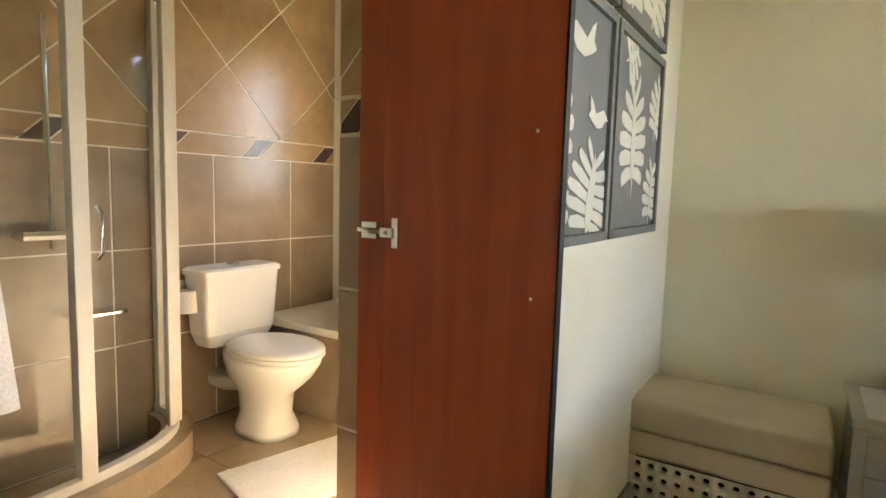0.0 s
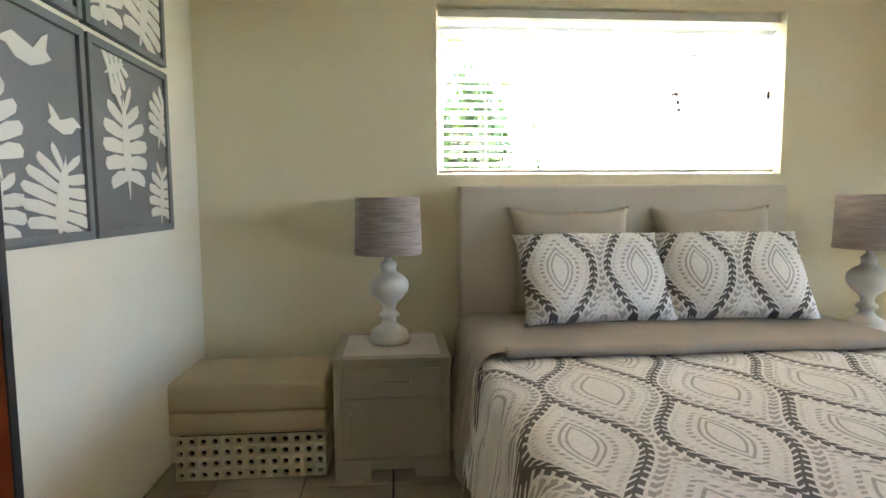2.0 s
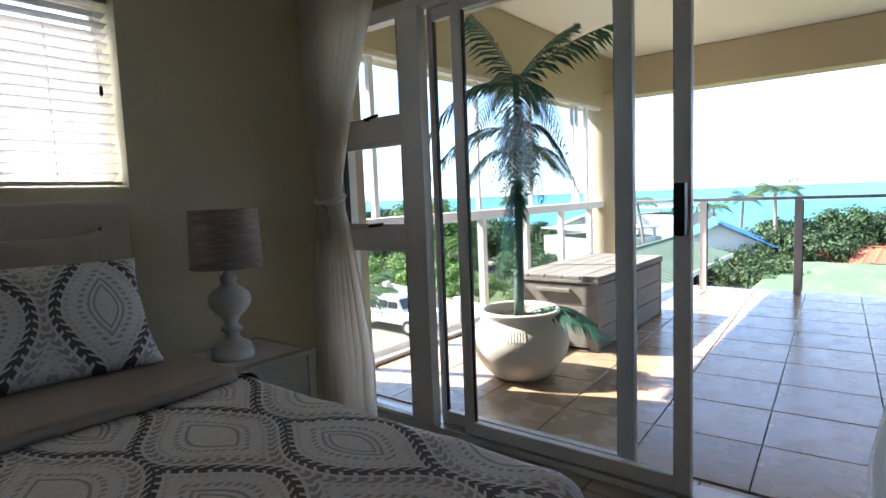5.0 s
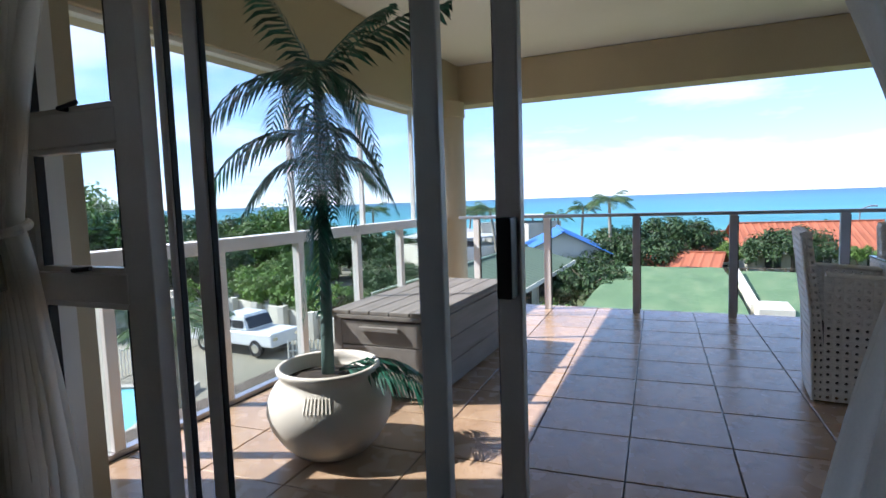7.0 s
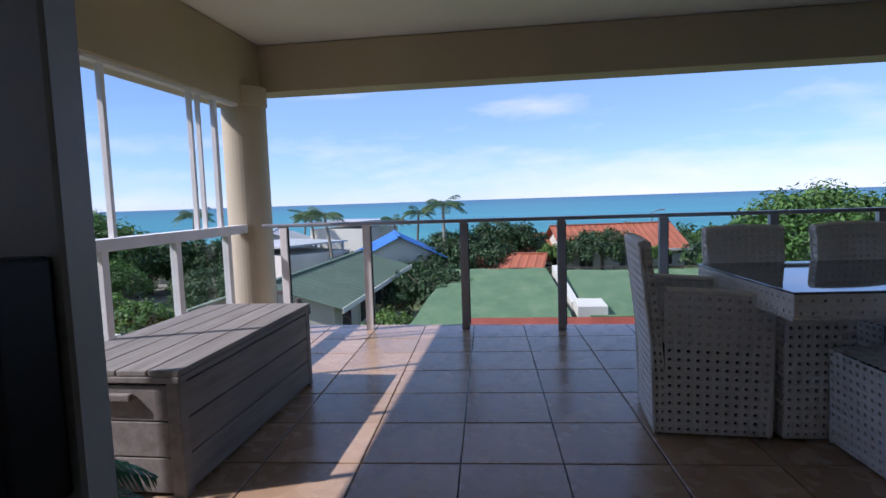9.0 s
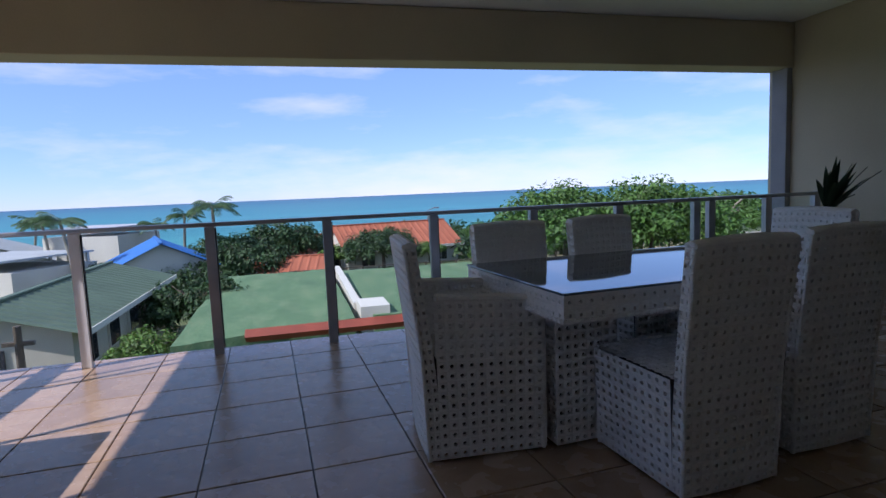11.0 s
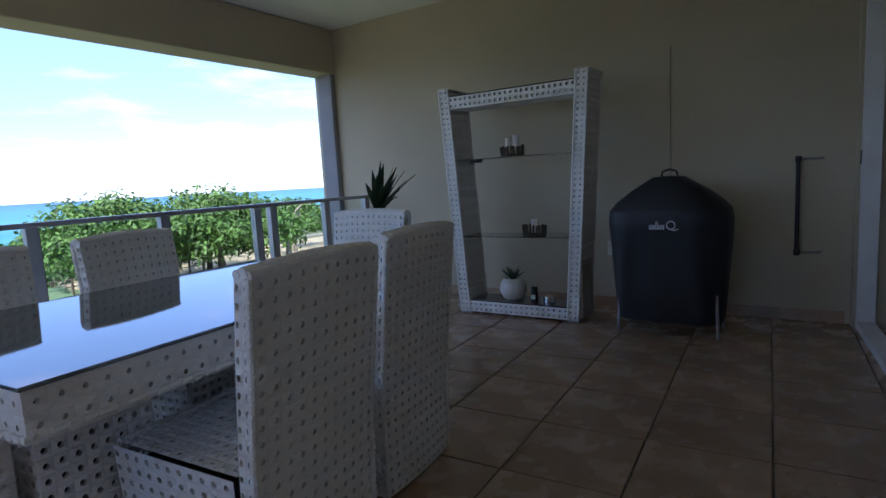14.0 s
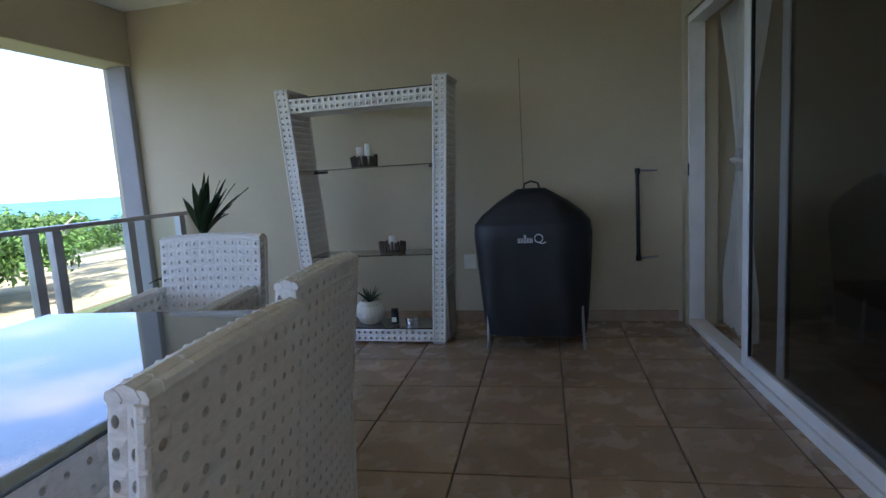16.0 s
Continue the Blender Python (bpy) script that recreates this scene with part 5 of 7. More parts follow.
def display_cabinet():
    th = thing("display_cabinet", "white woven display cabinet with glass shelves, leaning sides", "display cabinet", at=(7.31, -4.06, 0))
    # half widths at foot and head; depth from -0.2 (wall) to 0.2 (front)
    b, t, H = 0.52, 0.635, 1.88

    def hw(z):
        return b + (t - b) * z / H
    for s in (-1, 1):
        for y0, y1, nm in ((0.10, 0.155, "front_post"), (-0.155, -0.10, "rear_post")):
            fwd = 1 if y0 > 0 else -1
            yf = y1 if fwd > 0 else y0
            woven(th, nm, quad((s * hw(0), yf, 0.02), (s * (hw(0) - 0.085), yf, 0.02), (s * (hw(H) - 0.085), yf, H), (s * hw(H), yf, H)), 0.086, H, Vector((0, -fwd, 0)), 0.043, 0.2)
        woven(th, "side_panel", quad((s * hw(0), 0.155, 0.02), (s * hw(0), -0.155, 0.02), (s * hw(H), -0.155, H), (s * hw(H), 0.155, H)), 0.31, H, Vector((-s, 0, 0)), 0.046, 0.2)
        woven(th, "side_inner", quad((s * (hw(0) - 0.085), 0.155, 0.02), (s * (hw(0) - 0.085), -0.155, 0.02), (s * (hw(H) - 0.085), -0.155, H), (s * (hw(H) - 0.085), 0.155, H)), 0.31, H, Vector((s, 0, 0)), 0.046, 0.2)
        bm = bmesh.new()
        for y in (0.155, -0.155):
            edge_rope(bm, [(s * hw(0), y, 0.02), (s * hw(H), y, H)], 0.009)
            edge_rope(bm, [(s * (hw(0) - 0.085), y, 0.02), (s * (hw(H) - 0.085), y, H)], 0.009)
        edge_rope(bm, [(s * hw(H), 0.155, H), (s * hw(H), -0.155, H), (s * (hw(H) - 0.085), -0.155, H), (s * (hw(H) - 0.085), 0.155, H), (s * hw(H), 0.155, H)], 0.014)
        part("edging", bm, weave, th)
        part("post_core", boxes((min(s * 0.55, s * 0.50), max(s * 0.55, s * 0.50), -0.12, 0.12, 0.03, 0.9)), weave_shaded, th)
        part("foot", boxes((s * 0.47 - 0.045, s * 0.47 + 0.045, -0.14, 0.14, 0.0, 0.022)), weave_shaded, th)
    for z0, z1, nm in ((0.02, 0.11, "bottom_rail"), (1.72, 1.82, "top_rail")):
        i0, i1 = hw(z0) - 0.083, hw(z1) - 0.083
        for y, dr in ((0.152, -1), (-0.152, 1)):
            woven(th, nm, quad((-i0, y, z0), (i0, y, z0), (i1, y, z1), (-i1, y, z1)), 2 * i0, z1 - z0, Vector((0, dr, 0)), 0.046, 0.24)
        part(nm + "_cover", boxes((-i0, i0, -0.148, 0.148, z1 - 0.012, z1)), weave, th)
        part(nm + "_base", boxes((-i0, i0, -0.148, 0.148, z0, z0 + 0.012)), weave, th)
    for z, nm in ((0.112, 0), (0.655, 0), (1.295, 0), (1.822, 0)):
        i0 = hw(z) - 0.086
        part("glass_shelf", boxes((-i0, i0, -0.148, 0.148, z, z + 0.008), bevel=0.002), glass_dark, th, "clear glass shelf").visible_shadow = False
        if 0.2 < z < 1.5:
            for s in (-1, 1):
                part("shelf_bracket", boxes((s * (i0 - 0.05) - 0.05, s * (i0 - 0.05) + 0.05, -0.14, -0.10, z - 0.018, z - 0.001)), black_metal, th, "dark shelf bracket")


display_cabinet()
wicker = Mat("dark_wicker", (0.075, 0.055, 0.035), 0.7).mottle(9, 0.4, 60, 0.3, 0.4).m
wax = Mat("white_wax", (0.78, 0.75, 0.68), 0.5, Subsurface_Weight=0.2).mottle(5, 0.05, 60, 0.03, 0.02).m


def candle_tray(x, z, candles):
    th = thing("candle_basket", "small dark wicker basket holding white candles", "candle basket", "baskets in the cabinet", at=(x, -4.03, z))
    bm = bmesh.new()
    rnd = random.Random(int(x * 100))
    for k in range(22):
        a = 2 * math.pi * k / 22
        c = Vector((0.09 * math.cos(a), 0.055 * math.sin(a), 0))
        tube([c + Vector((0, 0, 0.004)), c * 1.06 + Vector((rnd.uniform(-.006, .006), rnd.uniform(-.006, .006), 0.07 + rnd.uniform(0, 0.02)))], 0.009, 6, bm)
    part("twig_rim", bm, wicker, th)
    part("tray", boxes((-0.08, 0.08, -0.045, 0.045, 0.0, 0.02), bevel=0.004), wicker, th)
    for dx, h, r in candles:
        c = part("candle", lathe([(r, 0.021), (r, h - 0.004), (r - 0.004, h), (0.004, h - 0.004)], 20, cx=dx), wax, th, "white pillar candle")
        part("wick", tube([(dx, 0, h - 0.004), (dx + 0.002, 0, h + 0.012)], 0.0015, 5), black_metal, c)


candle_tray(7.35, 1.304, ((-0.035, 0.17, 0.026), (0.03, 0.15, 0.026)))
candle_tray(7.18, 0.664, ((0.0, 0.13, 0.024), (-0.04, 0.09, 0.022)))


def cabinet_pot():
    rnd = random.Random(8)
    th = thing("succulent_pot", "spiky succulent in a ribbed white round pot", "potted plant", at=(7.40, -4.05, 0.121))
    bm = bmesh.new()
    prof = [(0.055, 0.0), (0.085, 0.02), (0.108, 0.065), (0.112, 0.10), (0.10, 0.145), (0.075, 0.175), (0.066, 0.178), (0.06, 0.165)]
    lathe(prof, 44, bm)
    for i, v in enumerate(bm.verts):
        k = 1 + 0.012 * (1 if (i % 44) % 2 else -1)
        v.co.x, v.co.y = v.co.x * k, v.co.y * k
    part("pot", bm, pot_white, th)
    for k in range(22):
        a, el = rnd.uniform(0, 6.28), rnd.uniform(0.5, 1.45)
        ln = rnd.uniform(0.09, 0.14)
        d = Vector((math.cos(a) * math.cos(el), math.sin(a) * math.cos(el), math.sin(el)))
        bm = tube([Vector((0, 0, 0.165)) + d * 0.01, Vector((0, 0, 0.165)) + d * ln * 0.5 + Vector((0, 0, 0.004)), Vector((0, 0, 0.165)) + d * ln], 0.011, 6, taper=0.1)
        part("leaf", bm, succulent, th)
    th = thing("small_jar", "small dark glass jar with a pale label", "jar", at=(7.20, -4.03, 0.121))
    part("jar_body", lathe([(0.026, 0), (0.028, 0.005), (0.028, 0.075), (0.022, 0.085)], 24), rubber, th)
    part("jar_lid", lathe([(0.027, 0.086), (0.027, 0.112), (0.024, 0.115)], 24), black_metal, th)
    part("paper_label", boxes((-0.018, 0.018, 0.0275, 0.0295, 0.02, 0.055)), wax, th)
    th = thing("metal_tin", "round silver metal tin", "tin", at=(7.07, -4.03, 0.121))
    part("tin_body", lathe([(0.045, 0), (0.047, 0.004), (0.047, 0.035), (0.045, 0.038)], 28), chrome, th)
    part("tin_lid", lathe([(0.049, 0.0385), (0.049, 0.050), (0.044, 0.053)], 28), chrome, th)


cabinet_pot()


# ---- covered grill ----
cover_cloth = Mat("black_nylon_cover", (0.012, 0.012, 0.015), 0.55).mottle(5, 0.25, 70, 0.2, 0.15).m


def covered_grill():
    th = thing("covered_grill", "barbecue grill on a stand under a black fabric cover", "grill", at=(6.14, -3.98, 0))
    rows = [(0.10, 0.350, 0.19), (0.20, 0.360, 0.20), (0.55, 0.385, 0.22), (0.78, 0.395, 0.24), (0.86, 0.385, 0.235), (0.92, 0.335, 0.21), (1.00, 0.235, 0.17), (1.06, 0.14, 0.13), (1.085, 0.10, 0.10), (1.09, 0.02, 0.02)]

    def fn(u, v):
        k = v * (len(rows) - 1)
        i = min(int(k), len(rows) - 2)
        f = k - i
        z, w, d = [a + (b - a) * f for a, b in zip(rows[i], rows[i + 1])]
        a = 2 * math.pi * u
        ca, sa = math.cos(a), math.sin(a)
        x, y = w * abs(ca) ** 0.6 * (1 if ca > 0 else -1), d * abs(sa) ** 0.6 * (1 if sa > 0 else -1)
        n = noise.noise(Vector((x * 4, y * 5, z * 2.2)))
        fold = 0.014 * math.sin(x * 26 + 3 * n) * max(0, 1 - z / 0.85)
        return (x + 0.01 * n, y + fold + 0.02 * n, z)
    bm = bmesh.new()
    grid(bm, fn, 96, 54, closed_u=True)
    part("cover", bm, cover_cloth, th, smooth=True)
    part("cover_loop", tube([(0.055, 0, 1.08), (0.045, 0, 1.12), (0.0, 0, 1.135), (-0.045, 0, 1.12), (-0.055, 0, 1.08)], 0.007), cover_cloth, th)
    for x in (-0.325, 0.325):
        for y in (-0.14, 0.14):
            part("stand_leg", tube([(x * 1.0, y, 0.0), (x * 0.97, y, 0.3)], 0.010), alu_grey, th, "pale metal stand leg")
    # maker's mark, kept as plain shapes
    lm = Mat("pale_print", (0.62, 0.62, 0.62), 0.6).mottle(9, 0.1, 60, 0.05, 0.0).m
    bm = bmesh.new()
    for k in range(5):
        h = (0.030, 0.030, 0.052, 0.030, 0.030)[k]
        for dx in (0.0, 0.010):
            box(bm, 0.075 - 0.020 * k - dx, 0.081 - 0.020 * k - dx, 0.252, 0.2545, 0.745, 0.745 + h)
        box(bm, 0.065 - 0.020 * k, 0.081 - 0.020 * k, 0.252, 0.2543, 0.745, 0.752)
    tube([(-0.055 - 0.026 * math.cos(a), 0.254, 0.772 + 0.026 * math.sin(a)) for a in np.linspace(0, 6.0, 18).tolist()], 0.0042, 6, bm)
    tube([(-0.045, 0.254, 0.75), (-0.075, 0.254, 0.738), (-0.10, 0.254, 0.748)], 0.004, 6, bm)
    part("printed_mark", bm, lm, th, "pale printed mark of bars and a ring")


covered_grill()


def wall_bits():
    th = thing("gate_bracket", "black metal rod on two white wall arms", "wall bracket", at=(5.40, YS, 0))
    part("rod", tube([(0.0, 0.065, 0.49), (0.0, 0.065, 1.17)], 0.014, 10), black_metal, th)
    for z in (0.505, 1.155):
        part("arm", tube([(0.0, 0.065, z), (-0.14, 0.04, z), (-0.14, 0.001, z)], 0.008, 8), alu_grey, th)
        part("end_cap", lathe([(0.018, z - 0.02), (0.02, z), (0.018, z + 0.02)], 14, cy=0.065), black_metal, th)
    th = thing("wall_cable", "thin cable running down the plastered wall", "cable", at=(6.24, YS, 0))
    part("wire", tube([(0.0, 0.006, 2.06), (0.004, 0.006, 1.6), (0.0, 0.006, 0.62)], 0.004, 6), Mat("tan_cable", (0.25, 0.2, 0.13), 0.6).mottle(9, 0.1, 60, 0.1, 0.0).m, th)
    th = thing("wall_socket", "small cream socket plate low on the wall", "socket", at=(6.70, YS, 0.50))
    part("plate", boxes((-0.05, 0.05, 0.001, 0.012, -0.06, 0.06), bevel=0.003), white_plastic, th)
    part("socket_face", boxes((-0.03, 0.03, 0.012, 0.015, -0.035, 0.035), bevel=0.002), white_plastic, th)


wall_bits()


def strap_planter():
    rnd = random.Random(2)
    th = thing("potted_plant", "dark strap-leaved plant in a grey pot by the end wall", "potted plant", at=(8.60, -3.80, 0))
    part("pot", lathe([(0.15, 0), (0.16, 0.01), (0.20, 0.36), (0.215, 0.38), (0.215, 0.42), (0.195, 0.42), (0.19, 0.36)], 32), Mat("grey_clay", (0.20, 0.18, 0.16), 0.8).mottle(5, 0.2, 50, 0.1, 0.2).m, th)
    part("soil", lathe([(0.19, 0.37), (0.001, 0.385)], 24, cap=False), soil, th)
    part("stem", tube([(0, 0, 0.37), (0.01, 0, 0.6), (0.0, 0.0, 0.90)], 0.022, 8), trunk_mat, th)
    for k in range(38):
        az = (rnd.uniform(0, 6.28) if k % 4 == 0 else rnd.uniform(2.5, 3.8)) if k < 30 else rnd.uniform(-0.9, 0.9)
        el = rnd.uniform(0.70, 1.45) if k < 30 else rnd.uniform(0.1, 0.5)
        ln = rnd.uniform(0.34, 0.60) if k < 30 else rnd.uniform(0.3, 0.45)
        o = Vector((0, 0, 0.86 if k < 30 else 0.62))
        d = Vector((math.cos(az) * math.cos(el), math.sin(az) * math.cos(el), math.sin(el)))
        sd = Vector((-math.sin(az), math.cos(az), 0))
        bm = bmesh.new()
        rows = []
        for i in range(6):
            s = i / 5
            p = o + d * ln * s + Vector((0, 0, -0.10 * s * s))
            wdt = 0.030 * math.sin(math.pi * (0.12 + 0.86 * s))
            rows.append((bm.verts.new(p - sd * wdt), bm.verts.new(p + Vector((0, 0, -0.008))), bm.verts.new(p + sd * wdt)))
        for a, b in zip(rows, rows[1:]):
            bm.faces.new((a[0], a[1], b[1], b[0]))
            bm.faces.new((a[1], a[2], b[2], b[1]))
        part("leaf", bm, dry_leaf, th)


strap_planter()


# ---- balustrade and side glazing ----
def balustrade():
    th = thing("balustrade", "aluminium balustrade with clear glass panels", "balustrade", at=(9.32, 0, 0), kind="structure")
    ys = [3.05, 2.235, 1.318, 0.437, -0.445, -1.35, -2.20, -3.03, -3.20, -3.86, -4.46]
    for y in ys:
        # Sunlight on the two north posts is put into their whiter material.
        part("post", boxes((-0.03, 0.03, y - 0.036, y + 0.036, 0.0, 0.995), bevel=0.005), aluminium if y > 2 else alu_grey, th)
    part("top_rail", boxes((-0.035, 0.035, -4.54, 3.26, 0.996, 1.03), bevel=0.008), alu_grey, th)
    for a, b in zip(ys, ys[1:]):
        if a - b > 0.3:
            p = part("glass_panel", boxes((-0.005, 0.005, b + 0.037, a - 0.037, 0.045, 0.985)), glass_balustrade, th)
            p.visible_shadow = False
            part("gasket", boxes((-0.009, 0.009, a - 0.045, a - 0.0365, 0.045, 0.985)), rubber, th)


balustrade()


def side_glazing():
    th = thing("window_side", "side glazing with a rail board over glass panels", "window", at=(0, 3.44, 0), kind="structure")
    x0, x1 = XF + 0.221, 9.25
    part("rail_board", boxes((x0, x1, -0.06, 0.06, 0.955, 1.035), bevel=0.004), aluminium, th)
    part("head_channel", boxes((x0, x1, -0.035, 0.035, 2.145, 2.1745), bevel=0.003), aluminium, th)
    part("base_channel", boxes((x0, x1, -0.03, 0.03, 0.0, 0.03), bevel=0.003), alu_grey, th)
    for x, w in ((5.30, 0.022), (5.84, 0.016), (6.58, 0.016), (7.52, 0.016), (8.50, 0.014), (8.62, 0.010), (8.87, 0.025)):
        part("upright", boxes((x - w, x + w, -0.02, 0.02, 1.036, 2.144), bevel=0.002), aluminium, th)
    for x in (5.12, 5.86, 6.62, 7.4, 8.18, 8.95):
        part("post", boxes((x - 0.03, x + 0.03, -0.03, 0.03, 0.031, 0.954), bevel=0.004), aluminium, th)
    xs = [x0, 5.30, 5.84, 6.58, 7.52, 8.50, 8.87]
    for a, b in zip(xs, xs[1:]):
        p = part("pane", boxes((a + 0.017, b - 0.017, -0.004, 0.004, 1.037, 2.143)), glass, th)
        p.visible_shadow = False
    xs = [x0, 5.12, 5.86, 6.62, 7.4, 8.18, 8.95]
    for a, b in zip(xs, xs[1:]):
        p = part("glass_panel", boxes((a + 0.031, b - 0.031, -0.005, 0.005, 0.035, 0.95)), glass_balustrade, th)
        p.visible_shadow = False
    part("latch", boxes((5.795, 5.82, -0.035, -0.021, 1.33, 1.40), bevel=0.003), black_metal, th, "black latch")


side_glazing()


# ---- lounge doors ----
def lounge_door():
    th = thing("door_2", "white aluminium sliding doors of the dark lounge", "sliding door", at=(XL - 0.10, 0, 0), kind="structure")
    th.matrix_world = LOUNGE @ th.matrix_world
    bm = bmesh.new()
    for a in ((-4.47, -4.44), (-1.67, -1.62)):
        bar(bm, a[0], a[1], 0.0, 2.20, -0.025, 0.08)
    bar(bm, -4.44, -1.67, 2.15, 2.20, -0.025, 0.08)
    bar(bm, -4.44, -1.67, 0.0, 0.05, -0.025, 0.08)
    part("door_frame", bm, aluminium, th)
    for x, a, b in ((0.0, -3.12, -1.675), (0.05, -3.46, -1.85)):
        bm = bmesh.new()
        bar(bm, a, a + 0.075, 0.052, 2.148, x - 0.018, x + 0.018)
        bar(bm, b - 0.075, b, 0.052, 2.148, x - 0.018, x + 0.018)
        bar(bm, a + 0.075, b - 0.075, 0.052, 0.12, x - 0.018, x + 0.018)
        bar(bm, a + 0.075, b - 0.075, 2.08, 2.148, x - 0.018, x + 0.018)
        lf = part("sliding_leaf", bm, aluminium, th)
        p = part("pane", boxes((x - 0.003, x + 0.003, a + 0.07, b - 0.07, 0.115, 2.085)), glass_dark, lf)
        p.visible_shadow = False
        part("gasket", boxes((x - 0.011, x + 0.011, a + 0.075, a + 0.082, 0.12, 2.08), (x - 0.011, x + 0.011, b - 0.082, b - 0.075, 0.12, 2.08)), rubber, lf)
    part("latch", boxes((0.081, 0.088, -4.46, -4.445, 1.10, 1.19)), black_metal, th)


lounge_door()
lounge_curtain = curtain(-1, 4.79, -4.50, -3.55, 2.30, -4.12, 1.18, -4.40, -3.86, "pale pleated curtain tied back behind the lounge glass")
lounge_curtain.matrix_world = LOUNGE @ lounge_curtain.matrix_world


def lounge_things():
    th = thing("lounge_sideboard", "low wooden chest in the dim lounge", "chest", at=(4.02, -3.45, 0))
    wd = Mat("brown_chest_wood", (0.16, 0.10, 0.06), 0.5).mottle(4, 0.2, 60, 0.1, 0.1).m
    part("body", boxes((-0.35, 0.35, -0.5, 0.5, 0.03, 0.39), bevel=0.01), wd, th)
    part("top", boxes((-0.37, 0.37, -0.52, 0.52, 0.391, 0.42), bevel=0.006), wd, th)
    for sx in (-1, 1):
        for sy in (-1, 1):
            part("foot", boxes((sx * 0.3 - 0.03, sx * 0.3 + 0.03, sy * 0.44 - 0.03, sy * 0.44 + 0.03, 0, 0.03)), wd, th)
    th = thing("ornament", "pale carved giraffe-like ornament on the chest", "ornament", at=(4.15, -3.50, 0.421))
    part("carving", tube([(0, 0.05, 0.0), (0, 0.04, 0.25), (0, 0.02, 0.45), (0.02, 0.0, 0.62), (0.06, -0.02, 0.70), (0.12, -0.02, 0.66)], 0.06, 10, taper=0.5), lamp_white, th, smooth=True)


lounge_things()

# ---- outside: land, sea, houses, trees ----
def smooth01(t):
    t = max(0.0, min(1.0, t))
    return t * t * (3 - 2 * t)


def land(x, y):
    """Height of the ground: higher to the south, falling to the shore."""
    base = -5.3 + 1.7 * smooth01((6.5 - y) / 5.0)
    fall = -0.055 * max(0.0, x - 30)
    shore = -9.0 * smooth01((x - 95) / 35)
    return base + fall + shore + 0.12 * noise.noise(Vector((x * 0.12, y * 0.12, 0)))


_t = Mat("grass_ground", (0.07, 0.10, 0.035), 0.95)
_t.base(_t.mix(0.4, _t.ramp(_t.noise(0.15, 6, 0.6), [(0.3, (0.045, 0.075, 0.022)), (0.55, (0.08, 0.11, 0.04)), (0.75, (0.19, 0.17, 0.09))]), _t.ramp(_t.noise(3.0, 5, 0.6), [(0.3, (0.05, 0.085, 0.025)), (0.7, (0.14, 0.15, 0.06))])))
_t.bump(_t.noise(6, 5), 0.6, 0.1)
ground_mat = _t.m
_t = Mat("mown_lawn", (0.08, 0.16, 0.07), 0.95)
_t.base(_t.mix(0.5, _t.ramp(_t.noise(0.5, 6, 0.65, (1, 2.5, 1)), [(0.3, (0.055, 0.125, 0.055)), (0.5, (0.10, 0.185, 0.085)), (0.72, (0.21, 0.27, 0.14))]), _t.ramp(_t.noise(5, 5, 0.6), [(0.3, (0.06, 0.13, 0.055)), (0.7, (0.16, 0.23, 0.11))])))
_t.bump(_t.noise(12, 5), 0.5, 0.06)
lawn_mat = _t.m
_t = Mat("sea_water", (0.01, 0.09, 0.14), 0.35, Specular_IOR_Level=0.12)
_sx = _t.nt.nodes.new("ShaderNodeSeparateXYZ")
_t.link(_t.vec(), _sx.inputs[0])
_d = _t.math('ADD', _t.math('DIVIDE', _sx.outputs[0], 4200.0), _t.math('MULTIPLY', _t.math('SUBTRACT', _t.noise(0.004, 4, 0.6, (1, 0.25, 1)), 0.5), 0.35))
_c = _t.ramp(_d, [(0.02, (0.05, 0.28, 0.28)), (0.12, (0.018, 0.19, 0.215)), (0.45, (0.012, 0.12, 0.17)), (1.0, (0.012, 0.075, 0.14))])
_foam = _t.ramp(_t.noise(0.035, 5, 0.7, (1, 0.3, 1)), [(0.70, (0, 0, 0)), (0.78, (1, 1, 1))])
_t.base(_t.mix(_t.math('MULTIPLY', _foam, 0.12), _c, (0.7, 0.75, 0.78)))
_t.bump(_t.noise(0.05, 5, 0.6, (1, 0.4, 1)), 0.4, 2.0)
sea_mat = _t.m
asphalt = Mat("road_asphalt", (0.24, 0.22, 0.165), 0.9).mottle(0.4, 0.12, 6, 0.1, 0.2).m
paving = Mat("pale_paving", (0.42, 0.39, 0.33), 0.85).mottle(0.8, 0.1, 8, 0.1, 0.1).m
house_white = Mat("house_white_wall", (0.62, 0.58, 0.50), 0.85).mottle(0.6, 0.08, 6, 0.06, 0.1).m
house_cream = Mat("house_cream_wall", (0.50, 0.45, 0.36), 0.85).mottle(0.6, 0.1, 6, 0.06, 0.1).m
roof_green = Mat("green_roof_sheet", (0.095, 0.135, 0.085), 0.6).mottle(0.5, 0.15, 7, 0.12, 0.1).m
roof_blue = Mat("blue_roof_sheet", (0.04, 0.17, 0.48), 0.5).mottle(0.5, 0.1, 7, 0.1, 0.1).m
roof_red = Mat("red_roof_tile", (0.40, 0.115, 0.055), 0.75).mottle(0.8, 0.15, 9, 0.15, 0.2).m
roof_grey = Mat("grey_roof", (0.45, 0.45, 0.44), 0.6).mottle(0.8, 0.1, 9, 0.1, 0.1).m
dark_window = Mat("dark_house_window", (0.02, 0.024, 0.03), 0.08).mottle(1, 0.2, 9, 0.05, 0.0).m
bark = Mat("tree_bark", (0.11, 0.085, 0.06), 0.9).mottle(3, 0.25, 25, 0.25, 0.5).m
pale_bark = Mat("pale_bark", (0.32, 0.28, 0.22), 0.9).mottle(3, 0.2, 25, 0.25, 0.5).m
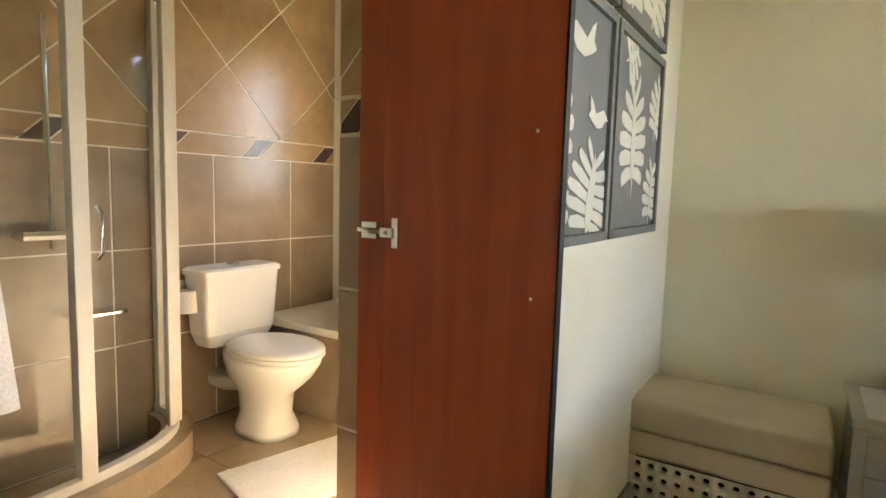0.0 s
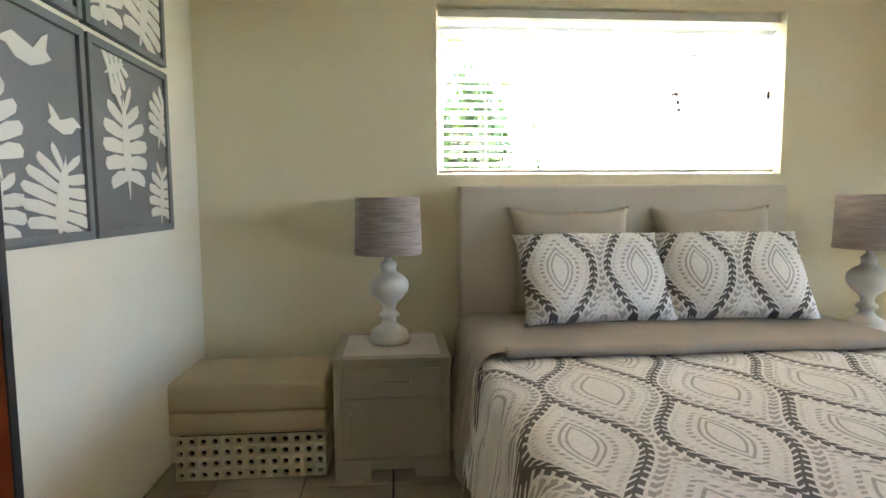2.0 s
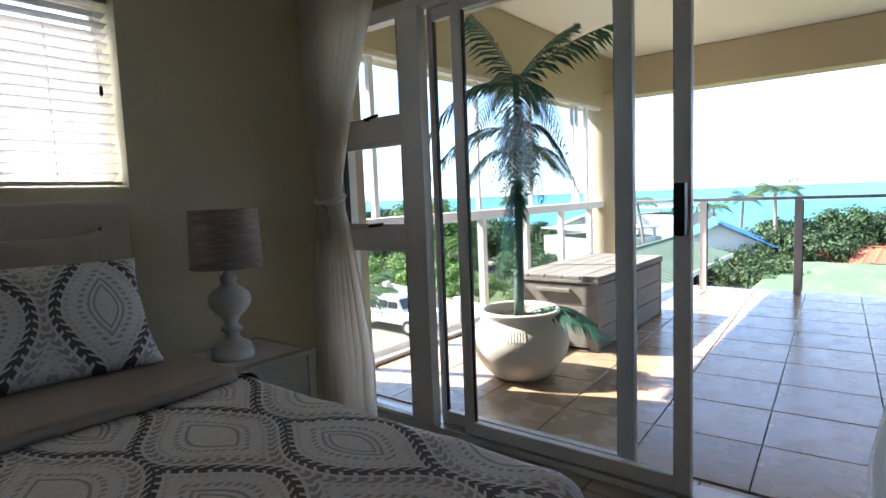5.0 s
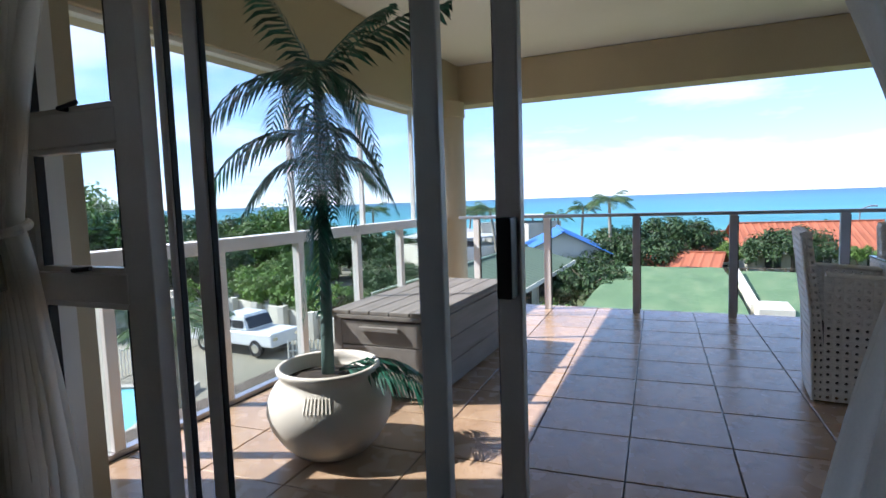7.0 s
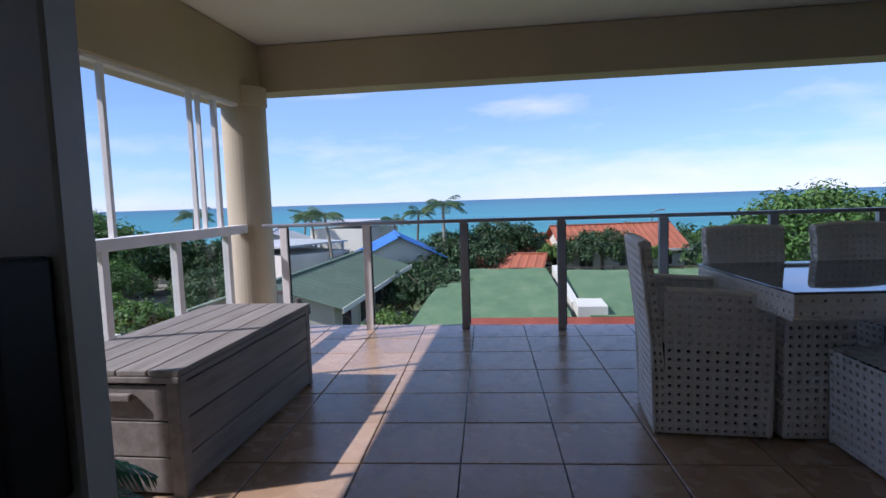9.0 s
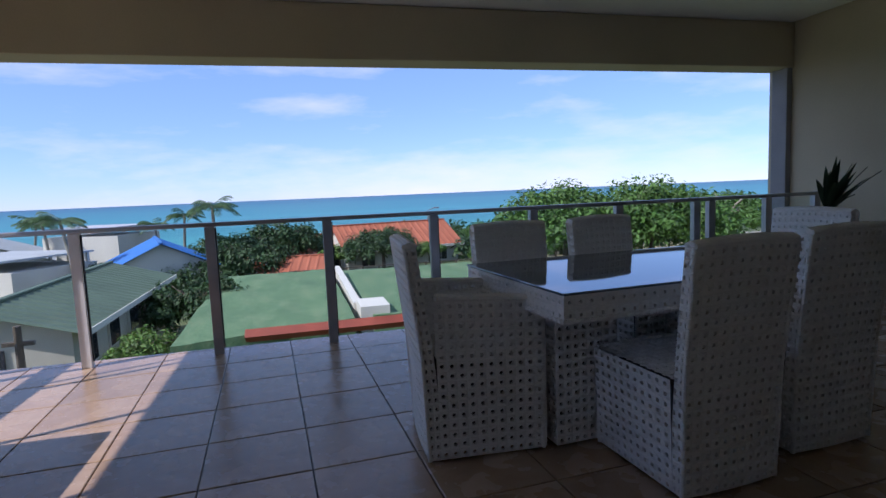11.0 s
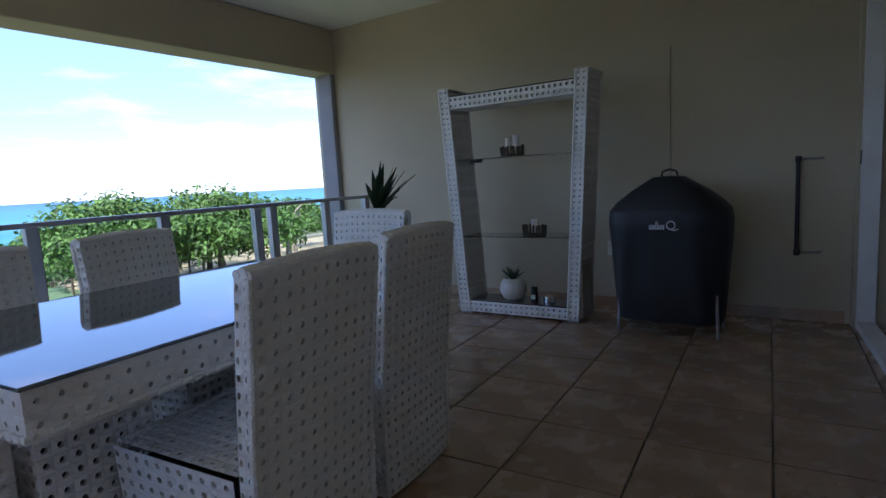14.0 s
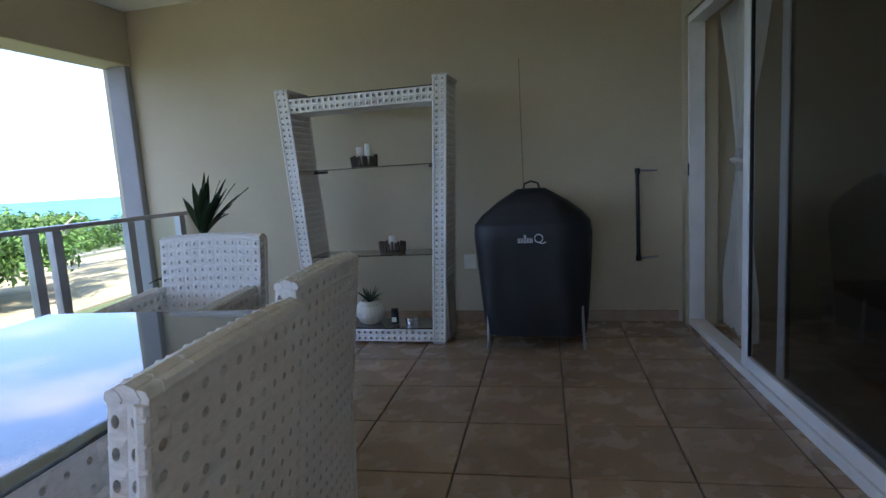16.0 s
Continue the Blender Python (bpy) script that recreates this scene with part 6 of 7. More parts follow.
tree_leaf = foliage("broad_tree_leaf", (0.075, 0.155, 0.028), 0.3, 0.6, 0.55)
tree_leaf_dark = foliage("dark_tree_leaf", (0.035, 0.075, 0.02), 0.25, 0.6, 0.5)
shrub_leaf = foliage("shrub_leaf", (0.11, 0.20, 0.035), 0.3, 0.6, 0.5)
palm_leaf = foliage("garden_palm_leaf", (0.055, 0.11, 0.03), 0.25, 0.5, 0.4)

bm = bmesh.new()
xs = [-400, -150, -60, -20, -8] + [4 * k for k in range(0, 34)] + [140, 160]
yl = [-900, -400, -200, -120] + [5 * k for k in range(-18, 19)] + [120, 200, 400, 900]
vs = [[bm.verts.new((x, y, land(x, y))) for x in xs] for y in yl]
for j in range(len(yl) - 1):
    for i in range(len(xs) - 1):
        bm.faces.new((vs[j][i], vs[j][i + 1], vs[j + 1][i + 1], vs[j + 1][i]))
tagged(part("ground", bm, ground_mat, kind="structure", smooth=True), "grassy ground falling away to the sea", "ground")
bm = bmesh.new()
grid(bm, lambda u, v: (100 + 22000 * u ** 3, -20000 + 40000 * v, -16.0), 60, 40)
tagged(part("water", bm, sea_mat, kind="structure"), "blue-green sea out to the horizon", "sea")
tagged(part("house_base", boxes((-1.45, 9.50, YS - 0.2, 3.70, -6.5, -0.26)), plaster_out, kind="structure"), "cream storey below the balcony", "wall")
bm = bmesh.new()
grid(bm, lambda u, v: (700 + 500 * u + 900 * v, -2300 + 240 * u - 1600 * v, -16 + 75 * math.sin(math.pi * u) ** 0.8 * (1 - 0.5 * v) + 8 * noise.noise(Vector((u * 6, v * 5, 0)))), 24, 24)
# Distance haze is mixed into the headland's own blue-grey colour.
tagged(part("backdrop", bm, Mat("haze_tinted_headland", (0.10, 0.15, 0.17), 0.95).mottle(0.01, 0.2, 0.1, 0.1, 0.0).m, kind="structure", smooth=True), "headland far along the coast, tinted blue-grey for haze", "headland")

def flat_piece(name, pts, lift, mat, label, cat):
    """A laid surface that follows the land."""
    bm = bmesh.new()
    a, b, c, d = [Vector((*p, 0)) for p in pts]

    def fn(u, v):
        p = (a * (1 - u) + b * u) * (1 - v) + (d * (1 - u) + c * u) * v
        return (p.x, p.y, land(p.x, p.y) + lift)
    vs = grid(bm, fn, 24, 24)
    g = bmesh.ops.extrude_face_region(bm, geom=bm.faces[:])
    bmesh.ops.translate(bm, vec=(0, 0, -0.4), verts=[v for v in g["geom"] if isinstance(v, bmesh.types.BMVert)])
    return tagged(part(name, bm, mat, kind="structure"), label, cat)


flat_piece("road", [(6, 28), (60, 40), (62, 33), (6, 17.5)], 0.10, asphalt, "pale grey street beyond the garden", "road")
flat_piece("driveway", [(8, 18), (24, 24), (28, 16), (10, 7)], 0.08, asphalt, "worn driveway below the balcony", "driveway")
flat_piece("field", [(26, -13), (28, -40), (54, -52), (52, -17)], 0.09, Mat("dry_grass_field", (0.36, 0.30, 0.17), 0.95).mottle(0.4, 0.25, 5, 0.2, 0.3).m, "dry tan field between the trees", "field")
flat_piece("road_shore", [(60, -60), (64, 60), (60, 60), (56, -60)], 0.15, asphalt, "street along the shore", "road")


def lawn_terrace():
    """A raised mown terrace with a low red wall along its near edge."""
    th = thing("lawn", "mown green lawn terrace with a low red edge wall", "lawn", at=(0, 0, 0), kind="structure")
    bm = bmesh.new()
    a, b, c, d = Vector((21.6, 4.4, -2.85)), Vector((22.6, -0.9, -2.75)), Vector((38, -0.8, -3.1)), Vector((38.5, 4.8, -3.15))

    def fn(u, v):
        p = (a * (1 - u) + b * u) * (1 - v) + (d * (1 - u) + c * u) * v
        return p + Vector((0, 0, 0.12 * math.sin(math.pi * v) + 0.08 * noise.noise(Vector((u * 5, v * 5, 2)))))
    grid(bm, fn, 30, 30)
    g = bmesh.ops.extrude_face_region(bm, geom=bm.faces[:])
    bmesh.ops.translate(bm, vec=(0, 0, -1.6), verts=[v for v in g["geom"] if isinstance(v, bmesh.types.BMVert)])
    part("turf", bm, lawn_mat, th)
    bm = bmesh.new()
    a2, b2, c2_, d2 = Vector((23.4, -1.6, -2.9)), Vector((23.5, -8.5, -2.9)), Vector((38, -13, -3.3)), Vector((38, -1.6, -3.25))
    grid(bm, lambda u, v: (a2 * (1 - u) + b2 * u) * (1 - v) + (d2 * (1 - u) + c2_ * u) * v + Vector((0, 0, 0.05 * noise.noise(Vector((u * 5, v * 5, 4))))), 24, 24)
    g = bmesh.ops.extrude_face_region(bm, geom=bm.faces[:])
    bmesh.ops.translate(bm, vec=(0, 0, -1.6), verts=[v for v in g["geom"] if isinstance(v, bmesh.types.BMVert)])
    part("turf", bm, lawn_mat, th)
    redp = Mat("red_painted_wall", (0.27, 0.05, 0.025), 0.7).mottle(1.5, 0.15, 12, 0.1, 0.1).m
    part("edge_wall", tube([(22.0, 2.4, -2.85), (21.6, -1.4, -2.75), (21.8, -8.0, -2.75)], 0.2, 4), redp, th, "red painted edge wall")
    part("garden_step", boxes((23.6, 25.2, -2.2, -1.2, -3.6, -2.62), (25.2, 36.5, -1.4, -1.1, -3.8, -2.75)), house_white, th, "white low wall")


lawn_terrace()


def house(label, x, y, turn, L, W, eave, ridge, roof, wallm, base=None, hip=0.0, windows=3):
    th = thing("house", label, "house", "houses of the village", at=(x, y, 0), turn=turn)
    z0 = (land(x, y) if base is None else base) - 0.6
    part("wall", boxes((-L / 2, L / 2, -W / 2, W / 2, z0, eave)), wallm, th)
    o = 0.45
    bm = bmesh.new()
    n = max(8, int(L / 0.5))
    for s in (-1, 1):
        for k in range(n):
            u0, u1 = k / n, (k + 1) / n

            def P(u, top, dz=0.0):
                half = L / 2 + o - (hip if top else 0)
                return Vector(((2 * u - 1) * half, 0 if top else s * (W / 2 + o), (ridge if top else eave - 0.12) + dz))
            um = u0 + (u1 - u0) * 0.22
            for ua, ub, da, db in ((u0, um, 0.0, 0.05), (um, u0 + (u1 - u0) * 0.5, 0.05, 0.0), (u0 + (u1 - u0) * 0.5, u1, 0.0, 0.0)):
                bm.faces.new([bm.verts.new(p) for p in (P(ua, 0, da), P(ub, 0, db), P(ub, 1, db), P(ua, 1, da))])
    bmesh.ops.remove_doubles(bm, verts=bm.verts[:], dist=1e-4)
    for s in (-1, 1):
        if hip:
            bm.faces.new([bm.verts.new(p) for p in ((s * (L / 2 + o), -W / 2 - o, eave - 0.12), (s * (L / 2 + o), W / 2 + o, eave - 0.12), (s * (L / 2 + o - hip), 0, ridge))])
    rf = part("roof", bm, roof, th)
    part("ridge_cap", boxes((-L / 2 - o + hip, L / 2 + o - hip, -0.12, 0.12, ridge - 0.01, ridge + 0.08), bevel=0.02), roof, rf)
    if not hip:
        for s in (-1, 1):
            bm = bmesh.new()
            f = [bm.verts.new(p) for p in ((s * L / 2, -W / 2, eave), (s * L / 2, W / 2, eave), (s * L / 2, 0, ridge - 0.08))]
            bm.faces.new(f)
            g = bmesh.ops.extrude_face_region(bm, geom=bm.faces[:])
            bmesh.ops.translate(bm, vec=(-s * 0.15, 0, 0), verts=[v for v in g["geom"] if isinstance(v, bmesh.types.BMVert)])
            part("gable", bm, wallm, th)
    part("fascia", boxes((-L / 2 - o, L / 2 + o, -W / 2 - o - 0.05, -W / 2 - o - 0.01, eave - 0.28, eave - 0.08), (-L / 2 - o, L / 2 + o, W / 2 + o + 0.01, W / 2 + o + 0.05, eave - 0.28, eave - 0.08)), house_white, th)
    for s in (-1, 1):
        for k in range(windows):
            xx = (k + 0.5) / windows * L - L / 2
            wd = part("window", boxes((xx - 0.6, xx + 0.6, s * (W / 2 + 0.03) - 0.04, s * (W / 2 + 0.03) + 0.04, eave - 1.45, eave - 0.45)), house_white, th)
            part("pane", boxes((xx - 0.52, xx - 0.03, s * (W / 2 + 0.05) - 0.045, s * (W / 2 + 0.05) + 0.045, eave - 1.37, eave - 0.53), (xx + 0.03, xx + 0.52, s * (W / 2 + 0.05) - 0.045, s * (W / 2 + 0.05) + 0.045, eave - 1.37, eave - 0.53)), dark_window, wd)
    for s in (-1, 1):
        part("window", boxes((s * (L / 2 + 0.03) - 0.04, s * (L / 2 + 0.03) + 0.04, -0.7, 0.7, eave - 1.5, eave - 0.5)), dark_window, th)
    return th


house("long house with a ribbed green roof and cream walls", 29.7, 10.0, 0, 12.2, 5.0, -2.45, -1.70, roof_green, house_cream, windows=5)
house("small house with a bright blue metal roof", 47, 10.2, 15, 8, 6, -2.9, -1.35, roof_blue, house_white)
house("house with a red tiled roof and white gable", 53, -7.0, 100, 9.5, 7, -3.1, -1.35, roof_red, house_white)
house("low white outbuilding with a worn red roof", 45, 1.6, 80, 5, 4, -3.7, -2.9, roof_red, house_white, windows=2)
house("low house with a red tiled roof behind trees", 56, 0.5, 80, 9, 7, -3.4, -2.2, roof_red, house_white)
house("far house with grey roof", 60, 26, 20, 12, 8, -2.9, -1.4, roof_grey, house_white)
house("white house with a grey roof beyond the street", 46, 47, 40, 12, 8, -3.0, -1.0, roof_grey, house_white)
house("white house with a dark blue roof across the street", 30, 46, 60, 9, 6, -3.8, -2.6, roof_blue, house_white)


def flat_house(x, y, turn, L, W, top, label):
    th = thing("flat_roof_house", label, "house", "houses of the village", at=(x, y, 0), turn=turn)
    z0 = land(x, y) - 0.6
    part("wall", boxes((-L / 2, L / 2, -W / 2, W / 2, z0, top - 0.9)), house_white, th)
    part("parapet", boxes((-L / 2, L / 2, -W / 2, W / 2, top - 0.9, top - 0.75)), house_white, th)
    part("terrace_roof", boxes((-L / 2 + 0.5, L / 2, -W / 2 - 0.3, W / 2 + 0.3, top - 0.12, top)), roof_grey, th)
    for k in range(5):
        xx = -L / 2 + 0.7 + k * (L - 1.2) / 4
        part("pillar", boxes((xx - 0.08, xx + 0.08, -W / 2, -W / 2 + 0.16, top - 0.75, top - 0.12)), house_white, th)
        part("window", boxes((xx - 0.4, xx + 0.4, -W / 2 - 0.03, -W / 2 + 0.05, top - 2.2, top - 1.2)), dark_window, th)


flat_house(48, 19.5, 60, 8, 6, -1.9, "white flat-roofed house with an open roof terrace")
flat_house(62, 18, 70, 7, 6, -0.7, "white flat-roofed house nearer the shore")


def crown(bm, clumps, leaves, size, rnd):
    for c, r in clumps:
        for _ in range(leaves):
            d = Vector((rnd.gauss(0, 1), rnd.gauss(0, 1), rnd.gauss(0, 0.8))).normalized() * r * rnd.uniform(0.45, 1.05)
            p = c + d
            up = (d.normalized() + Vector((rnd.uniform(-.7, .7), rnd.uniform(-.7, .7), rnd.uniform(0, .9)))).normalized()
            q = up.to_track_quat('Z', 'Y') @ Euler((0, 0, rnd.uniform(0, 6.28))).to_quaternion()
            s = size * rnd.uniform(0.6, 1.3)
            v = [bm.verts.new(p + q @ Vector(k)) for k in ((-s, 0, 0), (0, -s * 0.45, s * 0.12), (s, 0, 0), (0, s * 0.45, s * 0.12))]
            bm.faces.new(v)


def tree(name, label, h, spread, leafm, seed, at, n=70, leaves=60, size=0.16, barkm=None, flat=0.6):
    rnd = random.Random(seed)
    th = thing(name, label, "tree" if h > 2 else "bush", "trees of the village" if h > 2 else "garden bushes", at=at)
    fork = h * 0.42
    part("trunk", tube([(0, 0, -0.5), (0.05, 0.02, fork * 0.5), (0.1, -0.05, fork)], 0.05 * h, 9, taper=0.6), barkm or bark, th, smooth=True)
    clumps = []
    for k in range(7):
        a = 2 * math.pi * k / 7 + rnd.uniform(-0.3, 0.3)
        e = Vector((math.cos(a) * spread * rnd.uniform(0.4, 0.8), math.sin(a) * spread * rnd.uniform(0.4, 0.8), h * rnd.uniform(0.68, 0.9)))
        part("limb", tube([(0.1, -0.05, fork * 0.9), Vector((0, 0, fork)).lerp(e, 0.5) + Vector((0, 0, 0.1 * h)), e], 0.022 * h, 7, taper=0.35), barkm or bark, th, smooth=True)
    for _ in range(n):
        a, q = rnd.uniform(0, 6.28), math.sqrt(rnd.random())
        x, y = math.cos(a) * q * spread, math.sin(a) * q * spread
        dome = math.sqrt(max(0, 1 - q * q * 0.85))
        z = h * (0.30 + 0.66 * dome * rnd.uniform(flat * 0.6, 1.0)) + rnd.uniform(-0.05, 0.04) * h
        clumps.append((Vector((x, y, z)), spread * rnd.uniform(0.13, 0.24)))
    bm = bmesh.new()
    crown(bm, clumps, leaves, size, rnd)
    part("crown", bm, leafm, th, kind="stuff")
    return th


def plant(ob, x, y, turn=0, s=1.0, sink=0.0):
    t = copy_thing(ob, pose(x, y, land(x, y) - sink, 0, 0, turn))
    t.scale = (s, s, s)
    return t


T1 = tree("tree", "broad leafy tree with a domed bright green crown", 5.0, 4.2, tree_leaf, 11, (34, -14.2, land(34, -14.2)), 150, 90, 0.16)
T2 = tree("tree", "dark green spreading tree among the houses", 4.2, 3.4, tree_leaf_dark, 12, (46, 4.6, land(46, 4.6)), 110, 70, 0.16)
T3 = tree("tree", "bare-limbed windswept tree with thin crown", 4.6, 3.0, tree_leaf, 13, (33.5, -24.5, land(33.5, -24.5)), 34, 60, 0.16, pale_bark)
plant(T1, 32.5, -18.8, 70, 1.0)
plant(T1, 37, -21.0, 150, 0.86)
plant(T2, 43.5, 7.0, 40, 0.8)
plant(T2, 50, 2.0, 130, 1.0)
plant(T2, 45.5, -5.2, 200, 0.78)
plant(T2, 49, 13.5, 250, 0.9)
plant(T2, 31.5, 5.4, 20, 0.72)
plant(T2, 57, 7, 90, 1.2)
plant(T1, 58, -17, 200, 0.6)
plant(T3, 38, -29, 40, 1.0)
plant(T3, 42, -22, 90, 0.9)
plant(T3, 44, -34, 140, 1.1)
plant(T2, 40, -40, 40, 1.1)
for k, (x, y, s) in enumerate(((22, 31, 0.9), (30, 37, 1.1), (38, 41, 1.2), (47, 36, 1.0), (55, 33, 1.1), (62, 40, 1.3), (40, 30, 0.8), (52, 24, 0.9), (26, 52, 1.3), (16, 44, 1.3), (36, 60, 1.4), (52, 56, 1.4), (68, 52, 1.3), (34, 18, 0.8), (40, 22, 0.85))):
    plant(T2 if k % 3 else T1, x, y, 47 * k, s * 0.85)
for k, (x, y, s) in enumerate(((31, 48, 1.75), (35.5, 45.5, 1.7), (38.5, 42.5, 1.6), (42, 40, 1.5), (45, 36.5, 1.4), (48.5, 32.5, 1.3), (51, 28.5, 1.2), (33, 34.5, 1.2))):
    plant(T2 if k % 4 else T1, x, y, 71 * k, s)
B1 = tree("bush", "leafy yellow-green garden bush", 1.7, 1.25, shrub_leaf, 21, (22.6, 5.2, land(22.6, 5.2) + 0.8), 40, 70, 0.09)
for k, (x, y, s) in enumerate(((24.5, 5.6, 0.9), (21.2, 6.3, 0.8), (30, 27.5, 1.4), (33, 28.5, 1.5), (36, 29, 1.3), (27, 26.8, 1.3), (40, 6.2, 1.1), (47, -2.2, 1.2), (49, -9.5, 1.0), (42, -12, 1.1), (12, 8.0, 0.8), (14, 9.5, 0.9), (26.6, 17.4, 1.3), (27.4, 19.6, 1.5), (28.2, 22.0, 1.5), (29, 24.5, 1.4))):
    plant(B1, x, y, 60 * k, s, -0.2)


def garden_palm(name, label, h, at, lean=0.3, n=16, ln=2.0, seed=3):
    rnd = random.Random(seed)
    th = thing(name, label, "palm tree", "palms of the village", at=at)
    pts = [(lean * (k / 8) ** 2 * h * 0.3, 0.05 * math.sin(k), h * k / 8 - 0.4) for k in range(9)]
    part("trunk", tube(pts, 0.16, 9, taper=0.65), pale_bark, th, smooth=True)
    for k in range(n):
        bm = bmesh.new()
        frond(bm, pts[-1], 2 * math.pi * k / n + rnd.uniform(-0.2, 0.2), ln * rnd.uniform(0.8, 1.1), rnd.uniform(0.3, 1.5) * ln * 0.5, rnd.uniform(0.5, 1.1) * ln * 0.6, ln * 0.30, 20, rnd)
        part("frond", bm, palm_leaf, th)
    return th


P1 = garden_palm("palm", "tall coconut-like palm leaning in the sea wind", 7.3, (45.5, 6.3, land(45.5, 6.3)), 0.3, 16, 2.3)
plant(P1, 46.5, 15.2, 80, 0.95)
plant(P1, 60, 21.5, 140, 1.0)
plant(P1, 60, 13, 30, 0.9)
plant(P1, 58, 10.5, 200, 1.0)
plant(P1, 70, 27, 250, 1.0)
plant(P1, 33, -33, 20, 0.9)
plant(P1, 11.1, 10.4, 20, 0.62)
plant(P1, 13.6, 14.4, 130, 0.55)
plant(P1, 50, 29, 20, 1.0)


def far_woods():
    rnd = random.Random(5)
    bm = bmesh.new()
    cl = []
    for _ in range(420):
        x, y = rnd.uniform(64, 98), rnd.uniform(-75, 80)
        if abs(y + 5) < 14 and x < 72:
            continue
        cl.append((Vector((x, y, land(x, y) + rnd.uniform(0.6, 2.3))), rnd.uniform(1.0, 2.2)))
    for _ in range(300):
        x, y = rnd.uniform(10, 90), rnd.uniform(60, 130)
        cl.append((Vector((x, y, land(x, y) + rnd.uniform(0.8, 3.2))), rnd.uniform(1.4, 2.8)))
    for _ in range(110):
        x, y = rnd.uniform(44, 66), rnd.uniform(-32, -12)
        cl.append((Vector((x, y, land(x, y) + rnd.uniform(0.4, 1.4))), rnd.uniform(0.7, 1.5)))
    crown(bm, cl, 44, 0.36, rnd)
    tagged(part("far_woods", bm, tree_leaf_dark, kind="stuff"), "dense coastal bush between the houses and the sea", "bush")


far_woods()


def pickup():
    th = thing("pickup_truck", "white double-cab pickup parked in the street", "car", at=(22.3, 19.3, land(22.3, 19.3) + 0.10), turn=-93)
    paint = Mat("white_car_paint", (0.72, 0.72, 0.71), 0.2).mottle(1, 0.03, 30, 0.02, 0.0).m
    bm = bmesh.new()
    box(bm, -2.55, 2.55, -0.88, 0.88, 0.45, 1.05, bevel=0.10, seg=3)
    body = part("body", bm, paint, th, smooth=False)
    bm = bmesh.new()
    vs = box(bm, -0.75, 1.15, -0.80, 0.80, 1.04, 1.72, bevel=0.0)
    for v in vs:
        if v.co.z > 1.4:
            v.co.x = v.co.x * 0.72 + 0.02
            v.co.y *= 0.86
    bmesh.ops.bevel(bm, geom=bm.edges[:], offset=0.06, segments=2, affect='EDGES')
    part("cab", bm, paint, th)
    for s in (-1, 1):
        part("side_window", boxes((-0.45, 0.15, s * 0.775 - 0.02, s * 0.775 + 0.02, 1.16, 1.55), (0.22, 0.85, s * 0.775 - 0.02, s * 0.775 + 0.02, 1.16, 1.5), bevel=0.01), dark_window, th)
        part("headlight", boxes((2.45, 2.57, s * 0.66 - 0.14, s * 0.66 + 0.14, 0.74, 0.88), bevel=0.02), chrome, th)
    ws = part("windscreen", boxes((-0.02, 0.02, -0.68, 0.68, -0.26, 0.26), bevel=0.01), dark_window, th)
    ws.matrix_local = pose(1.02, 0, 1.38, 0, -28, 0)
    part("load_bed", boxes((-2.45, -0.82, -0.74, 0.74, 1.045, 1.06)), rubber, th)
    for x in (-1.55, 1.6):
        for s in (-1, 1):
            w = part("wheel", lathe([(0.20, -0.11), (0.36, -0.10), (0.37, -0.03), (0.37, 0.03), (0.36, 0.10), (0.20, 0.11)], 24), rubber, th)
            w.matrix_local = pose(x, s * 0.80, 0.37, 90, 0, 0)
            part("rim", lathe([(0.20, -0.112), (0.19, -0.116), (0.04, -0.09), (0.04, 0.09), (0.19, 0.116), (0.20, 0.112)], 18), chrome, w)


pickup()


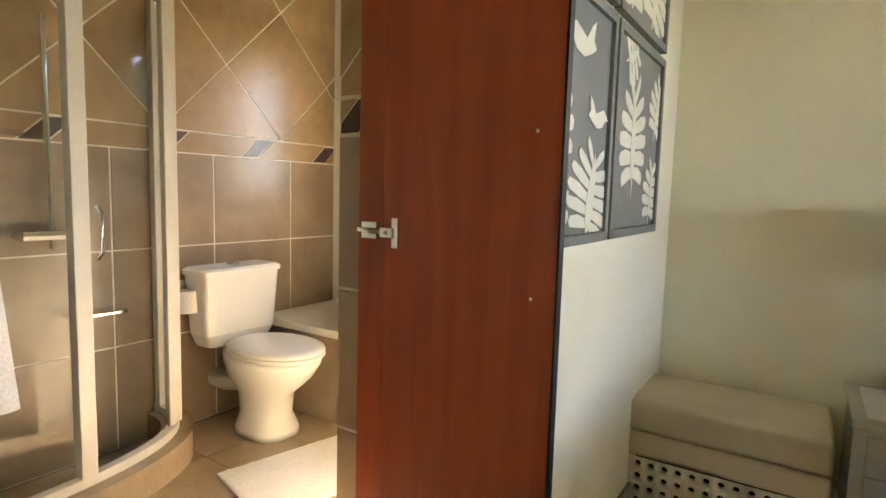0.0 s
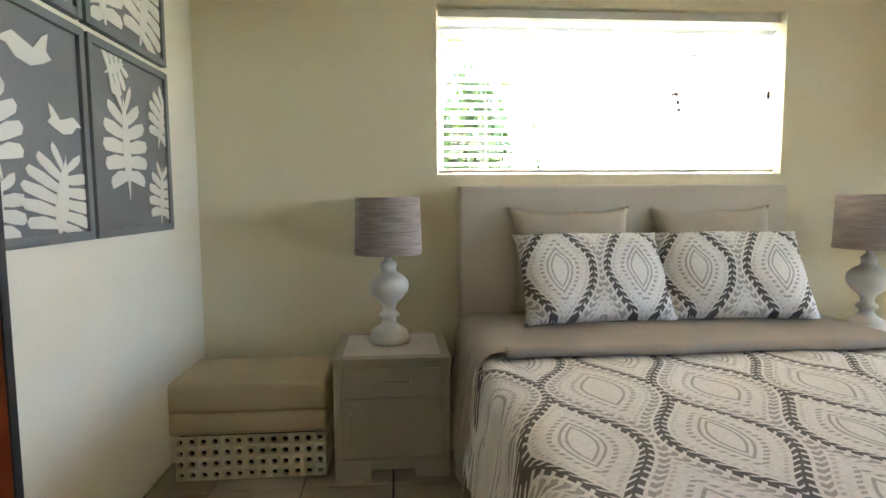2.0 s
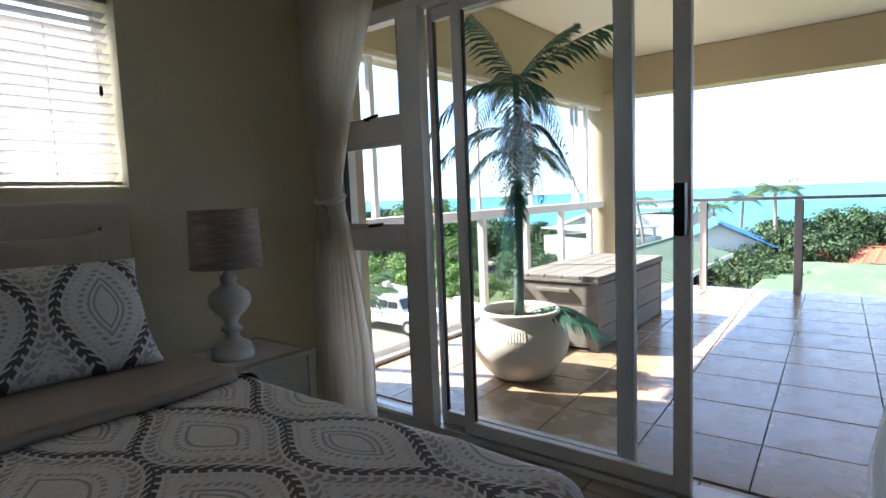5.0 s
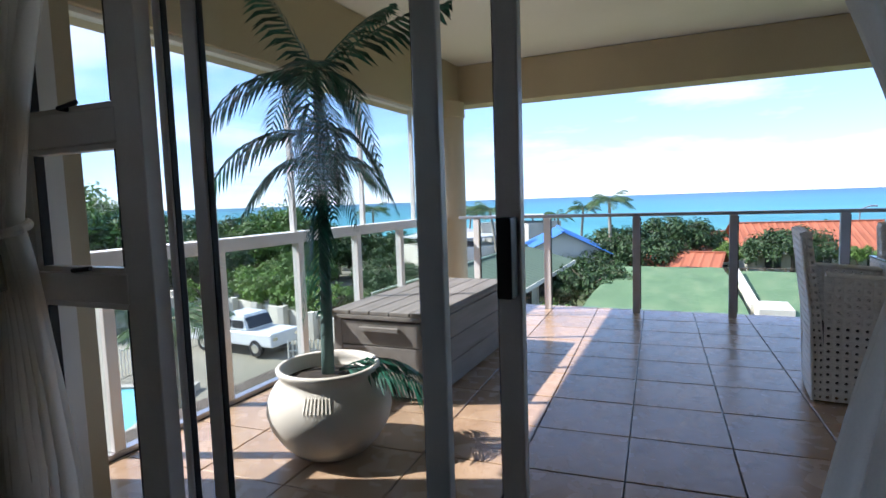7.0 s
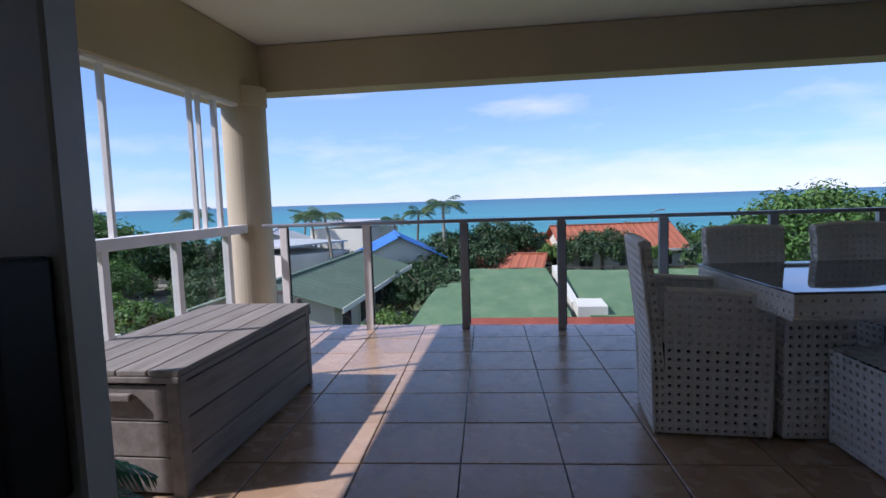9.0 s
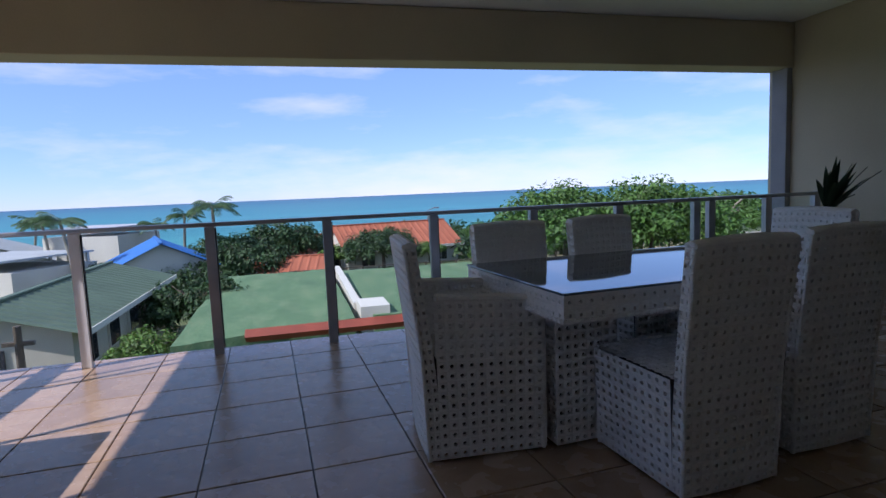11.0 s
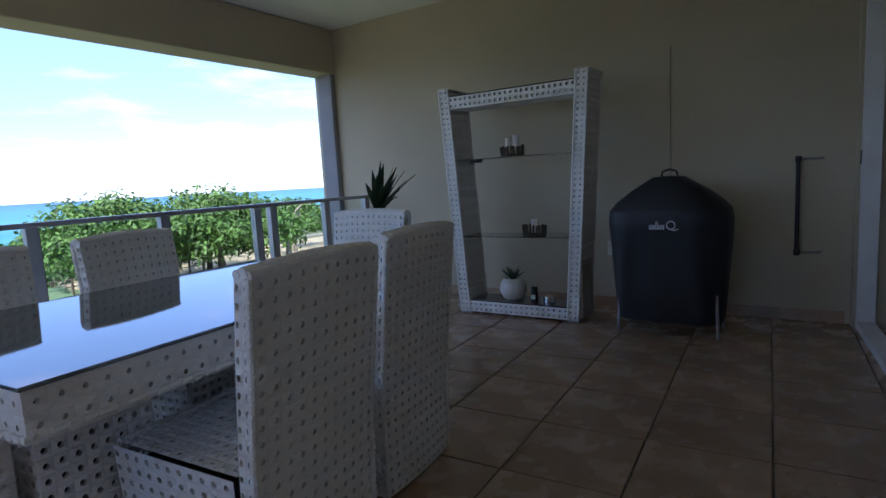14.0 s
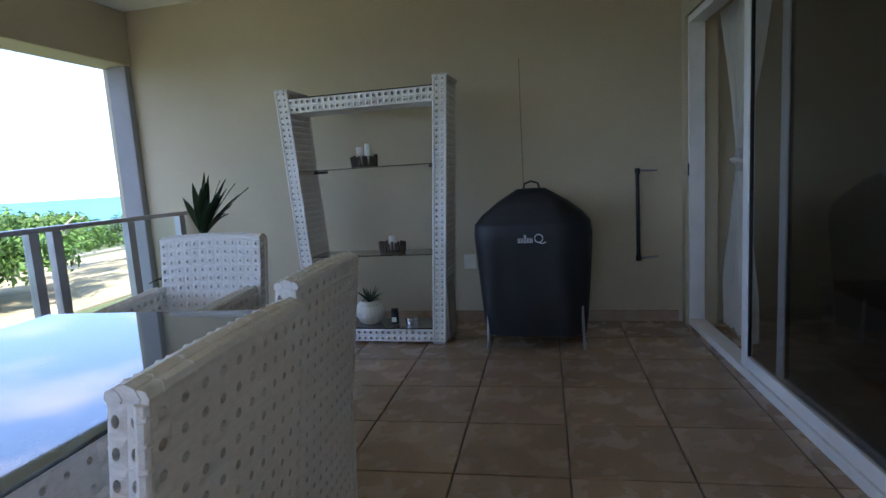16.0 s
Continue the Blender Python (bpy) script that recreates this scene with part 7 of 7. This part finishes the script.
def garden_bits():
    th = thing("swimming_pool", "small pale blue swimming pool with paved edge", "pool", at=(14.9, 17.3, land(14.9, 17.3)), turn=25)
    part("coping", boxes((-2.3, 2.3, -1.5, -1.15, 0, 0.28), (-2.3, 2.3, 1.15, 1.5, 0, 0.28), (-2.3, -1.95, -1.15, 1.15, 0, 0.28), (1.95, 2.3, -1.15, 1.15, 0, 0.28), bevel=0.02), paving, th)
    part("pool_water", boxes((-1.95, 1.95, -1.15, 1.15, 0.0, 0.20)), Mat("pool_water", (0.16, 0.50, 0.58), 0.08).mottle(1.5, 0.1, 12, 0.1, 0.1).m, th, "pale blue water")
    th = thing("garden_wall", "white painted boundary wall along the street", "wall", at=(0, 0, 0))
    for k in range(8):
        x, y = 20 + 4.4 * k, 29.4 + 1.0 * k
        z = land(x, y)
        part("wall_panel", boxes((x, x + 4.2, y - 0.1, y + 0.1, z - 0.5, z + 1.0), bevel=0.01), house_white, th)
        part("pier", boxes((x - 0.25, x + 0.25, y - 0.2, y + 0.2, z - 0.5, z + 1.25), bevel=0.02), house_white, th)
    th = thing("boundary_wall", "white boundary wall beside the parked pickup", "wall", at=(0, 0, 0))
    for k in range(5):
        x, y = 24.9 + 0.75 * k, 16.2 + 2.4 * k
        z = land(x, y)
        panel = part("wall_panel", boxes((-1.2, 1.2, -0.1, 0.1, -0.4, 1.15), bevel=0.01), house_white, th)
        panel.matrix_local = pose(x, y, z, 0, 0, 72.6)
        part("pier", boxes((x - 1.0, x - 0.6, y - 1.4, y - 1.0, z - 0.5, z + 1.35), bevel=0.02), house_white, th)
    th = thing("palisade_fence", "pale steel palisade fence below the balcony", "fence", at=(0, 0, 0))
    for k in range(60):
        x, y = 17.2 + 0.055 * k, 12.5 - 0.125 * k
        part("pale", boxes((x - 0.02, x + 0.02, y - 0.02, y + 0.02, -5.2, -3.05)), house_white, th)
    for z in (-3.4, -4.4):
        part("fence_rail", tube([(17.2, 12.5, z), (20.5, 5.0, z)], 0.03, 6), house_white, th)
    th = thing("pool_fence", "pale steel fence round the pool", "fence", at=(0, 0, 0))
    for k in range(46):
        a = k / 45
        x, y = 10.5 + 7.5 * a, 19.2 + 1.8 * a
        z = land(x, y)
        part("pale", boxes((x - 0.015, x + 0.015, y - 0.015, y + 0.015, z, z + 1.2)), house_white, th)
    part("fence_rail", tube([(10.5, 19.2, land(10.5, 19.2) + 1.1), (18, 21, land(18, 21) + 1.1)], 0.02, 6), house_white, th)
    for x, y, h in ((20.2, 8.2, 4.4), (20.6, 7.6, 3.7)):
        th = thing("utility_pole", "dark timber utility pole below the balcony", "pole", "utility poles", at=(x, y, -5.4))
        part("pole", tube([(0, 0, 0), (0, 0, h)], 0.11, 10, taper=0.8), bark, th)
        part("crossarm", boxes((-0.06, 0.06, -0.35, 0.35, h - 0.5, h - 0.4)), bark, th)
    th = thing("street_lamp", "thin grey street lamp near the shore road", "street lamp", at=(60, -12, land(60, -12)))
    part("pole", tube([(0, 0, 0), (0, 0, 4.6), (0.1, -0.8, 4.9)], 0.07, 8), alu_grey, th)
    part("lamp_head", boxes((-0.1, 0.3, -1.2, -0.75, 4.8, 4.95), bevel=0.03), alu_grey, th)
    th = thing("fence", "dark post-and-rail fence along the shore road", "fence", at=(0, 0, 0))
    for k in range(26):
        y = -22 + 1.0 * k
        x = 39.2
        part("post", boxes((x - 0.05, x + 0.05, y - 0.05, y + 0.05, land(x, y) - 0.2, land(x, y) + 0.95)), bark, th)
    for dz in (0.5, 0.9):
        part("fence_rail", tube([(39.2, -22 + k, land(39.2, -22 + k) + dz) for k in range(26)], 0.03, 6), bark, th)
    # neighbour's wall seen through the bedroom blind
    th = thing("neighbour_wall", "white neighbouring wall with dark windows beyond the blind", "house", at=(3.0, 13.0, 0))
    part("wall", boxes((0.2, 5.5, 0, 0.3, land(3, 13) - 0.3, 0.9)), house_white, th)
    part("roof", boxes((-0.1, 5.8, -0.4, 0.7, 0.91, 1.05)), roof_grey, th)
    part("window", boxes((2.0, 3.6, -0.04, 0.02, -0.6, 0.5)), dark_window, th)


garden_bits()
for x, y, turn, sc in ((1.2, 10.5, 80, (0.9, 0.9, 2.2)), (4.4, 10.6, 190, (0.6, 0.6, 1.45))):
    plant(T2, x, y, turn).scale = sc

# ---- laid tiles ----
def tile_mesh(name, w, h, t, mat, bev=0.004):
    """A thin tile with eased edges, centred, top at z = 0."""
    bm = bmesh.new()
    a, b = w / 2, h / 2
    lo = [bm.verts.new(p) for p in ((-a, -b, -t), (a, -b, -t), (a, b, -t), (-a, b, -t))]
    md = [bm.verts.new(p) for p in ((-a, -b, -bev * 0.6), (a, -b, -bev * 0.6), (a, b, -bev * 0.6), (-a, b, -bev * 0.6))]
    hi = [bm.verts.new(p) for p in ((-a + bev, -b + bev, 0), (a - bev, -b + bev, 0), (a - bev, b - bev, 0), (-a + bev, b - bev, 0))]
    for r, s in ((lo, md), (md, hi)):
        for k in range(4):
            bm.faces.new((r[k], r[(k + 1) % 4], s[(k + 1) % 4], s[k]))
    bm.faces.new(hi)
    me = bpy.data.meshes.new(name)
    bm.to_mesh(me)
    bm.free()
    me.materials.append(mat)
    return me


def skew_lay(parent, x0, x1, y0, y1, ox, oy, turn, pitch, gap, mat):
    """Square tiles on a grid turned a little to the field, cut at its edges."""
    rnd = random.Random(9)
    ca, sa = math.cos(radians(turn)), math.sin(radians(turn))
    whole = tile_mesh("tile", pitch - gap, pitch - gap, 0.0085, mat)
    h = (pitch - gap) / 2
    for i in range(-16, 17):
        for j in range(-16, 17):
            u, v = (i + 0.5) * pitch, (j + 0.5) * pitch
            cx, cy = ox + u * ca - v * sa, oy + u * sa + v * ca
            pts = [(cx + a * ca - b * sa, cy + a * sa + b * ca) for a, b in ((-h, -h), (h, -h), (h, h), (-h, h))]
            cut = clip_poly(pts, x0, x1, 0)
            cut = clip_poly(cut, y0, y1, 1) if cut else []
            if not cut:
                continue
            if all(x0 < p[0] < x1 and y0 < p[1] < y1 for p in pts):
                ob = new("tile", whole)
                ob.matrix_world = pose(cx, cy, rnd.uniform(-0.0006, 0.0006), 0, 0, turn)
            else:
                bm = bmesh.new()
                hi = [bm.verts.new((p[0] - cx, p[1] - cy, 0.0)) for p in cut]
                lo = [bm.verts.new((p[0] - cx, p[1] - cy, -0.0085)) for p in cut]
                bm.faces.new(hi)
                for k in range(len(cut)):
                    q = (k + 1) % len(cut)
                    bm.faces.new((lo[k], lo[q], hi[q], hi[k]))
                ob = part("tile", bm, mat)
                ob.location = (cx, cy, 0)
            ob.parent = parent


def lay(parent, x0, x1, y0, y1, ox, oy, pitch, gap, mat, z=0.0):
    """Square tiles on a grid, cut at the edges of the field."""
    rnd = random.Random(9)
    whole = {}
    i0, j0 = math.floor((x0 - ox) / pitch), math.floor((y0 - oy) / pitch)
    for i in range(i0, math.ceil((x1 - ox) / pitch)):
        for j in range(j0, math.ceil((y1 - oy) / pitch)):
            a, b = max(x0, ox + i * pitch + gap / 2), min(x1, ox + (i + 1) * pitch - gap / 2)
            c, d = max(y0, oy + j * pitch + gap / 2), min(y1, oy + (j + 1) * pitch - gap / 2)
            if b - a < 0.02 or d - c < 0.02:
                continue
            key = (round(b - a, 3), round(d - c, 3))
            if key not in whole:
                whole[key] = tile_mesh("tile", *key, 0.0085, mat)
            ob = new("tile", whole[key])
            ob.parent = parent
            ob.location = ((a + b) / 2, (c + d) / 2, z + rnd.uniform(-0.0006, 0.0006))


lay(bpy.data.objects["floor"], 0.02, XF + 0.2, -1.4, 3.128, 0.15, 0.10, 0.36, 0.006, bedroom_tile)
lay(bpy.data.objects["floor"], -1.24, 0.018, -1.4, 3.128, -1.24, 0.20, 0.36, 0.006, bath_floor_tile)


def clip_poly(poly, lo, hi, axis):
    """Cuts a convex polygon to lo <= axis <= hi."""
    for bound, keep in ((lo, 1), (hi, -1)):
        out = []
        for p, q in zip(poly, poly[1:] + poly[:1]):
            dp, dq = keep * (p[axis] - bound), keep * (q[axis] - bound)
            if dp >= 0:
                out.append(p)
            if (dp >= 0) != (dq >= 0):
                f = dp / (dp - dq)
                out.append((p[0] + (q[0] - p[0]) * f, p[1] + (q[1] - p[1]) * f))
        poly = out
        if len(poly) < 3:
            return []
    return poly


skew_lay(bpy.data.objects["floor_balcony"], XF + 0.222, 9.50, YS + 0.002, 3.40, 5.92, -2.695, 3.0, 0.47, 0.007, balcony_tile)


def wall_tile(parent, poly, mat, place):
    """One cut wall tile from its outline, shrunk for the joint; place(a, z, out) sets it on the wall."""
    cx, cy = sum(p[0] for p in poly) / len(poly), sum(p[1] for p in poly) / len(poly)

    def inset(d):
        res = []
        for p in poly:
            v = Vector((p[0] - cx, p[1] - cy))
            L = v.length
            res.append((cx + v.x * max(0, L - d) / L, cy + v.y * max(0, L - d) / L)) if L > 1e-6 else None
        return res
    bm = bmesh.new()
    a = [bm.verts.new(place(*p, 0.001)) for p in inset(0.0055)]
    b = [bm.verts.new(place(*p, 0.0085)) for p in inset(0.0055)]
    c = [bm.verts.new(place(*p, 0.0095)) for p in inset(0.0075)]
    for r, s in ((a, b), (b, c)):
        for k in range(len(r)):
            bm.faces.new((r[k], r[(k + 1) % len(r)], s[(k + 1) % len(r)], s[k]))
    bm.faces.new(c)
    part("tile", bm, mat, parent)


def tiled_wall(name, a0, a1, place, label, ox=2.305, s=0.484):
    """Square tiles low down, a slanted dark border, and tiles set on their corners above."""
    host = None
    bmh = bmesh.new()
    q = [bmh.verts.new(place(*p, 0.0015)) for p in ((a0, 0), (a1, 0), (a1, 2.6), (a0, 2.6))]
    q2 = [bmh.verts.new(place(*p, 0.0070)) for p in ((a0, 0), (a1, 0), (a1, 2.6), (a0, 2.6))]
    bmh.faces.new(q)
    bmh.faces.new(q2)
    for k in range(4):
        bmh.faces.new((q[k], q[(k + 1) % 4], q2[(k + 1) % 4], q2[k]))
    host = tagged(part(name, bmh, grout_pale, kind="structure"), label, "wall")
    z = [0.0, 0.455, 0.868, 1.30]
    n0, n1 = math.floor((a0 - ox) / s), math.ceil((a1 - ox) / s)
    for i in range(n0, n1):
        for zl, zh in zip(z, z[1:]):
            poly = clip_poly([(ox + i * s, zl), (ox + (i + 1) * s, zl), (ox + (i + 1) * s, zh), (ox + i * s, zh)], a0, a1, 0)
            if poly:
                wall_tile(host, poly, bath_tile_low, place)
    p, zl, zh = 0.484, 1.302, 1.40
    for i in range(n0 - 1, n1 + 1):
        o = ox + 0.16 + i * p
        for u0, u1, m in ((0.0, 0.10, bath_tile_dark), (0.10, p, bath_tile)):
            poly = clip_poly([(o + u0, zl), (o + u1, zl), (o + u1 + 0.10, zh), (o + u0 + 0.10, zh)], a0, a1, 0)
            if poly:
                wall_tile(host, poly, m, place)
    r = 0.337
    for i in range(n0 - 2, n1 + 3):
        for j in range(0, 4):
            for half in (0, 1):
                cx = 2.385 + (i + 0.5 * half) * 2 * r
                cz = 1.405 + (j + 0.5 * half) * 2 * r
                poly = clip_poly([(cx - r, cz), (cx, cz - r), (cx + r, cz), (cx, cz + r)], a0, a1, 0)
                poly = clip_poly(poly, 1.405, 2.59, 1) if poly else []
                if poly:
                    wall_tile(host, poly, bath_tile, place)


tiled_wall("wall_bath_tiles", 0.2, 3.128, lambda a, z, o: (-1.25 + o, a, z), "tan stone-look bathroom wall tiles with a dark border")
tiled_wall("wall_stub_tiles", 0.076, 0.19, lambda a, z, o: (a, 1.80 - o, z), "tan tiles on the end of the partition wall")
